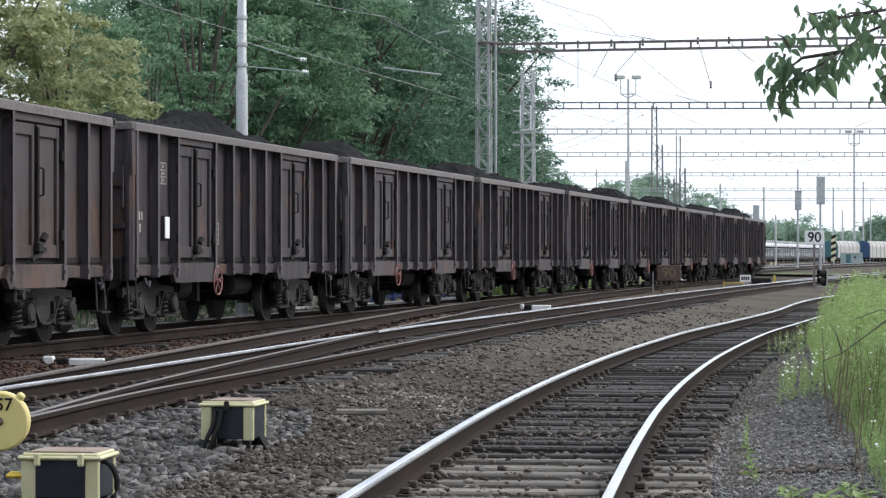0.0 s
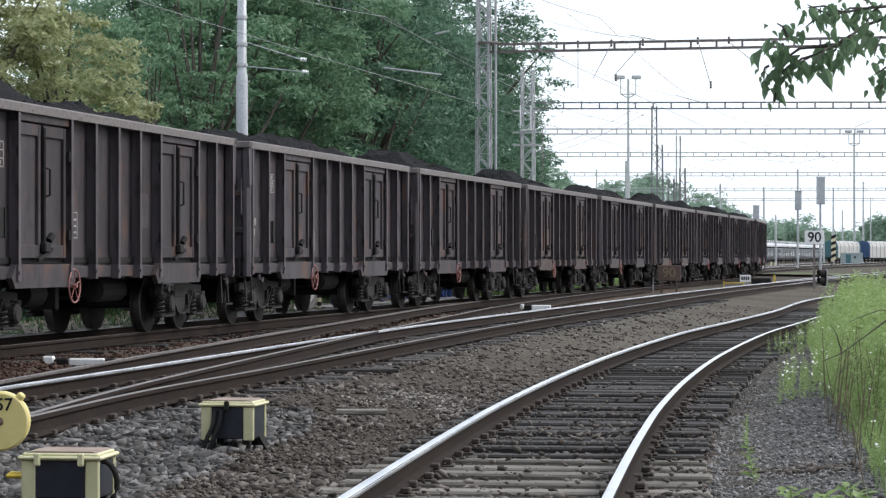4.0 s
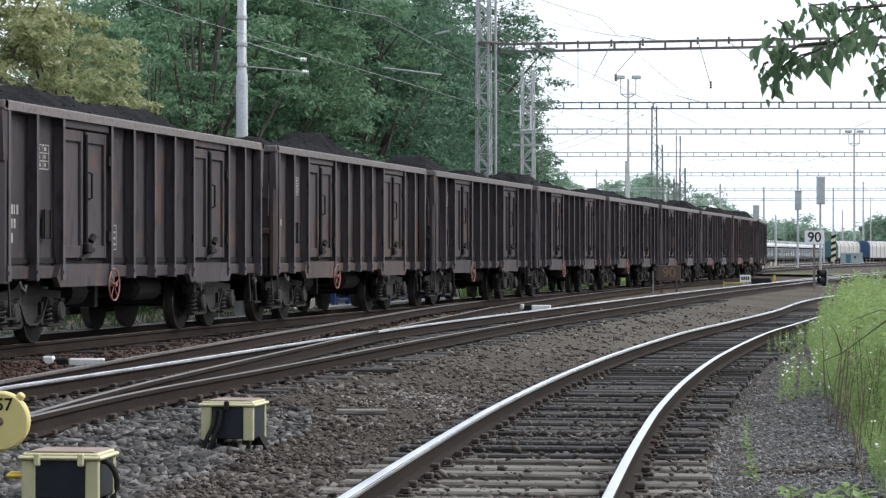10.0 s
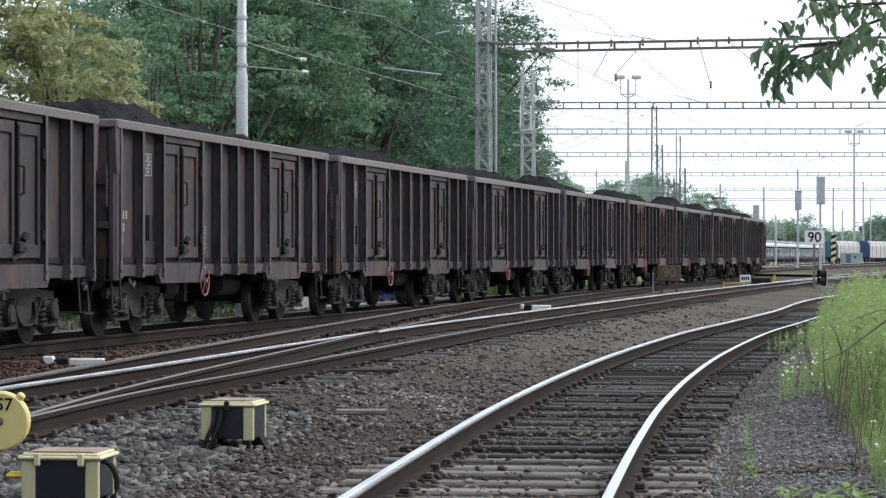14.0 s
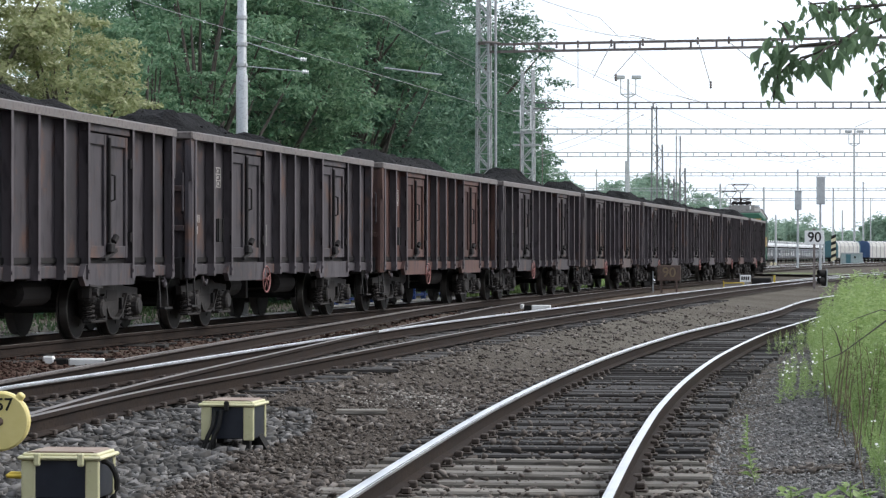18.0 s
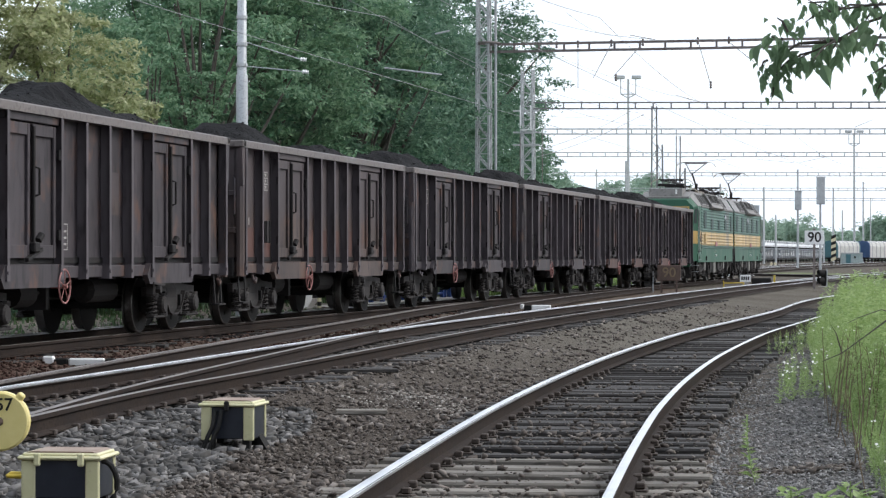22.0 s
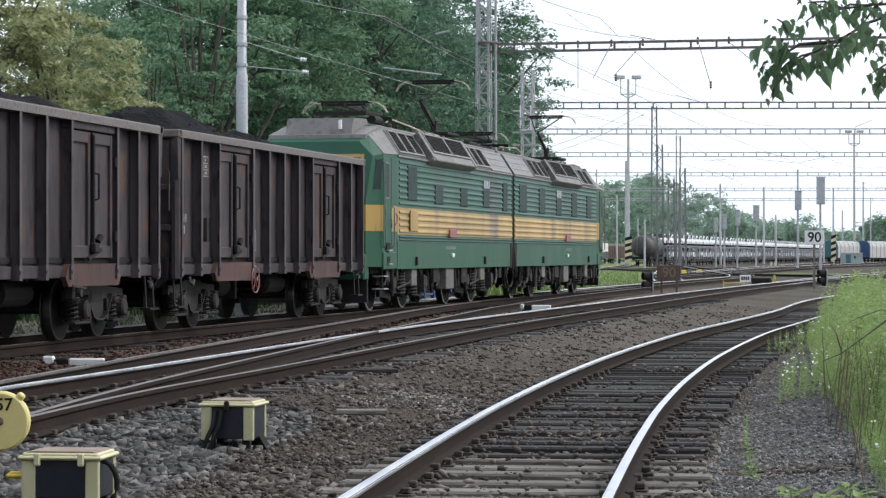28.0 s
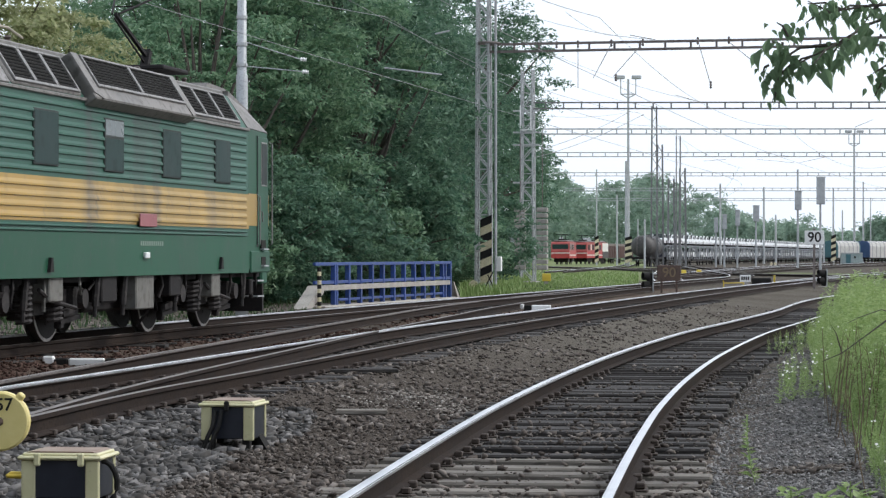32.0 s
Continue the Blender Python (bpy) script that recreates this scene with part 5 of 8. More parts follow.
            for e in (-1, 1):
                part("horn", Geo().tube([(mid + q, e * 0.6, z), (mid + q * 0.8, e * 0.78, z - 0.03), (mid + q * 0.5, e * 0.92, z - 0.12), (mid + q * 0.3, e * 1.0, z - 0.25)], 0.014, 6), M["copper"], holder, "pale curved horn")
        part("head_link", Geo().bar((mid - 0.17, -0.5, z - 0.06), (mid + 0.17, -0.5, z - 0.06), 0.05).bar((mid - 0.17, 0.5, z - 0.06), (mid + 0.17, 0.5, z - 0.06), 0.05).bar((mid, -0.5, z - 0.06), (mid, 0.5, z - 0.06), 0.05), M["under"], holder)
    part("gangway", Geo().prism([(-LS + 0.03, 1.0), (-LS + 0.03, LH - 0.02), (-1.08, LT - 0.03), (1.08, LT - 0.03), (LS - 0.03, LH - 0.02), (LS - 0.03, 1.0)], "x", X(rear + 0.002), X(rear + 0.165)).box(X(rear - 0.3), X(rear + 0.16), -LS - 0.02, LS + 0.02, 0.9, 1.62, 0.01), M["black"], w, "black rubber joint between the sections")
    for sg in (-1, 1):
        loop = [(X(rear + 0.08), sg * (LS + 0.01), 1.45), (X(rear + 0.06), sg * (LS + 0.035), 1.1)]
        loop += [(X(rear - 0.5 + 0.5 * math.cos(a)), sg * (LS + 0.03), 0.66 + 0.28 * math.sin(a)) for a in (0.3, 0.0, -0.5, -1.0, -1.57, -2.1, -2.7, -3.2, -3.8, -4.3)]
        part("jumper_cable", Geo().tube(loop, 0.024, 6), M["rubber"], w, "looping black cable")
    part("underframe", Geo().box(X(1.0), X(rear + 0.1), -1.25, 1.25, 0.86, 1.0).box(X(7.0), X(10.3), -1.05, 1.05, 0.4, 0.9, 0.04), M["under"], w)
    part("snow_plough", Geo().box(X(0.7), X(0.8), -1.25, 1.25, 0.22, 0.75), M["under"], w)
    for c in axles:
        b = new("bogie")
        b.parent, b.matrix_basis = w, pose(X(c), 0, 0)
        b["label"] = "motor bogie with large coil springs"
        for sg in (-1, 1):
            y = sg * 1.12
            part("side_frame", Geo().prism([(-2.5, 0.6), (-2.4, 0.75), (-0.9, 0.78), (-0.7, 0.9), (0.7, 0.9), (0.9, 0.78), (2.4, 0.75), (2.5, 0.6), (0.9, 0.56), (0.6, 0.42), (-0.6, 0.42), (-0.9, 0.56)], "y", y - 0.06, y + 0.06), M["bogie"], b)
            for ax in (-1.61, 1.61):
                part("axle_box", Geo().box(ax - 0.2, ax + 0.2, y - 0.1, y + 0.2, 0.48, 0.8, 0.04).tube([(ax, y + sg * 0.15, 0.63), (ax, y + sg * 0.28, 0.63)], 0.14, 14).bar((ax, y + sg * 0.12, 0.5), (ax + 0.6, y + sg * 0.12, 0.42), 0.08), M["bogie"], b)
            for ax in (-1.61, 1.61):
                part("brake_gear", Geo().box(ax - 0.55, ax + 0.5, y - 0.06, y - 0.01, 0.34, 0.66, 0.03).bar((ax - 0.5, y, 0.36), (ax + 0.45, y + sg * 0.03, 0.3), 0.07).box(ax + 0.3, ax + 0.44, y - 0.05, y + 0.06, 0.2, 0.5, 0.02), M["under"], b, "oily dark brake gear")
            for dx in (-0.62, 0.62):
                part("coil_spring", coil(Geo(), dx, y + sg * 0.1, 0.34, 0.86, 0.15, 0.034, 7), M["bogie"], b)
            part("brake_shoe", Geo().box(0.8, 0.92, y - 0.4, y - 0.25, 0.4, 0.8).bar((0.86, y - 0.3, 0.8), (0.7, y - 0.3, 1.0), 0.05), M["bogie"], b)
            part("sand_pipe", Geo().tube([(2.35, y, 0.9), (2.3, y, 0.5), (2.25, y - sg * 0.3, 0.12)], 0.025, 6), M["bogie"], b)
        part("motor_block", Geo().box(-1.2, 1.2, -0.75, 0.75, 0.4, 0.95, 0.05), M["under"], b)
        for ax in (-1.61, 1.61):
            wheelset("wheelset", 0.625, RAIL_X, b, pose(ax, 0, 0.627), True)
    return w


loco_a = loco_section(13.2, 4.6, -1, 16.52, (4.36, 12.5), (2.75, 5.55, 10.95, 13.6))
loco_b = loco_section(3.9, 15.0, 1, 17.54, (4.75, 12.85), (3.1, 6.3, 11.65, 14.45))
LOCO_S = PITCH * 19 + PITCH / 2
LOCOS += [(loco_a, LOCO_S + 8.605, False), (loco_b, LOCO_S + 17.21 + 8.605, True)]


# ---- trees and shrubs ----
def leaf_cloud(centres, radii, n, size, seed, flat=0.5, droop=0.5):
    """Leaf blades in clumps round the centres: a vertex array and one quad a leaf."""
    r = np.random.RandomState(seed)
    c = np.repeat(np.array(centres, float), n, axis=0)
    rad = np.repeat(np.array(radii, float), n)[:, None]
    d = r.normal(size=c.shape)
    d /= np.linalg.norm(d, axis=1)[:, None]
    d[:, 2] = np.where(r.rand(len(d)) < 0.7, np.abs(d[:, 2]), d[:, 2])
    p = c + d * rad * (r.rand(len(c), 1) ** 0.45) * np.array([1, 1, flat])
    nrm = d * 0.4 + r.normal(size=d.shape) * 0.55 + np.array([0, -0.1, 0.75])
    nrm /= np.linalg.norm(nrm, axis=1)[:, None]
    a = np.cross(nrm, r.normal(size=d.shape))
    a /= np.linalg.norm(a, axis=1)[:, None] + 1e-9
    b = np.cross(nrm, a)
    s = size * (0.6 + 0.8 * r.rand(len(c), 1))
    a, b = a * s, b * s * 0.36
    v = np.stack([p - a, p + b * 1.0 - a * 0.1, p + a, p - b - a * 0.1], 1).reshape(-1, 3)
    return v


def quad_mesh(name, v, material):
    me = bpy.data.meshes.new(name)
    n = len(v) // 4
    me.vertices.add(len(v))
    me.vertices.foreach_set("co", v.astype(np.float32).ravel())
    me.loops.add(n * 4)
    me.loops.foreach_set("vertex_index", np.arange(n * 4, dtype=np.int32))
    me.polygons.add(n)
    me.polygons.foreach_set("loop_start", np.arange(0, n * 4, 4, dtype=np.int32))
    me.update(calc_edges=True)
    me.materials.append(material)
    return me


def tree_kind(seed, H, R, z0, clumps, per, leaf, material, name="tree", label="", limbs=12):
    rnd = random.Random(seed)
    t = new(name)
    pts = [(0, 0, -0.4)]
    for k in range(1, 7):
        pts.append((pts[-1][0] + rnd.uniform(-0.25, 0.25), pts[-1][1] + rnd.uniform(-0.25, 0.25), H * 0.85 * k / 6))
    part("trunk", Geo().tube(pts, [max(0.02 * H * (1 - k / 7) ** 0.9, 0.03) for k in range(7)], 8), M["bark"], t, "grey-brown trunk")
    cz, hz = (z0 + H) / 2, (H - z0) / 2
    cs, rs = [], []
    while len(cs) < clumps:
        d = Vector((rnd.gauss(0, 1), rnd.gauss(0, 1), rnd.gauss(0, 1))).normalized()
        f = rnd.uniform(0.35, 1.0) ** 0.5 * (1 + 0.3 * noise.noise(d * 1.7 + Vector((seed * 7.0, 0, 0))))
        widen = 1.0 if d.z > 0 else 1.08
        cs.append((d.x * R * f * widen, d.y * R * f * widen, max(cz + d.z * hz * f, z0 * 0.8)))
        rs.append(rnd.uniform(0.5, 1.0) * R * 0.25)
    for k in range(limbs):
        e = Vector(cs[k * len(cs) // limbs])
        zs = max(0.25 * H, e.z - rnd.uniform(0.2, 0.45) * H) * 0.8
        b = Vector(pts[min(5, max(0, int(zs / (H * 0.85) * 6)))])
        mid = b.lerp(e, 0.5) + Vector((0, 0, 0.1 * R))
        part("limb", Geo().tube([b, mid, e], [0.009 * H, 0.006 * H, 0.02], 5), M["bark"], t, "bare grey limb")
    part("crown", quad_mesh("crown", leaf_cloud(cs, rs, per, leaf, seed), material), None, t, "dense uneven leafy crown")
    return tagged(t, label, "tree", "trees beside the line")


def at_px(px, d):
    """The ground place that lies d metres ahead, px columns across the view."""
    return (px - 784) / 4470 * d, d


T_DARK = "tall dark green broadleaf tree beside the railway"
T_MID = "full mid-green broadleaf tree beside the railway"
T_LIGHT = "pale yellow-green leafy tree beside the railway"
KINDS = {
    "d": tree_kind(1, 17, 5.2, 1.2, 330, 125, 0.125, M["leaf_dark"], label=T_DARK),
    "e": tree_kind(2, 15, 4.8, 1.0, 300, 125, 0.12, M["leaf_dark"], label=T_DARK),
    "m": tree_kind(3, 16, 5.0, 1.0, 320, 125, 0.125, M["leaf_mid"], label=T_MID),
    "l": tree_kind(4, 11, 3.6, 1.0, 250, 120, 0.11, M["leaf_light"], label=T_LIGHT),
    "y": tree_kind(7, 10.5, 2.7, 4.2, 80, 85, 0.10, M["leaf_mid"], label="slender young tree with visible forked trunk", limbs=16),
    "b": tree_kind(5, 4.6, 2.9, 0.1, 170, 90, 0.11, M["leaf_dark"], "shrub", "dark green shrub at the foot of the trees", 8),
    "c": tree_kind(6, 3.8, 2.5, 0.1, 150, 90, 0.10, M["leaf_mid"], "shrub", "mid-green shrub at the foot of the trees", 8),
}
for k in "bc":
    tagged(KINDS[k], category="shrub", group="shrubs beside the line")
USED = set()
PLANTING = [("l", -105, 64, 0.98), ("l", 95, 66, 0.74), ("m", 170, 80, 0.62), ("m", 290, 86, 0.92), ("y", 352, 77, 1.0), ("y", 640, 96, 1.15), ("y", 250, 75, 0.8), ("d", 380, 92, 0.95), ("m", 455, 88, 0.9), ("e", 540, 97, 1.0), ("d", 600, 103, 0.95),
            ("e", 670, 116, 1.0), ("d", 705, 130, 0.95), ("d", 792, 162, 1.25), ("e", 838, 176, 1.2), ("e", 868, 195, 0.95), ("d", 866, 216, 0.9), ("e", 230, 112, 0.8), ("m", 420, 116, 1.05),
            ("b", 495, 84, 1.0), ("b", 555, 88, 1.1), ("c", 610, 92, 1.1), ("b", 668, 96, 1.2), ("b", 690, 100, 1.0), ("c", 790, 112, 1.1), ("b", 830, 126, 1.1), ("c", 885, 158, 0.9), ("c", 905, 190, 0.7),
            ("b", -40, 60, 0.9), ("c", 50, 64, 0.9), ("b", 140, 67, 0.9), ("c", 225, 70, 0.9), ("b", 310, 74, 0.9), ("c", 390, 77, 0.9), ("b", 450, 80, 0.95)]
rnd = random.Random(11)
for kind, px, d, sc in PLANTING:
    x, y = at_px(px, d)
    m = pose(x, y, -0.3, 0, 0, rnd.uniform(0, 360))
    if kind in USED:
        ob = copy_thing(KINDS[kind], m)
    else:
        ob = KINDS[kind]
        ob.matrix_basis = m
        USED.add(kind)
    ob.scale = (sc, sc, sc)

# unseen wood closing the place behind the camera, added to block sky light
for kind, x, y, sc in (("b", -24, -17, 3.4), ("b", -13, -20, 3.6), ("c", -3, -19, 4.2), ("b", 7, -19, 3.4)):
    copy_thing(KINDS[kind], pose(x, y, -0.3, 0, 0, 50 * x)).scale = (sc, sc, sc)

# the wood that closes the yard
rw = np.random.RandomState(3)
cs, rs = [], []
for k in range(150):
    px = rw.uniform(930, 1640)
    d = rw.uniform(640, 820)
    x, y = at_px(px, d)
    top = float(np.interp(px, (930, 1000, 1060, 1130, 1180, 1230, 1300, 1370, 1420, 1480, 1530, 1600), (26, 24, 21, 25, 21, 20, 15, 10, 11, 7, 10, 14))) * rw.uniform(0.8, 1.08)
    R = rw.uniform(4, 7)
    for j in range(26):
        a, z = rw.uniform(0, 6.28), rw.uniform(0.5, top - 1.5)
        f = R * math.sqrt(max(0.08, 1 - ((z / top - 0.45) / 0.58) ** 2)) * rw.uniform(0.4, 1)
        cs.append((x + f * math.cos(a), y + f * math.sin(a), z))
        rs.append(rw.uniform(1.2, 2.6))
far_wood = new("far_wood", quad_mesh("far_wood", leaf_cloud(cs, rs, 40, 0.62, 8, flat=1.0), M["leaf_haze"]))
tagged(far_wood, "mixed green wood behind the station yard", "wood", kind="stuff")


# ---- grass, weeds and stones ----
def blades(name, spots, label, material, kind_of="grass", seed=1, width=0.012):
    """Grass blades: spots hold x, y, height."""
    r = np.random.RandomState(seed)
    s = np.array(spots, float)
    n = len(s)
    base = np.stack([s[:, 0], s[:, 1], np.full(n, -0.32)], 1)
    a = r.rand(n) * 6.283
    lean = np.stack([np.cos(a), np.sin(a), np.zeros(n)], 1) * (s[:, 2] * r.uniform(0.05, 0.5, n))[:, None]
    side = np.stack([-np.sin(a), np.cos(a), np.zeros(n)], 1) * (width * (0.6 + r.rand(n)))[:, None]
    mid = base + lean * 0.35 + np.array([0, 0, 1]) * (s[:, 2] * 0.6)[:, None]
    tip = base + lean + np.array([0, 0, 1]) * s[:, 2][:, None]
    v = np.stack([base - side, base + side, mid + side * 0.7, mid - side * 0.7, mid - side * 0.7, mid + side * 0.7, tip + side * 0.1, tip - side * 0.1], 1).reshape(-1, 3)
    ob = new(name, quad_mesh(name, v, material))
    return tagged(ob, label, kind_of, kind="stuff")


r = np.random.RandomState(21)
spots, side_spots = [], []
for k in range(7000):
    s, o = r.uniform(-10, 75), r.uniform(-11, -3.0)
    x, y = train_at(s)
    if not (24 < s < 50 and o > -6):
        side_spots.append((x + o * 0.977, y + 0.21 * -o, r.uniform(0.05, 0.2) + 0.3 * max(0.0, -o - 6.0) / 5.0))
for k in range(16000):
    px, d = r.uniform(815, 1130), 1 / r.uniform(1 / 260, 1 / 93)
    x, y = at_px(px, d)
    if near_line(BED_PTS[::3], x, y) > 2.6 and near_line([(p[0], p[1]) for p in TRAIN[460:560:6]], x, y) > 3.0:
        spots.append((x, y, r.uniform(0.07, 0.3) * (1.9 if px < 925 else 0.7)))
blades("grass_trackside", side_spots, "green grass at the foot of the shrubs, shade put into its colour", M["grass_shaded"], seed=4, width=0.025)
blades("grass_verge", spots, "bright green rough grass beside the far track", M["grass"], seed=2, width=0.03)

# tall weeds right of the siding
def weed(rnd, h, leaves, blade):
    g = Geo()
    lean = Vector((rnd.uniform(-0.15, 0.15), rnd.uniform(-0.15, 0.15), 1)) * h
    bend = Vector((rnd.uniform(-0.06, 0.06), rnd.uniform(-0.06, 0.06), 0)) * h
    P = lambda t: lean * t + bend * math.sin(t * 3.1)
    for k in range(3):
        a, b = P(k / 3), P((k + 1) / 3)
        s = Vector((0.004, 0, 0))
        g.add([a - s, a + s, b + s * 0.7, b - s * 0.7], [(0, 1, 2, 3)])
    for k in range(leaves):
        t = 0.08 + 0.92 * k / leaves
        p, a = P(t), rnd.uniform(0, 6.28)
        L = blade * (1.1 - 0.6 * t) * rnd.uniform(0.6, 1.2)
        d = Vector((math.cos(a), math.sin(a), rnd.uniform(0.2, 0.9))).normalized() * L
        w = Vector((-math.sin(a), math.cos(a), 0)) * L * 0.2
        q = p + d + Vector((0, 0, -L * 0.25))
        g.add([p, p + d * 0.5 + w, q, p + d * 0.5 - w], [(0, 1, 2, 3)])
    return g, P(1)


r = np.random.RandomState(35)
spots = []
for k in range(9000):
    y = 1 / r.uniform(1 / 62, 1 / 14.5)
    low = float(np.interp(y, (14, 24, 30, 40, 48, 60), (1.75, 1.75, 1.55, 1.1, 0.55, 0.1)))
    gap = low + abs(r.normal(0.75, 0.6))
    spots.append((float(np.interp(y, FY, FX)) + RAIL_X + gap, y, r.uniform(0.2, 0.75) * min(1.0, 0.3 + gap - low) * (1.3 if y > 26 else 0.7)))
blades("weed_grass", spots, "rough yellow-green grass among the tall weeds", M["weed"], seed=6, width=0.009)

rnd = random.Random(33)
green, white = Geo(), Geo()
WEEDS = [weed(rnd, 1.0, 38, 0.16) for k in range(10)]


def front_right(y, gap):
    """x at a distance right of the siding's right rail."""
    return float(np.interp(y, [q[1] for q in LINE_FRONT], [q[0] for q in LINE_FRONT])) + RAIL_X + gap


def put_weed(x, y, h, flower):
    g, tip = rnd.choice(WEEDS)
    a = rnd.uniform(0, 6.28)
    m = Matrix.Translation((x, y, -0.36)) @ Matrix.Rotation(a, 4, "Z") @ Matrix.Scale(h, 4)
    green.add([m @ Vector(p) for p in g.v], g.f)
    if flower:
        for k in range(rnd.randint(1, 2)):
            c, q = m @ (tip + Vector((rnd.uniform(-0.12, 0.12), rnd.uniform(-0.12, 0.12), rnd.uniform(-0.2, 0.04)))), rnd.uniform(0.009, 0.016)
            white.add([c + Vector((q * math.cos(t), q * 0.7 * math.sin(t), q * math.sin(t) * 0.6)) for t in (0, 1.05, 2.1, 3.14, 4.19, 5.24)], [(0, 1, 2, 3, 4, 5)])


for k in range(2300):
    y = 1 / rnd.uniform(1 / 62, 1 / 14.5)
    low = float(np.interp(y, (14, 24, 30, 40, 48, 60), (1.65, 1.7, 1.5, 1.05, 0.55, 0.1)))
    gap = rnd.uniform(low, low + 2.0)
    edge = min(1, (gap - low) / 0.6)
    lim = 1.32 if y > 22 else 0.75
    put_weed(front_right(y, gap), y, rnd.uniform(0.45, 1.0) * lim * (0.35 + 0.65 * edge), rnd.random() < 0.06)
for k in range(110):
    y = rnd.uniform(40, 52)
    put_weed(front_right(y, rnd.uniform(0.3, 1.2)), y, rnd.uniform(0.15, 0.4), rnd.random() < 0.2)
for k in range(70):
    y = rnd.uniform(27, 33)
    put_weed(front_right(y, rnd.uniform(1.05, 1.6)), y, rnd.uniform(0.2, 0.45), rnd.random() < 0.35)
dry = Geo()
for k in range(90):
    y = rnd.uniform(15.2, 26)
    low = 1.5
    x, h = front_right(y, rnd.uniform(low, low + 1.1)), rnd.uniform(0.4, 0.95)
    top = Vector((x + rnd.uniform(-0.14, 0.14), y + rnd.uniform(-0.1, 0.1), -0.36 + h))
    dry.tube([(x, y, -0.4), Vector((x, y, -0.36)).lerp(top, 0.5) + Vector((rnd.uniform(-0.02, 0.02), 0, 0)), top], [0.005, 0.004, 0.002], 4)
    for j in range(3):
        p = Vector((x, y, -0.36)).lerp(top, rnd.uniform(0.5, 0.95))
        dry.tube([p, p + Vector((rnd.uniform(-0.09, 0.09), rnd.uniform(-0.05, 0.05), rnd.uniform(0.05, 0.16)))], [0.0025, 0.001], 3)
M["dry"] = mat("dry_brown_stalk", (0.10, 0.075, 0.05), (0.16, 0.12, 0.08), scale=6, rough=0.9, bump=0)
tagged(new("dry_stalks", dry.raw("dry_stalks", M["dry"])), "thin dry brown stalks among the weeds", "weeds", kind="stuff")
weeds = new("tall_weeds", green.raw("tall_weeds", M["weed"]))
tagged(weeds, "tall light green weeds beside the curving siding", "weeds", kind="stuff")
M["petal"] = mat("white_petals", (0.75, 0.75, 0.72), (0.82, 0.82, 0.8), scale=8, rough=0.8, bump=0)
flowers = new("weed_flowers", white.raw("weed_flowers", M["petal"]))
tagged(flowers, "small white daisy-like flowers on the weeds", "flowers", kind="stuff")

# low leafy plants and one upright stalk in the gravel
for k, (px, d, h) in enumerate(((1232, 15.6, 0.13), (1262, 15.2, 0.1), (1335, 15.0, 0.16), (1365, 15.6, 0.12), (1400, 16.0, 0.2), (1455, 15.2, 0.2), (1505, 15.8, 0.22), (1540, 15.3, 0.22), (1300, 14.9, 0.08), (190, 23.6, 0.16))):
    x, y = at_px(px, d)
    g = Geo()
    for j in range(16):
        a, L = rnd.uniform(0, 6.28), h * rnd.uniform(0.5, 1.0)
        p = Vector((rnd.uniform(-0.06, 0.06), rnd.uniform(-0.05, 0.05), rnd.uniform(0, h * 0.5)))
        e = Vector((math.cos(a), math.sin(a), rnd.uniform(0.1, 0.9))) * L * 0.6
        w = Vector((-math.sin(a), math.cos(a), 0)) * L * 0.2
        g.add([p, p + e * 0.5 + w, p + e + Vector((0, 0, -0.02)), p + e * 0.5 - w], [(0, 1, 2, 3)])
    g.tube([(0, 0, -0.05), (0, 0, h * 0.6)], 0.004, 5)
    ob = new("weed_plant", g.raw("weed_plant", M["weed"]))
    ob.matrix_basis = pose(x, y, ground_z(x, y))
    tagged(ob, "low leafy green weed growing in the gravel", "weed", "low weeds")
g, tip = weed(rnd, 0.5, 60, 0.09)
stalk = new("weed_stalk", g.raw("weed_stalk", M["weed"]))
stalk.matrix_basis = pose(*at_px(1338, 17.8), -0.37)
tagged(stalk, "single upright narrow-leaved weed in the gravel", "weed", "low weeds")

# dead twig hanging in the weeds
g = Geo()
tw = lambda px, py, d=19.0: ((px - 784) / 4470 * d, d, 1.25 - (py - 452) / 4470 * d)
g.tube([tw(1600, 545), tw(1568, 568), tw(1530, 596), tw(1490, 625), tw(1455, 640)], [0.009, 0.007, 0.005, 0.004, 0.003], 6)
g.tube([tw(1600, 560), tw(1560, 548), tw(1520, 562), tw(1500, 572)], [0.005, 0.004, 0.003, 0.002], 5)
g.tube([tw(1490, 625), tw(1480, 590), tw(1470, 575)], [0.005, 0.003, 0.002], 5)
g.tube([tw(1600, 545), tw(1640, 640), tw(1650, 890)], [0.014, 0.018, 0.024], 6)
tagged(new("dead_branch", g.mesh("dead_branch", M["bark"])), "bare brown branch leaning out of the weeds", "branch")


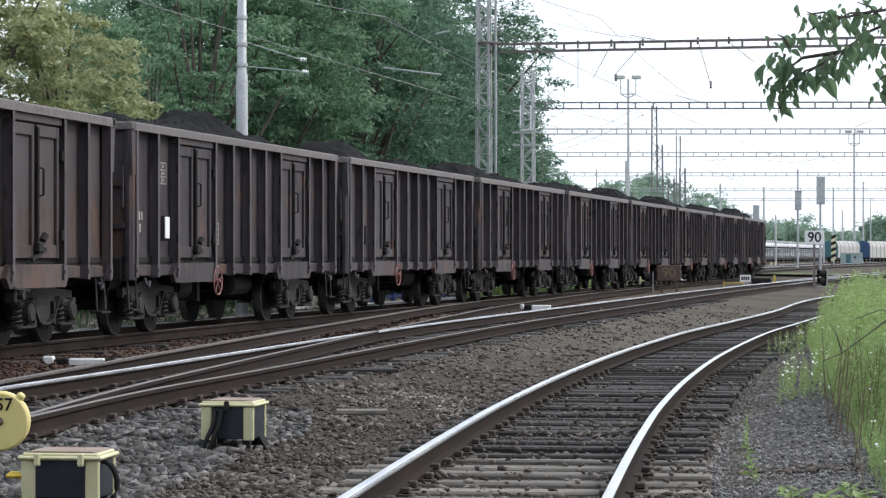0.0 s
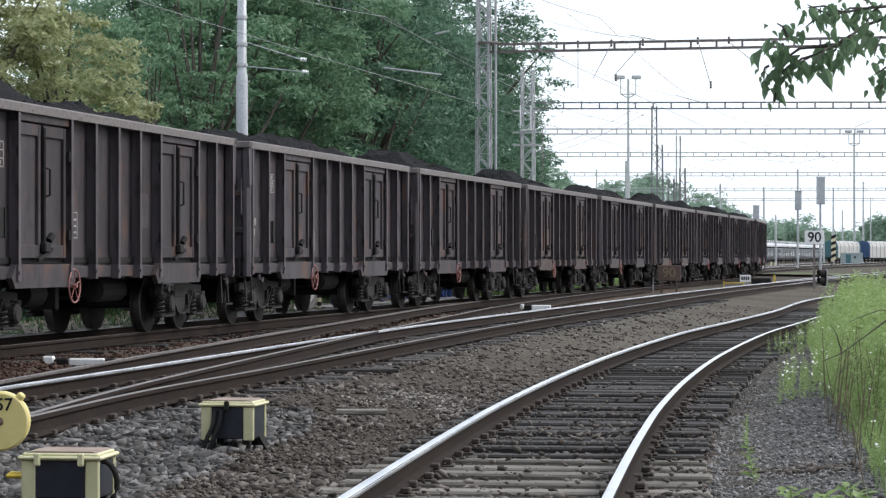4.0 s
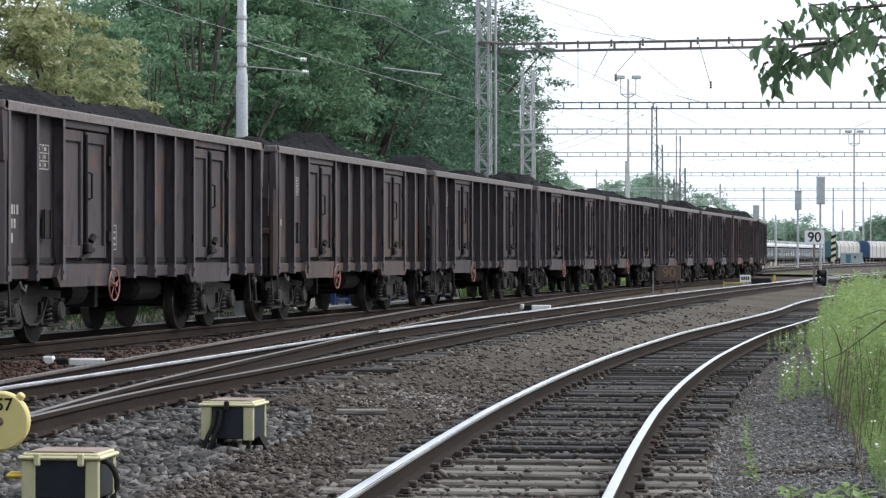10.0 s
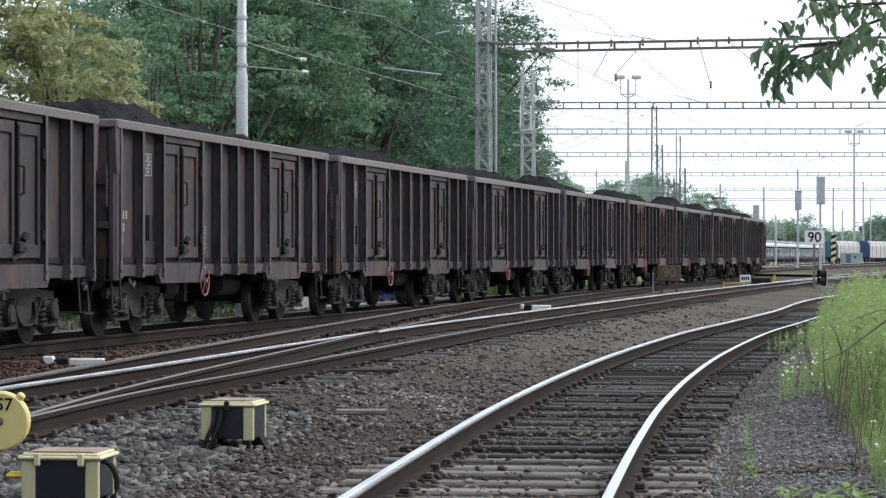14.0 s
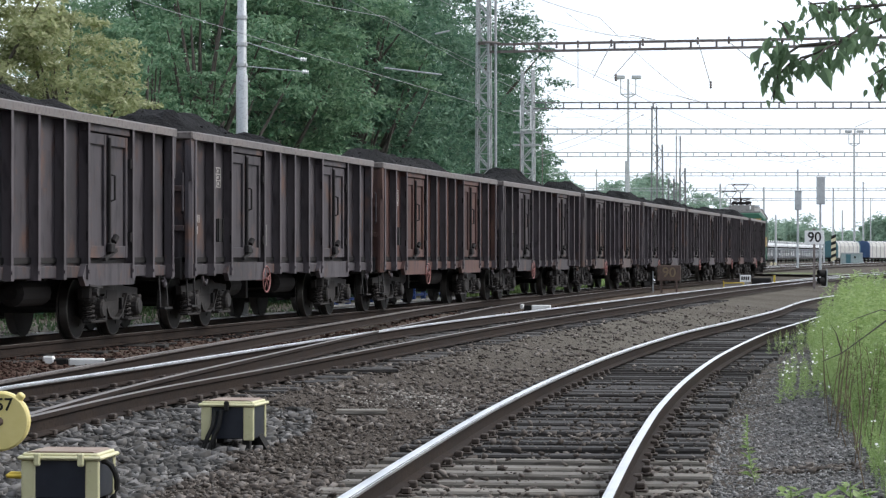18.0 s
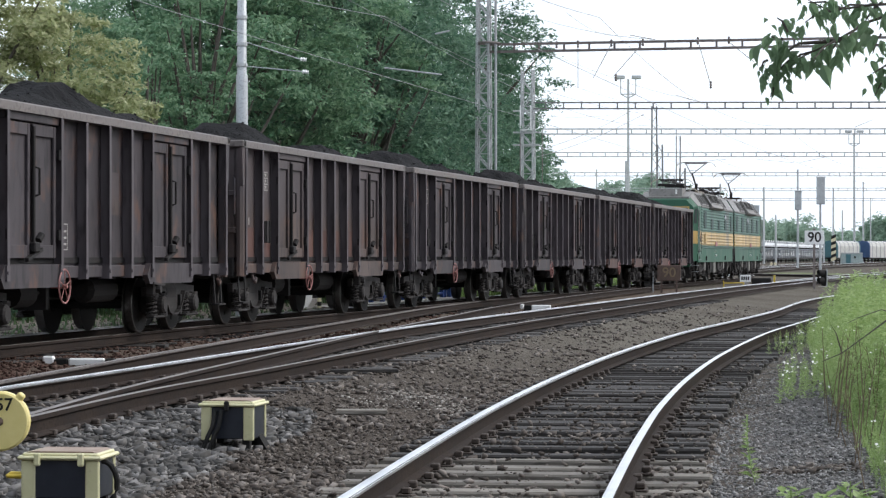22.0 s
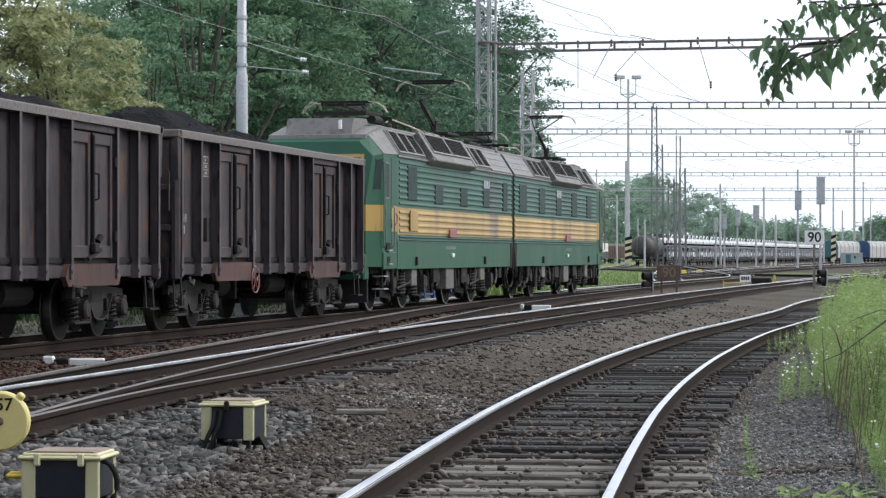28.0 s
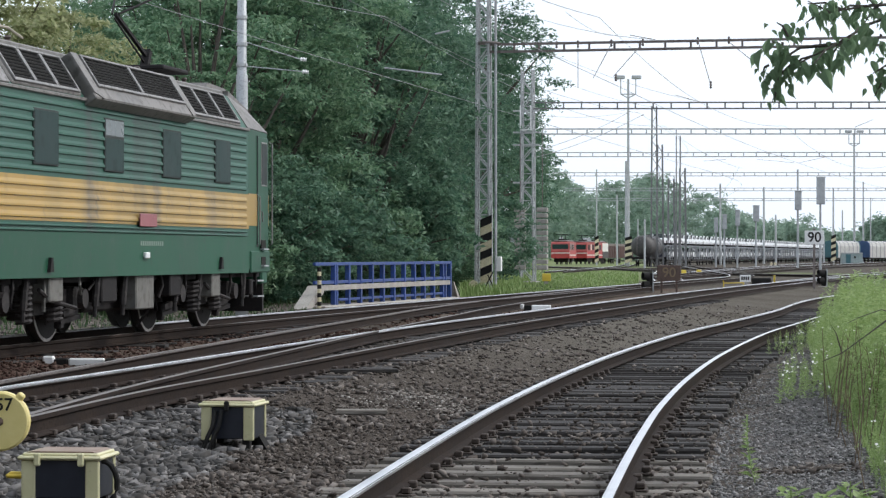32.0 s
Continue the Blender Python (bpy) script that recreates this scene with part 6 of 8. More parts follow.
def stone_field(name, places, label, material, seed):
    """Angular stones as one mesh."""
    r = np.random.RandomState(seed)
    base = np.array([(a, b, c) for a in (-1, 1) for b in (-1, 1) for c in (-1, 1)], float) * 0.72
    tri = np.array([(0, 1, 3), (0, 3, 2), (4, 6, 7), (4, 7, 5), (0, 4, 5), (0, 5, 1), (2, 3, 7), (2, 7, 6), (0, 2, 6), (0, 6, 4), (1, 5, 7), (1, 7, 3)])
    P = np.array(places, float)
    n = len(P)
    v = base[None] * r.uniform(0.5, 1.25, (n, 8, 1)) + r.uniform(-0.3, 0.3, (n, 8, 3))
    v *= np.stack([r.uniform(0.9, 1.6, n), r.uniform(0.55, 1.1, n), r.uniform(0.3, 0.85, n)], 1)[:, None]
    tip = r.uniform(-0.5, 0.5, n)
    v = np.stack([v[..., 0] * np.cos(tip)[:, None] - v[..., 2] * np.sin(tip)[:, None], v[..., 1], v[..., 0] * np.sin(tip)[:, None] + v[..., 2] * np.cos(tip)[:, None]], -1)
    a = r.rand(n) * 6.283
    c, s = np.cos(a), np.sin(a)
    x, y = v[..., 0] * c[:, None] - v[..., 1] * s[:, None], v[..., 0] * s[:, None] + v[..., 1] * c[:, None]
    v = np.stack([x, y, v[..., 2]], -1) * P[:, None, 3:4] + P[:, None, :3]
    f = (tri[None] + 8 * np.arange(n)[:, None, None]).reshape(-1, 3)
    me = bpy.data.meshes.new(name)
    me.vertices.add(n * 8)
    me.vertices.foreach_set("co", v.astype(np.float32).ravel())
    me.loops.add(len(f) * 3)
    me.loops.foreach_set("vertex_index", f.astype(np.int32).ravel())
    me.polygons.add(len(f))
    me.polygons.foreach_set("loop_start", np.arange(0, len(f) * 3, 3, dtype=np.int32))
    me.update(calc_edges=True)
    me.materials.append(material)
    return tagged(new(name, me), label, "gravel", kind="stuff")


def stone_mat(name, c1, c2, c3):
    m = leaf_mat(name, c1, c2, c3, 0.0)
    m.node_tree.nodes["Principled BSDF"].inputs["Roughness"].default_value = 0.9
    m.node_tree.nodes["Principled BSDF"].inputs["Specular IOR Level"].default_value = 0.1
    return m


M["stone_brown"] = stone_mat("brown_ballast_stone", (0.062, 0.052, 0.046), (0.094, 0.080, 0.071), (0.24, 0.214, 0.194))
M["stone_grey"] = stone_mat("grey_ballast_stone", (0.06, 0.058, 0.056), (0.092, 0.089, 0.086), (0.25, 0.24, 0.235))
M["stone_fine"] = stone_mat("pale_grey_fine_gravel", (0.105, 0.103, 0.101), (0.155, 0.152, 0.15), (0.36, 0.35, 0.345))
rs_ = np.random.RandomState(77)
MAIN_X, MAIN_Y = [q[0] for q in LINE_MAIN], [q[1] for q in LINE_MAIN]
brown, grey, rusty, pale, fine = [], [], [], [], []
for k in range(92000):
    y = 1 / rs_.uniform(1 / 75, 1 / 12.6)
    x = rs_.uniform(-0.19, 0.19) * y
    g_ = noise.noise((x * 0.5, y * 0.5, 9))
    on = -0.17 if rs_.rand() < (0.07 if y < 20.5 else 0.2) and abs(x - front_right(y, 0) + RAIL_X) < 1.5 else 0.0
    if on and 0.06 > abs(abs(x - front_right(y, 0) + RAIL_X) - RAIL_X):
        continue
    right = x - front_right(y, 0)
    if abs(x) < 14 and y > 20 and -0.9 < x - float(np.interp(y, MAIN_Y, MAIN_X)) + 5.2 < 4.0:
        rusty.append((x, y, ground_z(x, y) + 0.01, rs_.uniform(0.012, 0.03) * (1 + 0.012 * y)))
        continue
    patch = (-3.6 < x < -1.2 and 15 < y < 24.5 and right < -3) or right > 0.55
    size = (0.005 + 0.026 * rs_.rand() ** 3) * (1 + 0.006 * y)
    if patch and g_ > -0.3:
        (fine if right > 0.5 else grey).append((x, y, ground_z(x, y) + size * 0.4, size * (0.6 if right > 0.5 else 1.6)))
    else:
        brown.append((x, y, max(ground_z(x, y), FRONT_Z - 0.176 if on else -9) + size * 0.4, size * (1.35 if g_ > -0.1 else 0.9) * (0.75 if on else 1.0)))
for k in range(420):
    x, y = at_px(rs_.normal(735, 55), rs_.normal(27.4, 0.9))
    pale.append((x, y, ground_z(x, y) + 0.006, rs_.uniform(0.008, 0.022)))
for k in range(130):
    x, y = at_px(rs_.normal(800, 14), rs_.normal(26.6, 0.35))
    pale.append((x, y, ground_z(x, y) + 0.008, rs_.uniform(0.008, 0.02)))
for k in range(15000):
    y = 1 / rs_.uniform(1 / 42, 1 / 13)
    gap = rs_.uniform(0.5, 2.6)
    x = front_right(y, gap)
    size = (0.006 + 0.012 * rs_.rand() ** 2) * (1 + 0.008 * y)
    fine.append((x, y, ground_z(x, y) + size * 0.3, size))
M["stone_rust"] = stone_mat("rust_red_ballast_stone", (0.052, 0.030, 0.024), (0.075, 0.043, 0.034), (0.11, 0.078, 0.065))
M["stone_pale"] = stone_mat("pale_sandy_pebble", (0.17, 0.155, 0.14), (0.24, 0.22, 0.2), (0.42, 0.4, 0.37))
stone_field("rusty_ballast", rusty, "rust-red ballast stones along the running tracks", M["stone_rust"], 8)
stone_field("pale_pebbles", pale, "scattered pale sandy pebbles on the earth", M["stone_pale"], 9)
stone_field("ballast_stones", brown, "brown weathered ballast stones between the tracks", M["stone_brown"], 5)
stone_field("fine_gravel", fine, "fine pale grey gravel beside the siding", M["stone_fine"], 10)
stone_field("grey_gravel", grey, "grey broken gravel in patches on the ground", M["stone_grey"], 6)


# ---- masts, portals and wires ----
GZ = -0.3


def stripes(parent, x0, x1, y, z0, z1, n, pale="cream"):
    """Slanted black and pale warning stripes on a plate."""
    h = (z1 - z0) / n
    for k in range(n):
        z = z0 + k * h
        part("warning_stripe", Geo().prism([(x0, z), (x1, z + h * 0.6), (x1, z + h * 1.6), (x0, z + h)], "y", y, y + 0.01), M["black"] if k % 2 else M["stripe"], parent,
             "black stripe" if k % 2 else "pale yellow stripe")


M["stripe"] = mat("pale_warning_yellow", (0.58, 0.52, 0.33), (0.66, 0.60, 0.42), (0.35, 0.3, 0.2), scale=4, fine=20, rough=0.6)


def lattice_mast(name, label, x, y, turn, w, h, step, material, top=True):
    t = thing(name, label, "mast", "overhead line masts", at=pose(x, y, GZ, 0, 0, turn))
    part("footing", Geo().box(-w * 0.8, w * 0.8, -w * 0.8, w * 0.8, -0.3, 0.12, 0.03), M["concrete"], t, "concrete footing")
    for a in (-1, 1):
        for b in (-1, 1):
            part("leg", Geo().bar((a * w / 2, b * w / 2, 0), (a * w / 2 * 0.8, b * w / 2 * 0.8, h), 0.085), material, t)
    n = int(h / step)
    for k in range(n):
        z0, z1 = k * step + 0.1, (k + 1) * step + 0.1
        f0, f1 = 1 - 0.2 * z0 / h, 1 - 0.2 * z1 / h
        s = 1 if k % 2 else -1
        for b in (-1, 1):
            part("brace", Geo().bar((-s * w / 2 * f0, b * w / 2 * f0, z0), (s * w / 2 * f1, b * w / 2 * f1, z1), 0.05), material, t)
        part("tie", Geo().bar((-w / 2 * f1, -w / 2 * f1, z1), (w / 2 * f1, -w / 2 * f1, z1), 0.045).bar((w / 2 * f0, -s * w / 2 * f0, z0), (w / 2 * f1, s * w / 2 * f1, z1), 0.05).bar((-w / 2 * f0, s * w / 2 * f0, z0), (-w / 2 * f1, -s * w / 2 * f1, z1), 0.05), material, t)
    return t


def portal(x0, y0, turn, left, right, z, depth, pitch, masts, label, tall=None, paint="mast_dark", thick=0.05):
    """A beam portal: two chords with rungs, from left to right along its own axis, on masts."""
    t = thing("catenary_portal", label, "portal", "overhead line portals", at=pose(x0, y0, 0, 0, 0, turn))
    for dz in (0, depth):
        part("chord", Geo().box(left, right, -0.05, 0.05, z + dz - thick, z + dz + thick), M[paint], t)
    n = int((right - left) / pitch)
    for k in range(n + 1):
        part("rung", Geo().box(left + k * pitch - 0.04, left + k * pitch + 0.04, -0.05, 0.05, z + thick, z + depth - thick), M[paint], t)
    for m in masts:
        top = tall or z + depth + 0.3
        part("mast", Geo().box(m - 0.16, m + 0.16, -0.16, 0.16, GZ - 0.1, top, 0.02), M["mast_grey"], t, "grey steel mast")
    return t


TURN = -12.3
# the first portal, on a lattice mast beside the railing
mx, my = at_px(856, 103)
mast = lattice_mast("lattice_mast", "tall pale grey lattice mast with striped foot", mx, my, TURN, 0.56, 13.5, 0.62, M["mast_grey"])
stripes(mast, -0.05, 0.42, -0.44, 0.35, 3.0, 8)
post = part("down_pipe", Geo().tube([(0.52, -0.1, 0), (0.52, -0.1, 13.5)], 0.055, 8), M["galv"], mast, "pale metal pipe")
part("meter_box", Geo().box(0.55, 0.75, -0.12, 0.12, 0.9, 1.5, 0.02), M["white"], mast, "small white box")
part("clamp", Geo().ring((0.2, 0, 10.2), (0, 0, 1), 0.45, 0.05, 12, 5), M["mast_dark"], mast)
portal(*at_px(866, 103), TURN, 0.0, 34, 9.55, 0.3, 1.03, [32], "dark ladder beam portal over the tracks")
mx, my = at_px(934, 141)
mast = lattice_mast("lattice_mast", "grey lattice mast with stacked tension weights", mx, my, TURN, 0.75, 11.9, 0.75, M["mast_grey"])
for z in (9.6, 8.4, 7.7, 5.6):
    part("cross_arm", Geo().box(-0.75, 0.75, -0.5, -0.42, z - 0.05, z + 0.05), M["mast_grey"], mast)
part("pulley_frame", Geo().box(-0.35, -0.29, -0.56, -0.5, 8.5, 9.9).box(0.24, 0.3, -0.56, -0.5, 8.5, 9.9).box(-0.35, 0.3, -0.56, -0.5, 8.5, 8.56), M["white"], mast, "white pulley frame")
for sx in (-0.3, 0.95):
    for k in range(11):
        part("tension_weight", Geo().box(sx - 0.3, sx + 0.3, -0.9, -0.5, 0.75 + k * 0.32, 0.75 + k * 0.32 + 0.25, 0.03), M["concrete"], mast, "grey concrete weight")
    part("weight_rod", Geo().tube([(sx, -0.7, 0.6), (sx, -0.7, 8.3)], 0.025, 6), M["mast_dark"], mast)
part("sign_plate", Geo().box(-1.6, -0.6, -0.75, -0.72, 2.3, 3.0), M["galv"], mast, "plain grey plate")
part("sign_arm", Geo().box(-1.1, -0.4, -0.72, -0.66, 2.6, 2.7), M["mast_dark"], mast)
for yb, d, pitch, px0 in ((186, 141, 1.0, 934), (232, 170, 1.0, 960), (273, 211, 1.05, 960), (308, 262, 1.1, 960), (335, 322, 1.2, 1000), (353, 385, 1.4, 1040)):
    x, y = at_px(px0, d)
    z = 1.25 + (452 - yb) / 4470 * d
    L = (1660 - px0) / 4470 * d
    # past 150 m a paler paint: glare of the sky put into the colour
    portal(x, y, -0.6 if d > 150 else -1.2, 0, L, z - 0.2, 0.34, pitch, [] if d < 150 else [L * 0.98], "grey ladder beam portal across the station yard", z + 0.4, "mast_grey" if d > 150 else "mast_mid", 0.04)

# tube mast on the left, behind the train
mx, my = at_px(428, 61)
t = thing("tube_mast", "pale blue-grey tubular steel mast", "mast", "overhead line masts", at=pose(mx, my, GZ))
part("tube", Geo().tube([(0, 0, -0.2), (0, 0, 5.9), (0, 0, 5.95), (0, 0, 10)], [0.16, 0.14, 0.115, 0.105], 16), M["galv"], t, smooth=True)
for z in (6.15, 6.65, 7.3):
    part("collar", Geo().tube([(0, 0, z - 0.04), (0, 0, z + 0.04)], 0.135, 14), M["mast_grey"], t)
for z, e in ((6.12, (1.45, 0.1, -0.12)), (6.7, (1.4, 0.1, -0.4))):
    part("registration_arm", Geo().tube([(0.1, 0, z), (e[0], e[1], z + e[2])], 0.014, 6), M["galv"], t, "pale registration arm")
    part("insulator", Geo().tube([(e[0] + q * 0.03, e[1], z + e[2] - q * 0.003) for q in range(6)], [0.03, 0.055, 0.03, 0.055, 0.03, 0.05], 8), M["white"], t, "white insulator")
for px, py, px2, py2, d in ((680, 120, 782, 132, 92), (770, 60, 796, 54, 92)):
    a, b = [(*at_px(p, d), 1.25 + (452 - q) / 4470 * d) for p, q in ((px, py), (px2, py2))]
    tagged(new("registration_arm", Geo().tube([a, b], 0.035, 6).mesh("registration_arm", M["galv"])), "pale registration arm holding the contact wire", "wire fitting")


def wire(pts, r=0.011, label="thin overhead line wire"):
    ob = new("overhead_wire", Geo().tube(pts, r * 0.75, 4, False).raw("overhead_wire", M["wire"]))
    return tagged(ob, label, "wire", "overhead wires")


def over(line, z, sag, span, a, b, r):
    pts = []
    for x, y in line:
        if a < y < b:
            ph = ((y - a) % span) / span
            pts.append((x, y, z - sag * 4 * ph * (1 - ph)))
    wire(pts, r)


for line in (LINE_TRAIN, LINE_MAIN[::2]):
    over(line, 5.62, 0.0, 55, 10, 300, 0.010)
    over(line, 7.1, 0.75, 52, 10, 300, 0.010)
over(offset(LINE_TRAIN, -3.4), 8.6, 0.6, 60, 10, 200, 0.012)


def px_point(px, py, d):
    return (*at_px(px, d), 1.25 + (452 - py) / 4470 * d)


# slack and feeder wires seen against the sky
for a, b, r in (((885, 10, 103), (1160, 70, 103), 0.012), ((960, 88, 110), (1240, 180, 141), 0.012), ((935, 270, 141), (1110, 200, 150), 0.02), ((935, 282, 141), (1140, 202, 150), 0.02),
                ((940, 202, 141), (1115, 198, 160), 0.012), ((1000, 20, 60), (1100, 60, 103), 0.008), ((960, 130, 141), (1160, 190, 170), 0.012),
                ((1340, 268, 211), (1460, 275, 250), 0.016), ((1055, 340, 260), (1200, 345, 320), 0.016),
                ((990, 340, 260), (1110, 420, 330), 0.018)):
    pa, pb = Vector(px_point(*a)), Vector(px_point(*b))
    wire([pa.lerp(pb, k / 8) - Vector((0, 0, 0.25 * 4 * (k / 8) * (1 - k / 8))) for k in range(9)], r)
# droppers and arms under the portals
for x0, y0, x1, y1, d in ((1023, 80, 1023, 155, 102), (1082, 78, 1050, 138, 102), (1138, 76, 1086, 135, 102), (1236, 74, 1258, 150, 101), (1290, 74, 1335, 110, 101), (1115, 62, 1160, 70, 103), (1195, 168, 1238, 180, 141), (1513, 225, 1545, 212, 170),
                          (1245, 285, 1285, 282, 240), (1415, 288, 1460, 278, 240), (1340, 282, 1405, 288, 240)):
    tagged(new("wire_dropper", Geo().tube([px_point(x0, y0, d), px_point(x1, y1, d)], 0.015, 5).mesh("wire_dropper", M["mast_dark"])), "dark wire hanger below the portal beam", "wire fitting", "wire hangers")
for px, py, d in ((985, 79, 102.5), (1023, 78, 102), (1082, 76, 102), (1138, 75, 102), (1235, 72, 101), (1290, 71, 101), (1258, 150, 101), (1090, 137, 102)):
    tagged(new("insulator", Geo().tube([Vector(px_point(px, py, d)) + Vector((0, 0, 0.05 * q - 0.15)) for q in range(7)], [0.025, 0.055, 0.03, 0.06, 0.03, 0.055, 0.025], 8).mesh("insulator", M["mast_dark"])), "dark insulator on the portal beam", "insulator", "portal insulators")


# ---- poles, towers and signals of the yard ----
def pole(px, ytop, d, r, kind="pole", label="thin grey pole in the station yard", striped=False, head=None, lamps=False, lattice=False, tint="mast_grey"):
    x, y = at_px(px, d)
    h = 1.25 + (452 - ytop) / 4470 * d - GZ
    t = thing(kind, label, "pole" if kind == "pole" else kind.replace("_", " "), "yard poles", at=pose(x, y, GZ))
    if lattice:
        for a in (-1, 1):
            for b in (-1, 1):
                part("leg", Geo().bar((a * r, b * r, 0), (a * r * 0.7, b * r * 0.7, h), r * 0.36), M[tint], t)
        n = int(h / (r * 2.6))
        for k in range(n):
            s, z0, z1 = (1 if k % 2 else -1), h * k / n, h * (k + 1) / n
            part("brace", Geo().bar((-s * r * 0.9, -r * 0.9, z0), (s * r * 0.9, -r * 0.9, z1), r * 0.18), M[tint], t)
    else:
        part("shaft", Geo().tube([(0, 0, -0.2), (0, 0, h)], [r, r * 0.75], 10), M[tint], t)
    if striped:
        stripes(t, -r * 2.3, r * 2.3, -r * 1.25, 0.4, 0.4 + 45 / 4470 * d, 8)
    if head:
        w, z0, z1 = head
        za, zb = 1.25 + (452 - z1) / 4470 * d - GZ, 1.25 + (452 - z0) / 4470 * d - GZ
        part("signal_head", Geo().box(-w / 2 / 4470 * d, w / 2 / 4470 * d, -0.45, -0.15, za, zb, 0.06), M["galv"], t, "grey metal signal head seen from behind")
        part("head_hood", Geo().box(-w / 2 / 4470 * d * 1.1, w / 2 / 4470 * d * 1.1, -0.5, -0.1, zb - 0.05, zb + 0.06, 0.02), M["mast_grey"], t)
    if lamps:
        part("lamp_frame", Geo().bar((-1.1, 0, h - 2.2), (-1.1, 0, h), 0.14).bar((1.1, 0, h - 2.2), (1.1, 0, h), 0.14).bar((-1.1, 0, h - 2.2), (1.1, 0, h - 2.2), 0.16).bar((-1.1, 0, h - 2.2), (0, 0, h - 2.8), 0.14).bar((1.1, 0, h - 2.2), (0, 0, h - 2.8), 0.14), M["mast_grey"], t)
        for a in (-1, 1):
            part("floodlight", Geo().box(a * 1.2 - 0.7, a * 1.2 + 0.7, -0.4, 0.4, h, h + 0.55, 0.1), M["mast_grey"], t, "grey floodlight")
    return t


pole(1112, 140, 370, 0.22, "light_tower", "tall grey floodlight tower with striped foot", True, lamps=True)
pole(1512, 235, 520, 0.26, "light_tower", "tall grey floodlight tower in the yard", lamps=True)
pole(1108, 285, 372, 0.2, "light_tower", "broad grey tubular mast", tint="galv")
pole(1158, 188, 330, 0.42, "yard_mast", "grey steel lattice mast in the yard", lattice=True, tint="mast_mid")
pole(1168, 256, 332, 0.45, "yard_mast", "grey steel lattice mast in the yard", lattice=True, tint="mast_mid")
pole(1197, 240, 335, 0.1, "yard_mast", "grey steel post mast in the yard", tint="mast_mid")
pole(1204, 240, 336, 0.12, "yard_mast", "grey steel post mast in the yard", tint="mast_mid")
pole(1208, 298, 320, 0.45, "yard_mast", "dark lattice mast in the yard", lattice=True, tint="mast_mid")
pole(1188, 316, 345, 0.5, "yard_mast", "grey steel lattice mast in the yard", lattice=True, tint="mast_mid")
pole(1056, 300, 390, 0.13, "light_tower", "grey pole with striped foot beside the locomotives", True)
pole(1092, 345, 400, 0.16, "light_tower", "thin grey pole in the yard")
pole(1352, 331, 460, 0.22)
pole(1373, 380, 470, 0.2)
pole(1275, 325, 400, 0.2)
pole(1475, 332, 480, 0.2, striped=True)
pole(1528, 322, 520, 0.2)
pole(1541, 350, 600, 0.16)
pole(1491, 372, 560, 0.2)
pole(1458, 418, 480, 0.2)
pole(1129, 388, 420, 0.14)
pole(1141, 388, 300, 0.14)
for px, yt, d, w, z0, z1 in ((1267, 388, 330, 7, 386, 412), (1282, 380, 330, 8, 380, 406), (1305, 373, 330, 8, 372, 400), (1338, 365, 340, 11, 364, 392), (1412, 300, 260, 12, 338, 372), (1452, 316, 250, 15, 314, 362)):
    pole(px, yt, d, 0.13, "signal_post", "slim grey signal post with a boxy head seen from behind", head=(w, z0, z1), tint="galv")


# ---- signs and small signals ----
def words(text, size, material, parent, at, name="lettering"):
    cu = bpy.data.curves.new(name, "FONT")
    cu.body, cu.size, cu.align_x, cu.align_y, cu.extrude, cu.offset = text, size, "CENTER", "CENTER", 0.002, size * 0.012
    cu.materials.append(material)
    ob = new(name, cu)
    ob.parent, ob.matrix_basis = parent, at
    return ob


x, y = at_px(1441, 112)
t = thing("speed_sign", "white speed board with black 90 on a dark post", "sign", at=pose(x, y, GZ))
part("post", Geo().box(-0.05, 0.05, -0.05, 0.05, -0.1, 2.75), M["mast_dark"], t, "dark steel post")
board = part("board", Geo().box(-0.43, 0.43, -0.08, -0.055, 2.05, 2.65, 0.01), M["white"], t, "white enamel board")
words("90", 0.62, M["black"], t, pose(0, -0.085, 2.34, 90))
x, y = at_px(1184, 100)
M["dull_letter"] = mat("dull_ochre_letter", (0.17, 0.12, 0.075), (0.2, 0.15, 0.09), scale=6, rough=0.8, bump=0)
t = thing("speed_sign", "rust-brown board with faded 90 between the tracks", "sign", at=pose(x, y, GZ))
part("board", Geo().box(-0.47, 0.47, -0.03, 0.03, 0.54, 1.16, 0.02), M["brown_box"], t, "rusty brown board")
for a in (-0.3, 0.3):
    part("leg", Geo().box(a - 0.04, a + 0.04, -0.03, 0.03, -0.1, 0.56), M["brown_box"], t)
words("90", 0.55, M["dull_letter"], t, pose(0, -0.034, 0.86, 90))
x, y = at_px(1319, 118)
t = thing("marker_board", "small white board with an unreadable line of text", "sign", at=pose(x, y, GZ))
part("board", Geo().box(-0.25, 0.25, -0.02, 0.02, 0.3, 0.64, 0.01), M["white"], t)
for k in range(4):
    part("text_bar", Geo().box(-0.19 + k * 0.1, -0.12 + k * 0.1, -0.024, -0.019, 0.4, 0.56), M["black"], t)
part("stake", Geo().box(-0.03, 0.03, -0.02, 0.02, -0.1, 0.31), M["galv"], t)
x, y = at_px(1305, 119)
tagged(new("barrier_rod", Geo().tube([(x - 0.65, y, -0.06), (x + 0.3, y + 0.05, -0.04)], 0.025, 6).tube([(x - 0.65, y, GZ), (x - 0.65, y, 0.05)], 0.03, 6).tube([(x + 0.3, y + 0.05, GZ), (x + 0.3, y + 0.05, 0.0)], 0.025, 6).mesh("barrier_rod", M["yellow"])), "low yellow steel rod on two stakes", "barrier")
x, y = at_px(1350, 118)
t = thing("switch_machine", "low dark point machine beside the rails", "point machine", at=pose(x, y, GZ, 0, 0, -12))
part("case", Geo().box(-0.5, 0.4, -0.25, 0.25, 0.05, 0.5, 0.05), M["black"], t)
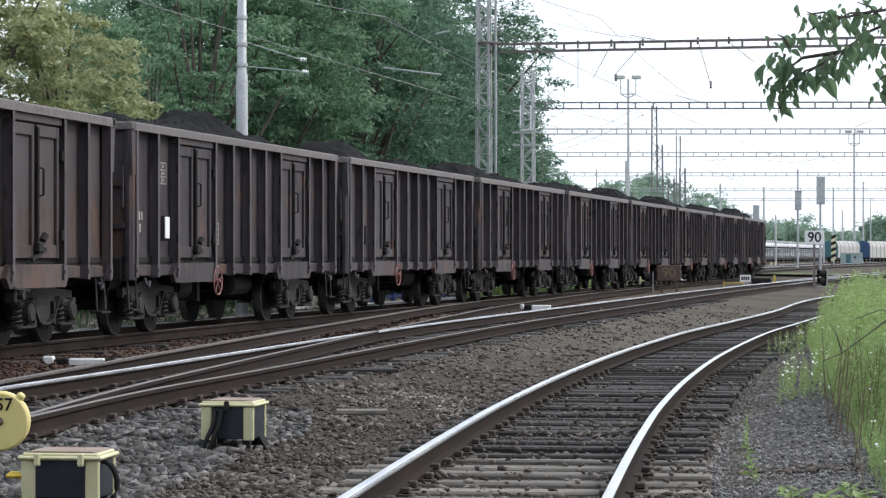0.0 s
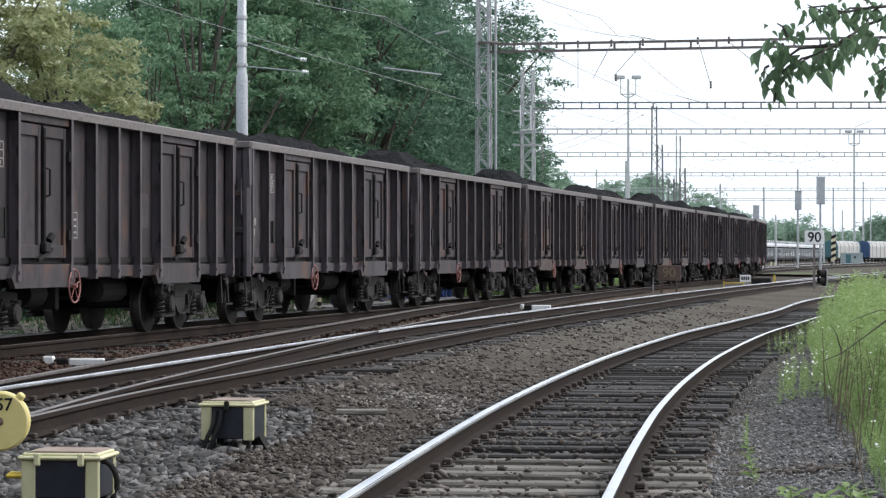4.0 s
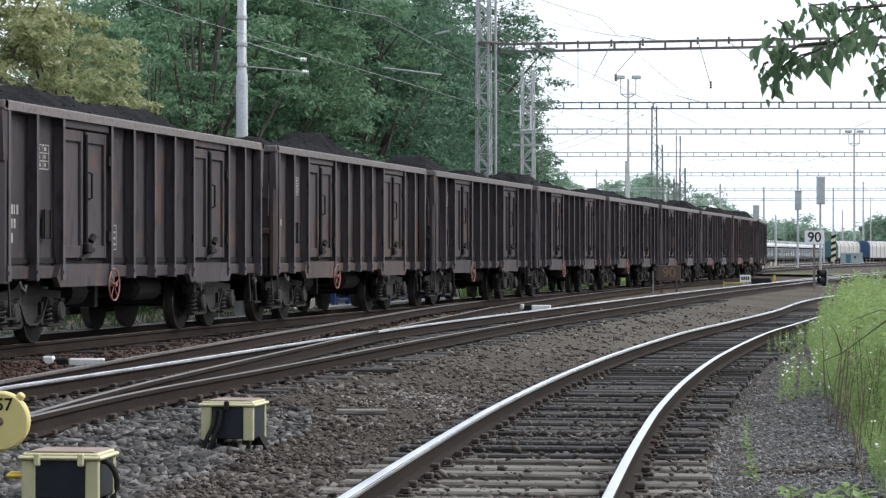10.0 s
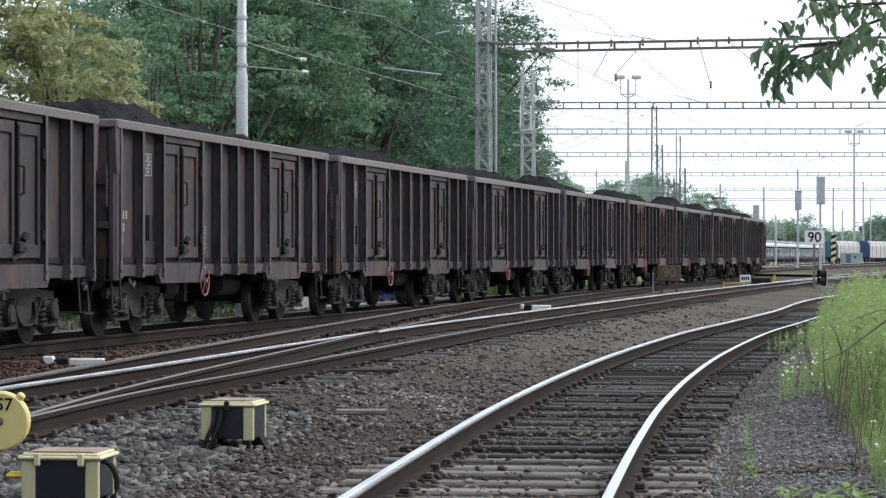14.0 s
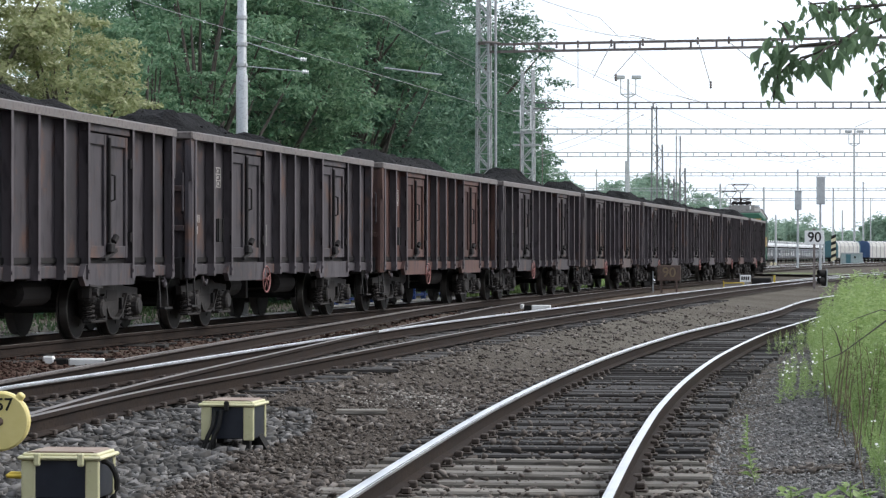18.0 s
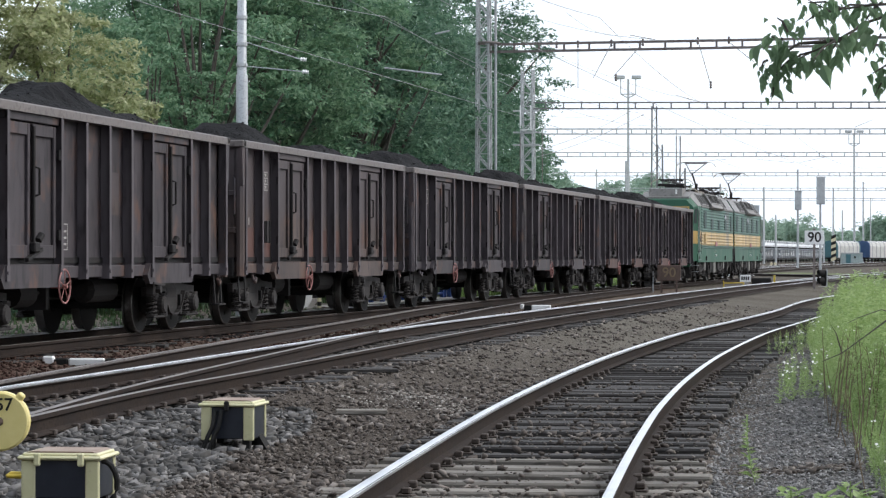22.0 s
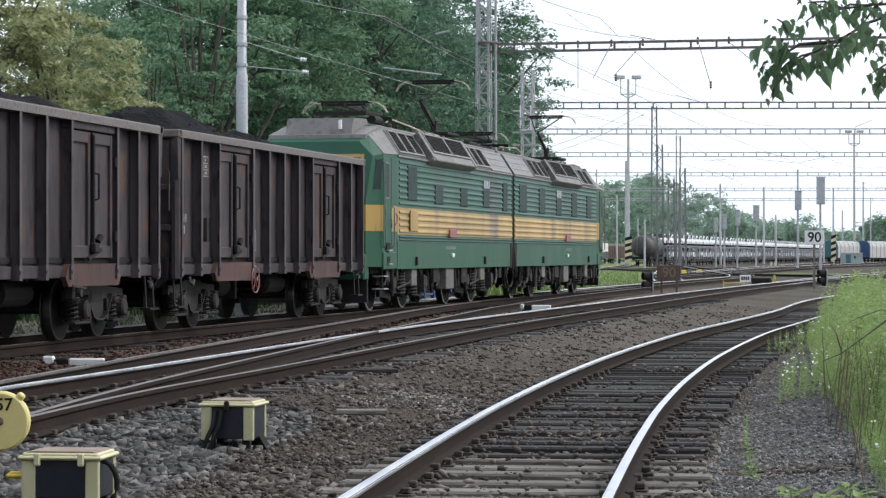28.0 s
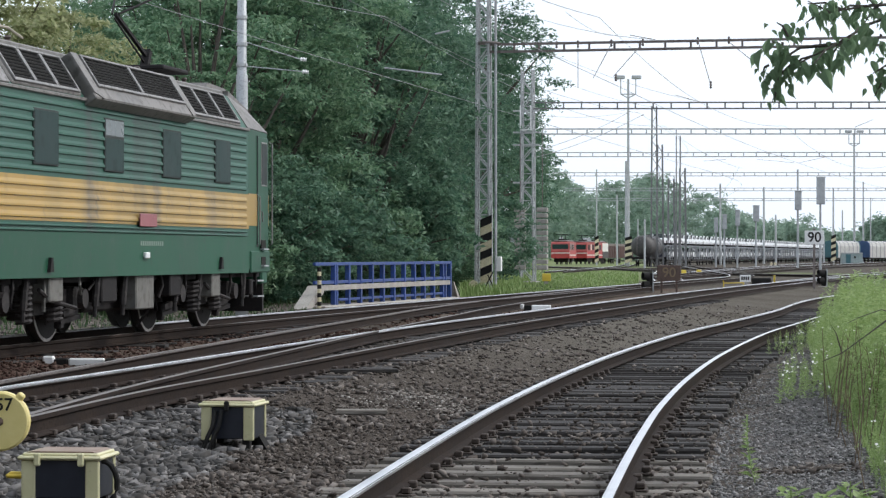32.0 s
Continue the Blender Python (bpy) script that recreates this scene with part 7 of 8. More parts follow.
part("marker_post", Geo().box(0.5, 0.58, -0.05, 0.05, 0, 0.62), M["yellow"], t, "short yellow post")


def dwarf(px, d, label):
    x, y = at_px(px, d)
    t = thing("dwarf_signal", label, "signal", "dwarf signals", at=pose(x, y, GZ))
    part("footing", Geo().box(-0.2, 0.2, -0.15, 0.15, -0.1, 0.12, 0.02), M["concrete"], t, "concrete footing")
    part("lamp_case", Geo().box(-0.08, 0.15, -0.05, 0.15, 0.1, 0.88, 0.05), M["black"], t)
    for z in (0.36, 0.72):
        g, n = Geo(), 16
        for k in range(n + 1):
            a = math.radians(-60 + 300 * k / n)
            for px_, py_, r_ in ((0.0, -0.02, 0.17), (-0.24, -0.1, 0.17), (-0.24, -0.1, 0.15), (0.0, -0.02, 0.15)):
                g.v.append((px_ + 0.3 * r_ * math.cos(a), py_ - 0.95 * r_ * math.cos(a), z + r_ * math.sin(a)))
        g.f = [(4 * k + j, 4 * k + (j + 1) % 4, 4 * k + 4 + (j + 1) % 4, 4 * k + 4 + j) for k in range(n) for j in range(4)]
        part("hood", g, M["black"], t, "round black hood")
        part("lens", Geo().tube([(-0.09, -0.05, z), (-0.11, -0.056, z)], 0.12, 14), M["pane_grey"], t, "pale lens")
    part("white_edge", Geo().box(0.15, 0.19, -0.08, 0.1, 0.1, 0.92), M["galv"], t, "pale edge strip")
    return t


dwarf(1148, 100, "low black dwarf signal with two round hoods")
dwarf(1457, 118, "low black dwarf signal with two round hoods")


def marker(px, py, ln, turn, label, rise=0.0):
    d = 4470 * 1.42 / (py - 452)
    x, y = at_px(px, d)
    t = thing("fouling_marker", label, "track marker", "track markers", at=pose(x, y, -0.22 + rise, 0, 0, turn))
    part("bar", Geo().box(-ln / 2, ln / 2, -0.07, 0.07, -0.06 - rise, 0.05, 0.02), M["white"], t, "white painted concrete bar")
    part("black_band", Geo().box(-ln / 2 - 0.2, -ln / 2 - 0.005, -0.072, 0.072, -0.06 - rise, 0.05, 0.02), M["black"], t)
    if rise < 0.1:
        part("black_band", Geo().box(ln / 2 + 0.005, ln / 2 + 0.14, -0.072, 0.072, -0.06, 0.05, 0.02), M["black"], t)
        part("end_block", Geo().box(ln / 2 + 0.145, ln / 2 + 0.24, -0.07, 0.07, -0.06, 0.05, 0.02), M["concrete"], t)
    part("end_block", Geo().box(-ln / 2 - 0.36, -ln / 2 - 0.205, -0.07, 0.07, -0.06, 0.08, 0.02), M["white"], t)
    return t


marker(958, 548, 0.5, -8, "white and black fouling marker lying between the tracks", 0.12)
marker(154, 634, 0.5, -3, "white and black fouling marker lying between the tracks", 0.0)


# ---- railing of the small bridge ----
x0, y0 = at_px(556, 74.5)
x1, y1 = at_px(797, 91.5)
L = math.hypot(x1 - x0, y1 - y0)
t = thing("bridge_railing", "blue painted steel railing on a concrete bridge edge", "railing", at=pose(x0, y0, GZ, 0, 0, math.degrees(math.atan2(y1 - y0, x1 - x0))))
for z in (1.29, 0.74):
    part("rail_bar", Geo().box(0, L, -0.05, 0.05, z - 0.05, z + 0.05, 0.01), M["blue"], t)
part("lower_bar", Geo().box(2.6, L - 1.3, -0.04, 0.04, 0.16, 0.24, 0.01), M["blue"], t)
part("kick_board", Geo().box(0.1, L - 0.4, -0.09, -0.06, 0.50, 0.66), M["concrete"], t, "weathered grey board")
for k in range(12):
    xx = 2.3 + k * (L - 3.6) / 10 if k < 11 else L - 0.15
    part("post", Geo().box(xx - 0.08, xx + 0.08, -0.07, 0.07, 0.05 if 0 < k < 11 else 0, 1.28, 0.01), M["blue"], t)
part("post", Geo().box(2.0, 2.16, -0.07, 0.07, 0, 1.28, 0.01), M["blue"], t)
part("post", Geo().box(L - 1.0, L - 0.86, -0.07, 0.07, 0, 1.28, 0.01), M["blue"], t)
part("bridge_edge", Geo().box(0, L, -0.35, 0.35, -0.25, 0.05, 0.03), M["concrete"], t, "grey concrete bridge edge")
g = Geo().prism([(-2.1, -0.1), (-0.3, 0.66), (0.0, 0.66), (0.0, 0.45), (-1.5, -0.1)], "y", -0.3, 0.1)
part("wing_wall", g, M["concrete"], t, "sloping concrete wing wall")
g = Geo().prism([(L, 0.6), (L + 0.1, 0.6), (L + 1.2, -0.1), (L + 0.8, -0.1)], "y", -0.12, 0.08)
part("wing_wall", g, M["concrete"], t, "sloping concrete wing wall")
x, y = at_px(565, 73.6)
t = thing("striped_post", "thin black and white striped post beside the railing", "post", at=pose(x, y, GZ))
for k in range(10):
    part("band", Geo().tube([(0, 0, -0.05 + k * 0.125), (0, 0, 0.075 + k * 0.125)], 0.06, 8), M["black"] if k % 2 else M["stripe"], t)
x, y = at_px(838, 98)
t = thing("switch_lever", "switch lever with a round pale weight", "lever", at=pose(x, y, GZ))
part("weight", Geo().tube([(0, -0.06, 0.42), (0, 0.06, 0.42)], 0.17, 18), M["stripe"], t, "round pale weight")
part("rod", Geo().tube([(0, 0, 0.42), (0.75, 0, 0.1), (0.75, 0, 0.0)], 0.03, 6), M["black"], t)
part("stand", Geo().bar((0.3, 0, 0), (0.75, 0, 0.9), 0.05).bar((0.9, 0, 0), (0.55, 0, 0.8), 0.05).box(0.35, 1.0, -0.1, 0.1, -0.1, 0.06), M["black"], t)
x, y = at_px(967, 132)
t = thing("yellow_box", "small yellow cable box in the grass", "box", at=pose(x, y, GZ))
part("case", Geo().box(-0.22, 0.22, -0.15, 0.15, 0.2, 0.6, 0.02), M["yellow"], t)
part("foot", Geo().box(-0.1, 0.1, -0.1, 0.1, -0.1, 0.22), M["concrete"], t)
for px, yb, d in ((1210, 470, 190), (1237, 470, 195), (1185, 468, 170), (1365, 462, 380), (1372, 462, 390)):
    x, y = at_px(px, d)
    tagged(new("yard_box", Geo().box(x - 0.18, x + 0.18, y - 0.15, y + 0.15, GZ - 0.05, 0.15, 0.04).mesh("yard_box", M["yellow"] if px < 1300 else M["stripe"])), "small yellow box standing in the yard", "box", "yard boxes")


# ---- point heating boxes and lever weight in the foreground ----
def track_box(px, d, w, dp, top, bottom, turn, hoses, label):
    x, y = at_px(px, d)
    t = thing("track_box", label, "trackside box", "trackside boxes", at=pose(x, y, 0, 0, 0, turn))
    h = top - 0.055
    part("case", Geo().box(-w / 2 + 0.012, w / 2 - 0.012, -dp / 2 + 0.012, dp / 2 - 0.012, bottom + 0.01, h, 0.008), M["black_box"], t, "blue-black front panel")
    for a in (-1, 1):
        for b in (-1, 1):
            part("corner_panel", Geo().box(a * w / 2, a * (w / 2 - 0.085), b * dp / 2, b * (dp / 2 - 0.03), bottom, h, 0.008), M["cream"], t, "cream corner panel")
            part("leg", Geo().box(a * (w / 2 - 0.04), a * (w / 2 - 0.1), b * (dp / 2 - 0.03), b * (dp / 2 - 0.09), -0.42, bottom + 0.02), M["black"], t)
    lid = part("lid", Geo().box(-w / 2 - 0.02, w / 2 + 0.02, -dp / 2 - 0.02, dp / 2 + 0.02, h, h + 0.026, 0.01).box(-w / 2 + 0.005, w / 2 - 0.005, -dp / 2 + 0.005, dp / 2 - 0.005, h + 0.02, h + 0.042, 0.008), M["cream"], t, "stepped cream lid")
    part("lid_top", Geo().prism([(-w / 2 + 0.02, h + 0.042), (w / 2 - 0.02, h + 0.042), (w / 2 - 0.05, top - 0.004), (-w / 2 + 0.05, top - 0.004)], "y", -dp / 2 + 0.02, dp / 2 - 0.02), M["cream_lid"], lid, "rust-brown stained lid top")
    for a in (-0.28, 0.28) if hoses == "side" else (0.0,):
        part("clasp", Geo().box(a * w - 0.02, a * w + 0.02, -dp / 2 - 0.035, -dp / 2 - 0.01, h - 0.035, h + 0.045, 0.008), M["cream"] if hoses == "side" else M["black"], lid, "lid clasp")
    if hoses == "side":
        part("hose", Geo().tube([(w / 2 - 0.01 + 0.085 * math.cos(a), -0.06 - 0.02 * math.sin(a), h - 0.14 + 0.13 * math.sin(a)) for a in (1.7, 1.3, 0.9, 0.5, 0.1, -0.3, -0.7, -1.1, -1.5, -1.9)], 0.018, 8), M["rubber"], t, "black rubber hose")
        part("handle", Geo().box(-w / 2 - 0.11, -w / 2, -0.16, -0.1, h - 0.115, h - 0.085, 0.012).box(-w / 2 - 0.09, -w / 2 - 0.02, -0.15, -0.11, h - 0.09, h - 0.075, 0.008), M["yellow"], t, "bright yellow handle")
    else:
        for a in (0.0, 0.05):
            part("hose", Geo().tube([(-w / 2 + 0.12 + a, -dp / 2 - 0.01, h - 0.03), (-w / 2 + 0.11 + a, -dp / 2 - 0.05, h - 0.15), (-w / 2 + 0.07 + a, -dp / 2 - 0.07, bottom + 0.02), (-w / 2 + 0.01 + a, -dp / 2 - 0.08, -0.36)], 0.018, 8), M["rubber"], t, "black rubber hose")
        part("bracket", Geo().bar((w / 2 - 0.03, 0.05, -0.2), (w / 2 + 0.09, 0.0, -0.38), 0.07).box(w / 2 - 0.02, w / 2 + 0.1, -0.06, 0.08, -0.42, -0.33), M["black"], t)
    return t


track_box(414, 20.2, 0.43, 0.42, 0.107, -0.215, -10, "front", "cream and black trackside box with front hoses")
track_box(122, 15.2, 0.475, 0.40, 0.088, -0.205, -7, "side", "cream and black trackside box with a side hose")
x, y = at_px(0, 17.2)
t = thing("lever_weight", "round pale yellow switch lever weight numbered 57", "lever weight", at=pose(x, y, 0.122) @ Matrix.Scale(0.86, 4))
part("disc", Geo().tube([(0, -0.06, 0), (0, -0.045, 0), (0, 0.05, 0), (0, 0.06, 0)], [0.222, 0.237, 0.237, 0.222], 40), M["disc_yellow"], t, "pale yellow painted disc")
part("hub", Geo().tube([(0, -0.1, 0), (0, -0.05, 0)], [0.025, 0.04], 12), M["brown_box"], t, "rusty hub bolt")
part("lug", Geo().box(-0.03, 0.03, -0.05, 0.05, 0.22, 0.28, 0.012), M["disc_yellow"], t, at=pose(0, 0, 0, 0, 40, 0))
part("rod", Geo().tube([(0, 0.02, 0), (-0.5, 0.05, -0.1), (-0.8, 0.05, -0.3), (-0.8, 0.05, -0.56)], 0.025, 8), M["black"], t)
words("57", 0.14, M["black"], t, pose(0.042, -0.064, 0.13, 90, 0, 0), "number")
for k, (px, d, ln, tr) in enumerate(((640, 24.6, 0.5, 4), (330, 27.5, 0.7, -20), (640, 31, 0.9, 12))):
    x, y = at_px(px, d)
    tagged(new("loose_plank", Geo().box(-ln / 2, ln / 2, -0.08, 0.08, -0.02, 0.03, 0.01).mesh("loose_plank", M["sleeper_pale"] if k == 0 else M["sleeper"])), "weathered dark plank lying on the ballast", "plank", "loose planks").matrix_basis = pose(x, y, ground_z(x, y) + 0.03, 0, 0, tr)


# ---- trains standing in the yard ----
M["red_loco"] = mat("red_loco_paint", (0.40, 0.04, 0.042), (0.46, 0.06, 0.06), (0.3, 0.045, 0.045), scale=1, fine=6, rough=0.45)
M["white_loco"] = mat("cream_white_loco_paint", (0.62, 0.62, 0.58), (0.7, 0.7, 0.66), scale=1, fine=6, rough=0.5)
M["blue_car"] = mat("blue_coach_paint", (0.03, 0.07, 0.15), (0.05, 0.09, 0.19), scale=1, fine=6, rough=0.5)
M["tank"] = mat("sooty_tank_steel", (0.035, 0.033, 0.033), (0.06, 0.056, 0.055), (0.09, 0.085, 0.08), scale=0.7, fine=5, rough=0.55)
M["rack"] = mat("grey_car_carrier_steel", (0.16, 0.17, 0.19), (0.23, 0.24, 0.26), scale=1, fine=6, rough=0.6)
M["silver"] = mat("white_film_on_cars", (0.74, 0.76, 0.78), (0.84, 0.86, 0.88), scale=1, fine=6, rough=0.35)
M["car_dark"] = mat("dark_car_paint", (0.03, 0.035, 0.05), (0.05, 0.055, 0.075), scale=1, fine=6, rough=0.3)


def face(x0, y0, x1, y1):
    return math.degrees(math.atan2(y1 - y0, x1 - x0))


def wheels(t, xs, r=0.46):
    for x in xs:
        part("wheelset", Geo().tube([(x, -0.8, r), (x, -0.68, r)], r, 14).tube([(x, 0.68, r), (x, 0.8, r)], r, 14).tube([(x, -0.7, r), (x, 0.7, r)], 0.08, 6), M["under"], t)


M["dark_red"] = mat("faded_red_paint_band", (0.30, 0.05, 0.045), (0.36, 0.07, 0.06), scale=1, fine=6, rough=0.45)
M["hood"] = mat("pale_grey_wagon_hood", (0.40, 0.40, 0.38), (0.5, 0.5, 0.48), (0.3, 0.29, 0.27), scale=0.6, fine=5, rough=0.6)
M["hut"] = mat("grey_green_hut_wall", (0.25, 0.32, 0.31), (0.33, 0.4, 0.39), (0.2, 0.22, 0.22), scale=1, fine=6, rough=0.7)
M["teal"] = mat("dark_teal_wagon_end", (0.035, 0.11, 0.13), (0.05, 0.14, 0.16), scale=1, fine=6, rough=0.5)


def small_loco(x, y, turn, label, cream_end):
    t = thing("parked_locomotive", label, "locomotive", "parked locomotives", at=pose(x, y, -0.2, 0, 0, turn))
    part("body", Geo().prism([(-7.6, 1.0), (-7.75, 2.15), (7.75, 2.15), (7.6, 1.0)], "y", -1.45, 1.45), M["red_loco"], t)
    part("upper_body", Geo().prism([(-7.75, 2.15), (-7.35, 3.4), (-6.9, 3.6), (6.9, 3.6), (7.35, 3.4), (7.75, 2.15)], "y", -1.44, 1.44), M["dark_red"], t, "dull dark red window band")
    part("roof", Geo().box(-7.0, 7.0, -1.1, 1.1, 3.6, 3.85, 0.1), M["loco_roof"], t, "grey roof")
    part("stripe", Geo().box(-7.62, 7.62, -1.462, 1.462, 1.42, 1.58), M["white_loco"], t, "pale stripe")
    if cream_end:
        part("cab_end", Geo().box(3.4, 7.5, -1.47, 1.47, 2.1, 3.5, 0.02), M["white_loco"], t, "cream white cab end")
        part("cab_skirt", Geo().box(3.4, 7.7, -1.475, 1.475, 0.95, 2.1, 0.02), M["tank"], t, "dark grey cab skirt")
    for a in (-1, 1):
        part("windscreen", Geo().box(a * 7.3, a * 7.66, -1.25, 1.25, 2.35, 3.2), M["pane_grey"], t, "pale reflecting windscreen")
        part("end_stripe", Geo().box(a * 7.5, a * 7.74, -1.46, 1.46, 1.75, 1.9), M["white_loco"], t)
    for xx in (-6.2, -3.2, -0.8, 1.6):
        part("window", Geo().box(xx - 0.55, xx + 0.55, -1.475, 1.475, 2.35, 3.2), M["cab_glass"], t)
    for xx in (-4.6, 0.4):
        part("pale_bar", Geo().box(xx - 0.3, xx + 0.3, -1.472, 1.472, 2.3, 3.3), M["white_loco"], t, "pale upright panel")
    for c in (-4.5, 4.5):
        part("collector", Geo().bar((c, 0, 4.0), (c - 1.2, 0, 4.5), 0.09).bar((c - 1.2, 0, 4.5), (c, 0, 4.75), 0.07).bar((c, -0.9, 4.75), (c, 0.9, 4.75), 0.1).box(c - 1, c + 1, -0.5, 0.5, 3.85, 4.05), M["under"], t)
    for k in range(5):
        part("roof_insulator", Geo().tube([(-2.4 + k * 1.1, 0.4, 3.8), (-2.4 + k * 1.1, 0.4, 4.4)], [0.16, 0.1], 8), M["galv"], t)
    for c in (-4.3, 4.3):
        part("bogie", Geo().box(c - 1.9, c + 1.9, -1.1, 1.1, 0.4, 1.0), M["under"], t)
    wheels(t, (-5.8, -2.9, 2.9, 5.8), 0.6)
    return t


def on_line(a, heading, s):
    return a[0] + s * math.cos(math.radians(heading)), a[1] + s * math.sin(math.radians(heading))


RED_END = at_px(986, 400)
small_loco(*at_px(998, 404), 83, "red electric locomotive parked in the yard", False)
small_loco(*at_px(1043, 422), 73, "red locomotive with a cream cab parked in the yard", True)
for k, s in enumerate((40.5, 55.5)):
    x, y = on_line(RED_END, 76, s)
    t = thing("parked_wagon", "low brown goods wagon parked in the yard", "wagon", "parked goods wagons", at=pose(x, y, -0.2, 0, 0, 74))
    part("body", Geo().box(-6.5, 6.5, -1.4, 1.4, 1.0, 3.1, 0.05), M["wagon_red"], t)
    part("load", Geo().prism([(-6.2, 3.1), (-5, 3.5), (5, 3.5), (6.2, 3.1)], "y", -1.3, 1.3), M["sleeper_pale"], t, "pale timber load")
    for j in range(8):
        part("rib", Geo().box(-6.2 + j * 1.75, -6.05 + j * 1.75, -1.46, 1.46, 1.0, 3.1), M["wagon_red"], t)
    wheels(t, (-4.8, -3.2, 3.2, 4.8))


def tank_wagon(x, y, turn):
    t = thing("tank_wagon", "dark sooty tank wagon standing in the yard", "wagon", "tank wagons", at=pose(x, y, -0.2, 0, 0, turn))
    part("tank", Geo().tube([(-6.25, 0, 2.6), (-6.2, 0, 2.6), (-6.0, 0, 2.6), (-5.7, 0, 2.6), (5.7, 0, 2.6), (6.0, 0, 2.6), (6.2, 0, 2.6), (6.25, 0, 2.6)], [0.3, 0.8, 1.2, 1.4, 1.4, 1.2, 0.8, 0.3], 24), M["tank"], t, smooth=True)
    part("frame", Geo().box(-6.6, 6.6, -1.2, 1.2, 0.95, 1.25), M["under"], t)
    part("dome", Geo().tube([(0, 0, 3.9), (0, 0, 4.2)], 0.35, 12), M["tank"], t)
    part("catwalk", Geo().box(-3, 3, -0.4, 0.4, 4.02, 4.06), M["mast_grey"], t)
    for a in (-0.5, 0.5):
        part("ladder", Geo().bar((-6.45, a, 1.2), (-6.45, a, 3.6), 0.06).bar((-6.45, a, 3.6), (-5.0, a * 0.6, 4.1), 0.06), M["mast_dark"], t)
    for a in (-1, 1):
        part("buffer", Geo().tube([(-6.6, a * 0.87, 1.05), (-7.1, a * 0.87, 1.05)], [0.1, 0.2], 10), M["under"], t)
    wheels(t, (-5.2, -3.4, 3.4, 5.2))
    return t


def small_car(shade):
    t = thing("transport_car", "new car wrapped in white film on a carrier wagon" if shade == "silver" else "new dark car on a carrier wagon", "car", "cars on the carrier train")
    part("body", Geo().prism([(-2.1, 0.3), (-2.1, 0.75), (-1.2, 0.95), (2.0, 0.92), (2.1, 0.3)], "y", -0.86, 0.86), M[shade], t)
    part("cabin", Geo().prism([(-1.25, 0.93), (-0.45, 1.5), (1.2, 1.5), (1.9, 0.9)], "y", -0.76, 0.76), M[shade], t)
    part("glass", Geo().prism([(-0.8, 1.0), (-0.3, 1.36), (1.0, 1.36), (1.4, 1.0)], "y", -0.772, 0.772), M["cab_glass"], t, "dark windows")
    part("windscreen", Geo().prism([(-1.29, 0.97), (-0.5, 1.53), (-0.44, 1.5), (-1.2, 0.94)], "y", -0.66, 0.66), M["cab_glass"], t, "dark windscreen")
    for x in (-1.3, 1.3):
        part("wheel", Geo().tube([(x, -0.87, 0.32), (x, -0.6, 0.32)], 0.32, 12).tube([(x, 0.6, 0.32), (x, 0.87, 0.32)], 0.32, 12), M["black"], t)
    return t


def carrier(x, y, turn):
    t = thing("car_carrier_wagon", "grey two-deck car carrier wagon full of cars", "wagon", "car carrier train", at=pose(x, y, -0.2, 0, 0, turn))
    part("lower_deck", Geo().box(-13, 13, -1.4, 1.4, 0.6, 0.95), M["under"], t)
    part("upper_deck", Geo().box(-13, 13, -1.4, 1.4, 2.72, 2.86), M["rack"], t)
    for k in range(11):
        for s in (-1, 1):
            part("rack_post", Geo().bar((-12.6 + k * 2.52, s * 1.42, 0.9), (-12.6 + k * 2.52 + (0.7 if k % 2 else -0.7), s * 1.42, 2.8), 0.15), M["galv"], t)
    for s in (-1, 1):
        part("guard_rail", Geo().bar((-13, s * 1.42, 3.3), (13, s * 1.42, 3.3), 0.07), M["galv"], t)
    wheels(t, (-10, -1.2, 1.2, 10), 0.4)
    return t


ca, cb = Vector((*at_px(1161, 340), 0)), Vector((*at_px(1450, 620), 0))
dirn = (cb - ca).normalized()
turn = math.degrees(math.atan2(dirn.y, dirn.x))
c = ca - dirn * 7.6
tank_wagon(c.x, c.y, turn)
proto = {}
n_w = int((cb - ca).length / 27.2) + 1
for k in range(n_w):
    c = ca + dirn * (27.2 * k + 13.5)
    if "w" not in proto:
        proto["w"] = carrier(c.x, c.y, turn)
    else:
        copy_thing(proto["w"], pose(c.x, c.y, -0.2, 0, 0, turn))
    for j in range(6):
        for z, shade in ((2.86 - 0.2, "silver"), (0.95 - 0.2, "silver" if (j * 2 + k) % 5 else "car_dark")):
            p = c + dirn * (-10.8 + 4.32 * j)
            m = pose(p.x, p.y, z, 0, 0, turn)
            if shade not in proto:
                proto[shade] = small_car(shade)
                proto[shade].matrix_basis = m
            else:
                copy_thing(proto[shade], m)


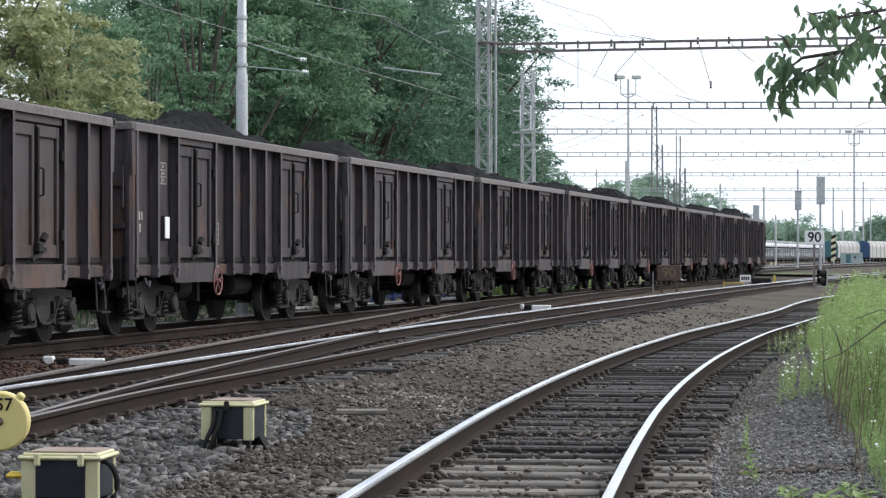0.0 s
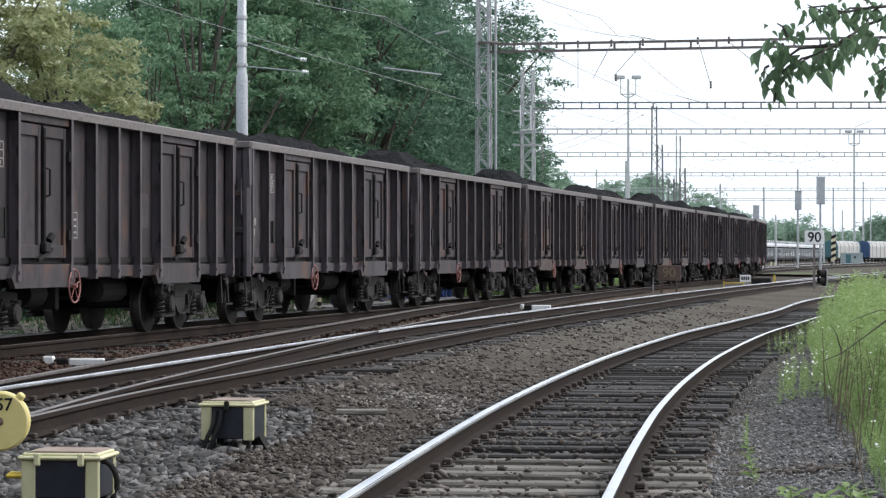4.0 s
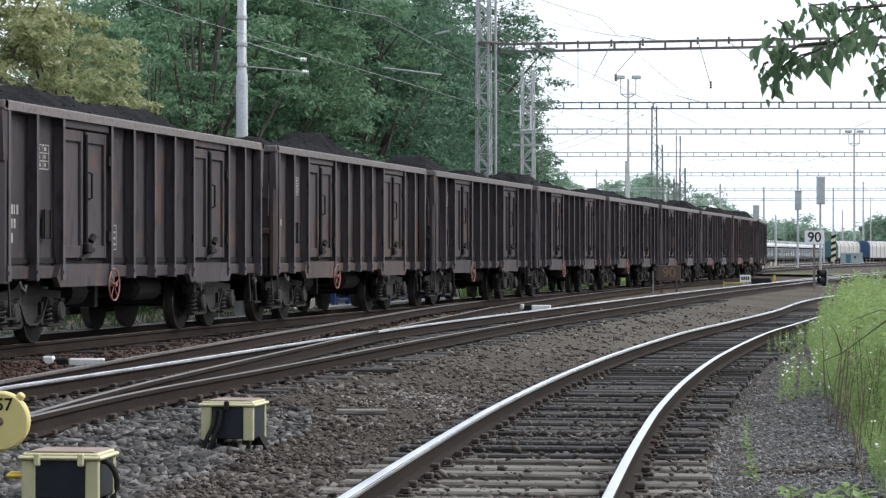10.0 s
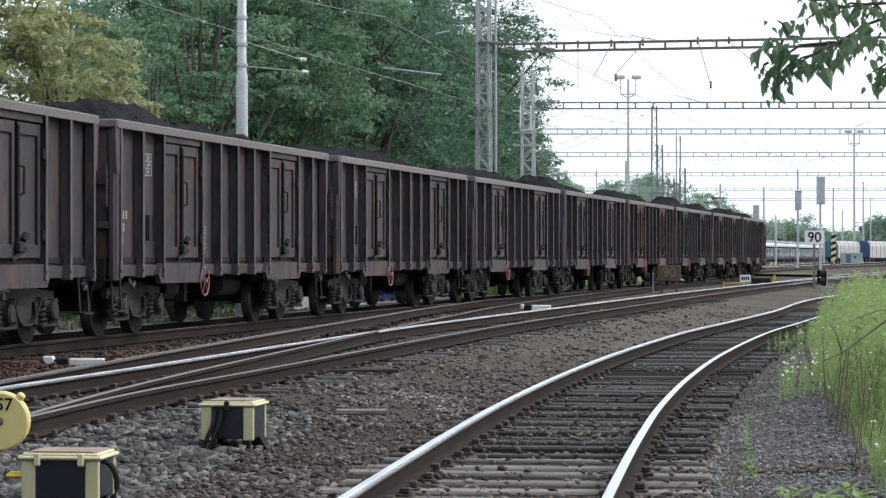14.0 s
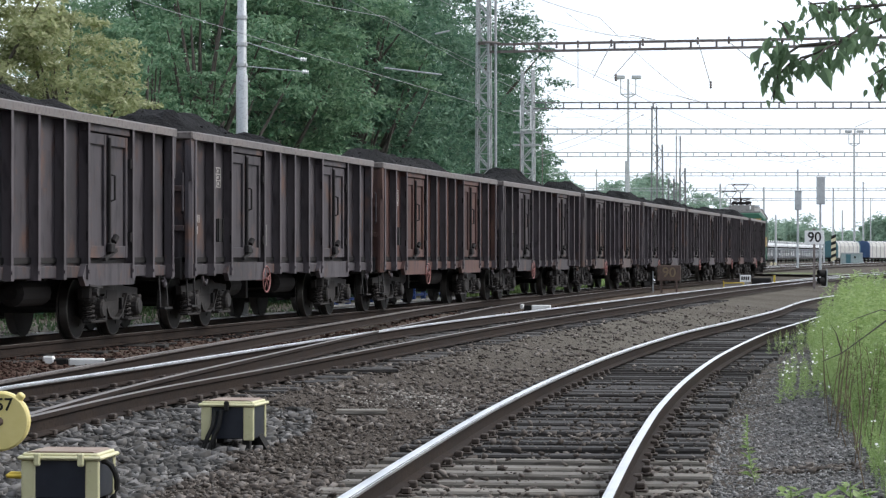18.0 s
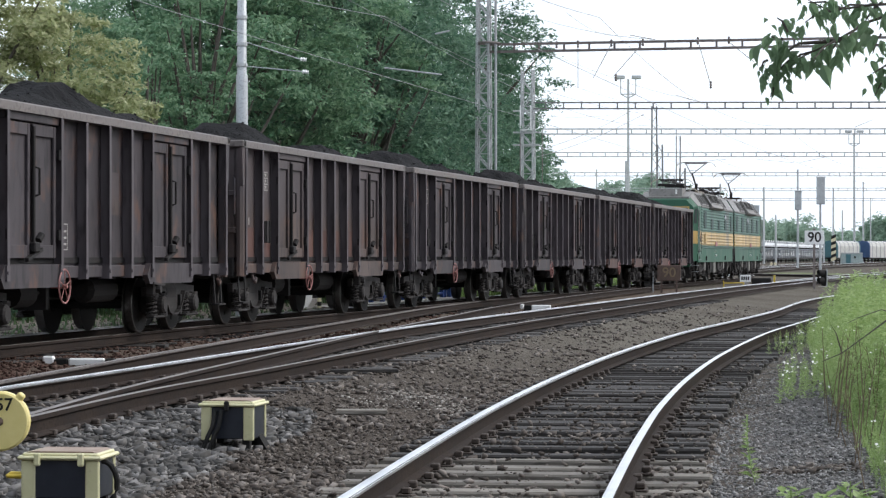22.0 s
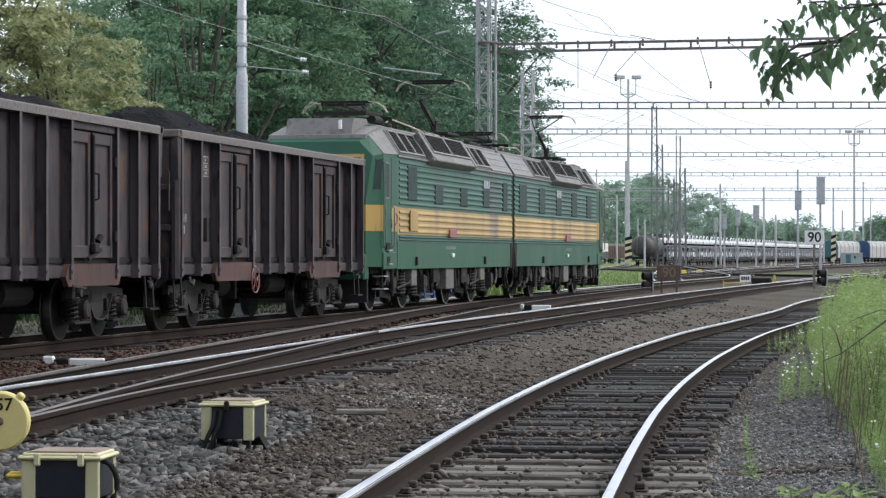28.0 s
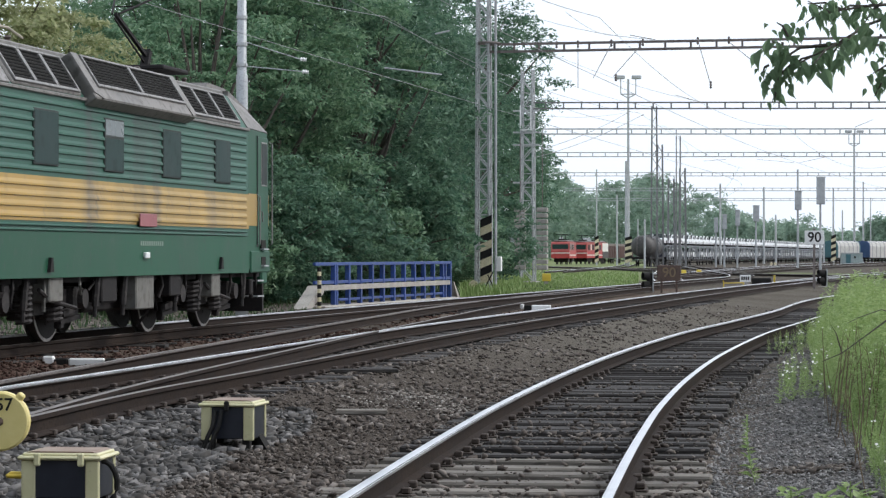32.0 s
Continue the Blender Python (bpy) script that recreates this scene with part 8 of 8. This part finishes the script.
def hood_wagon(x, y, turn, end, label):
    t = thing("covered_wagon", label, "wagon", "covered wagons", at=pose(x, y, -0.2, 0, 0, turn))
    prof = [(-1.42, 1.0), (-1.45, 3.2), (-1.25, 3.85), (-0.8, 4.15), (0, 4.25), (0.8, 4.15), (1.25, 3.85), (1.45, 3.2), (1.42, 1.0)]
    part("hood", Geo().prism(prof, "x", -5.7, 5.7), M["hood"], t, "pale grey rounded hood")
    for a in (-1, 1):
        part("end_wall", Geo().prism([(p * 1.03, 1 + (q - 1) * 1.02) for p, q in prof], "x", a * 5.7, a * 6.1), M[end], t, "coloured rounded end wall")
    for k in range(5):
        part("hood_hoop", Geo().prism([(p * 1.02, 1 + (q - 1) * 1.012) for p, q in prof], "x", -4.5 + k * 2.25, -4.3 + k * 2.25), M["rack"], t)
    part("frame", Geo().box(-6.4, 6.4, -1.3, 1.3, 0.75, 1.05), M["under"], t)
    wheels(t, (-4.8, -3, 3, 4.8))
    return t


for px, d, end, label in ((1490, 487, "teal", "covered wagon with a teal end and pale hood"), (1546, 499, "blue_car", "covered wagon with a dark blue end and pale hood"), (1602, 511, "blue_car", "covered wagon with a dark blue end and pale hood")):
    x, y = at_px(px, d)
    hood_wagon(x, y, 60, end, label)
x, y = at_px(1507, 470)
t = thing("relay_hut", "small pale grey-green relay hut in the yard", "hut", at=pose(x, y, GZ))
part("wall", Geo().box(-1.9, 1.9, -1.0, 1.0, -0.1, 1.9, 0.03), M["hut"], t)
part("roof", Geo().box(-2.0, 2.0, -1.1, 1.1, 1.9, 2.05, 0.03), M["galv"], t, "flat grey roof")
part("door", Geo().box(-1.2, -0.3, -1.03, -0.98, 0.0, 1.75), M["teal"], t, "teal door")
part("vent", Geo().tube([(0.5, -1.03, 1.2), (0.5, -0.98, 1.2)], 0.22, 12), M["black"], t, "round dark vent")

# sidings of the yard
for k, pts in enumerate(([(11.5, 128), (14.0, 160), (19, 215), (27, 300), (40, 430)], [(20, 133), (32, 180), (50, 250), (85, 380)], [(13.0, 105), (22, 145), (36, 200), (62, 290), (120, 480)],
                         [(24.3, 118), (36, 155), (52, 200), (95, 300)], [(9, 205), (20, 290), (30, 400)],
                         [at_px(p, d) for p, d in ((1180, 150), (1300, 190), (1430, 260), (1600, 420))], [at_px(p, d) for p, d in ((1170, 175), (1300, 225), (1420, 310), (1600, 560))],
                         [at_px(p, d) for p, d in ((1090, 250), (1250, 265), (1420, 300), (1650, 360))], [at_px(p, d) for p, d in ((1240, 200), (1330, 270), (1420, 390), (1500, 560))],
                         [at_px(p, d) for p, d in ((960, 300), (1060, 262), (1180, 215), (1330, 180), (1560, 160))])):
    tr = thing("track_siding_%d" % (k + 1), "rusty yard siding with dull rails", "railway track", kind="structure")
    for d in (-RAIL_X, RAIL_X):
        rail_parts(tr, offset(curve_line(pts, 3.0), d), -0.04, k % 2 == 0, -1 if d > 0 else 1)


# ---- overhanging branch near the camera ----
def leaf_shape(rnd, s):
    """One egg-shaped leaf with a drawn-out tip, folded along its rib."""
    half = [(0.22, 0.05), (0.40, 0.2), (0.46, 0.38), (0.38, 0.58), (0.24, 0.78), (0.09, 0.95)]
    out = [(0, 0), *half, (0, 1.16), *[(-x, y) for x, y in half[::-1]]]
    v = [(x * s * 0.6, -y * s, abs(x) * s * 0.35 + 0.25 * s * (y - 0.5) ** 2 * -1) for x, y in out]
    mid = [(0, 0, 0), (0, -0.3 * s, -0.02 * s), (0, -0.7 * s, -0.05 * s), (0, -1.08 * s, -0.1 * s)]
    g = Geo()
    o = len(out)
    g.v = v + mid
    g.f = [(o, o + 1, 2, 1), (o + 1, o + 2, 5, 4, 3, 2), (o + 2, 7, 6, 5), (o + 1, o, 13, 12), (o + 2, o + 1, 12, 11, 10, 9), (7, o + 2, 9, 8)]
    return g


M["leaf_near"] = leaf_mat("near_broad_leaves", (0.13, 0.21, 0.13), (0.20, 0.30, 0.165), (0.46, 0.54, 0.26), 0.65)
BD = 6.6
tree = thing("roadside_tree", "leafy branches of a tree hanging over the siding", "tree", at=pose(2.3, BD, -0.36))
part("trunk", Geo().tube([(0, 0, -0.2), (0.05, 0, 1.2), (0.0, 0.05, 2.6), (0.1, 0, 3.6)], [0.09, 0.08, 0.06, 0.03], 10), M["bark"], tree, "slender grey trunk")
LEAVES = [leaf_shape(random.Random(k), 0.043).raw("leaf", M["leaf_near"]) for k in range(1)]
NARROW = [leaf_shape(random.Random(9), 0.034).raw("leaf", M["leaf_near"])]
BRANCHES = []


def branch_point(px, py, d):
    return Vector((*at_px(px, d), 1.25 + (452 - py) / 4470 * d))


def branch(name, stem, sprays, seed, mesh, n, spread, root):
    """A stem with side sprays of leaves; it sways about its root."""
    rnd = random.Random(seed)
    b = new(name)
    b.parent, b.matrix_basis = tree, Matrix.Translation(root - Vector((2.3, BD, -0.36)))
    b["label"] = "thin branch with broad green leaves"
    g = Geo().tube([p - root for p in stem], [0.006 - 0.0045 * k / (len(stem) - 1) for k in range(len(stem))], 6)
    for a, e in sprays:
        g.tube([a - root, a.lerp(e, 0.5) - root + Vector((0, 0, 0.01)), e - root], [0.004, 0.003, 0.0015], 5)
    part("twig", g, M["bark"], b, "thin brown twig")
    for a, e in sprays:
        for k in range(n):
            t = (k + 0.6) / n
            p = a.lerp(e, t) + Vector((rnd.uniform(-1, 1), rnd.uniform(-1, 1) * 2, rnd.uniform(-0.6, 0.6))) * spread - root
            part("leaf", mesh, None, b, at=pose(p.x, p.y, p.z, rnd.uniform(35, 105), rnd.uniform(-40, 40), rnd.uniform(-60, 60)) @ Matrix.Scale(rnd.choice((0.5, 0.65, 0.8, 0.95, 1.3)) * rnd.uniform(0.85, 1.1), 4))
    return b


root = branch_point(1700, 20, BD)
bp = lambda px, py, o=0.0: branch_point(px, py, BD + o)
stem = [root, bp(1600, 20), bp(1540, 40), bp(1480, 75), bp(1420, 105), bp(1375, 130)]
BRANCHES.append((branch("leafy_branch", stem, [(bp(1540, 40), bp(1500, 70, -0.1)), (bp(1500, 65), bp(1465, 105, 0.1)), (bp(1480, 75), bp(1440, 110, -0.1)), (bp(1440, 95), bp(1395, 120, 0.05)), (bp(1400, 110), bp(1370, 150)),
                                            (bp(1385, 85), bp(1365, 70))], 3, LEAVES[0], 18, 0.036, root), root, 0.0))
stem = [root, bp(1600, 5), bp(1530, 10), bp(1470, 20), bp(1430, 0)]
BRANCHES.append((branch("leafy_branch", stem, [(bp(1560, 5), bp(1530, 40)), (bp(1530, 10), bp(1480, 20)), (bp(1490, 15), bp(1430, 5)), (bp(1470, 20), bp(1425, 40)), (bp(1560, 20), bp(1520, -10)), (bp(1560, 60), bp(1545, 95))], 5, NARROW[0], 18, 0.04, root), root, 1.3))
stem = [root, bp(1640, 90), bp(1590, 120), bp(1555, 145)]
BRANCHES.append((branch("leafy_branch", stem, [(bp(1600, 110), bp(1545, 130)), (bp(1580, 125), bp(1548, 170)), (bp(1600, 115), bp(1560, 95))], 7, NARROW[0], 14, 0.03, root), root, 2.1))
stem = [bp(1480, 75), bp(1415, 80), bp(1385, 100), bp(1365, 175)]
BRANCHES.append((branch("leafy_branch", stem, [(bp(1385, 70), bp(1378, 110)), (bp(1360, 110), bp(1345, 130)), (bp(1385, 110), bp(1368, 175)), (bp(1395, 60), bp(1375, 35))], 8, NARROW[0], 11, 0.028, root), root, 0.4))


# ---- movement ----
def travelled(t):
    """Metres that the train has gone at t seconds."""
    return float(TRAVEL(t))


TRAVEL = np.poly1d(np.polyfit((0, 3.5, 5.5, 8, 11, 13, 16.5, 19, 21.5, 24, 26, 28, 29, 30, 31, 32), (0.01, 30.96, 48.88, 71.52, 99.07, 117.71, 150.88, 175.02, 199.45, 224.21, 244.16, 264.34, 274.58, 284.81, 295.15, 305.61), 5))


def on_track(s, half, turned=False):
    """Pose of a vehicle whose middle is at s, with pivots half a distance before and behind it."""
    ax, ay = train_at(s - half)
    bx, by = train_at(s + half)
    return pose((ax + bx) / 2, (ay + by) / 2, 0, 0, 0, math.degrees(math.atan2(by - ay, bx - ax)) + (180 if turned else 0))


SWAY = [k * 0.5 for k in range(65)]
TIMES = [k * 0.8 for k in range(41)]


def wheel_rows(home, r, turned):
    """Rolling about the axle, a row every fifteenth of a second."""
    sign = 1 if turned else -1
    return [(k / 15, home @ Matrix.Rotation(sign * travelled(k / 15) / r, 4, "Y")) for k in range(481)]


def roll(vehicles, r, turned):
    """Keys the wheels of the first vehicle; the others, alike, roll by the same keys."""
    sets = [[o for o in v.children_recursive if o.name.startswith("wheelset")] for v in vehicles]
    for k, first in enumerate(sets[0]):
        walk(first, wheel_rows(first.matrix_basis.copy(), r, turned))
        for others in sets[1:]:
            o = others[k]
            o.rotation_mode = "QUATERNION"
            o.animation_data_create()
            o.animation_data.action = first.animation_data.action
            o.animation_data.action_slot = first.animation_data.action_slot


def motions():
    roll([w for w, s in WAGONS], 0.46, False)
    for ob, s, turned in LOCOS:
        roll([ob], 0.625, turned)
    for (w, s), (c, q) in zip(WAGONS, COALS):
        rows = [(t, on_track(s - travelled(t), 4.5)) for t in TIMES]
        walk(w, rows)
        walk(c, rows)
    for k, (b, root, phase) in enumerate(BRANCHES):
        home = b.matrix_basis.copy()
        rows = []
        for t in SWAY:
            a = 0.6 * math.sin(0.9 * t + phase) + 0.4 * math.sin(2.1 * t + 2 * phase) - 5.0 * math.exp(-t / 2.0)
            rows.append((t, home @ pose(0, 0, 0, 0.3 * a, a, 0.3 * a)))
        walk(b, rows)
    for ob, s, turned in LOCOS:
        walk(ob, [(t, on_track(s - travelled(t), 4.3, turned)) for t in TIMES])


motions()
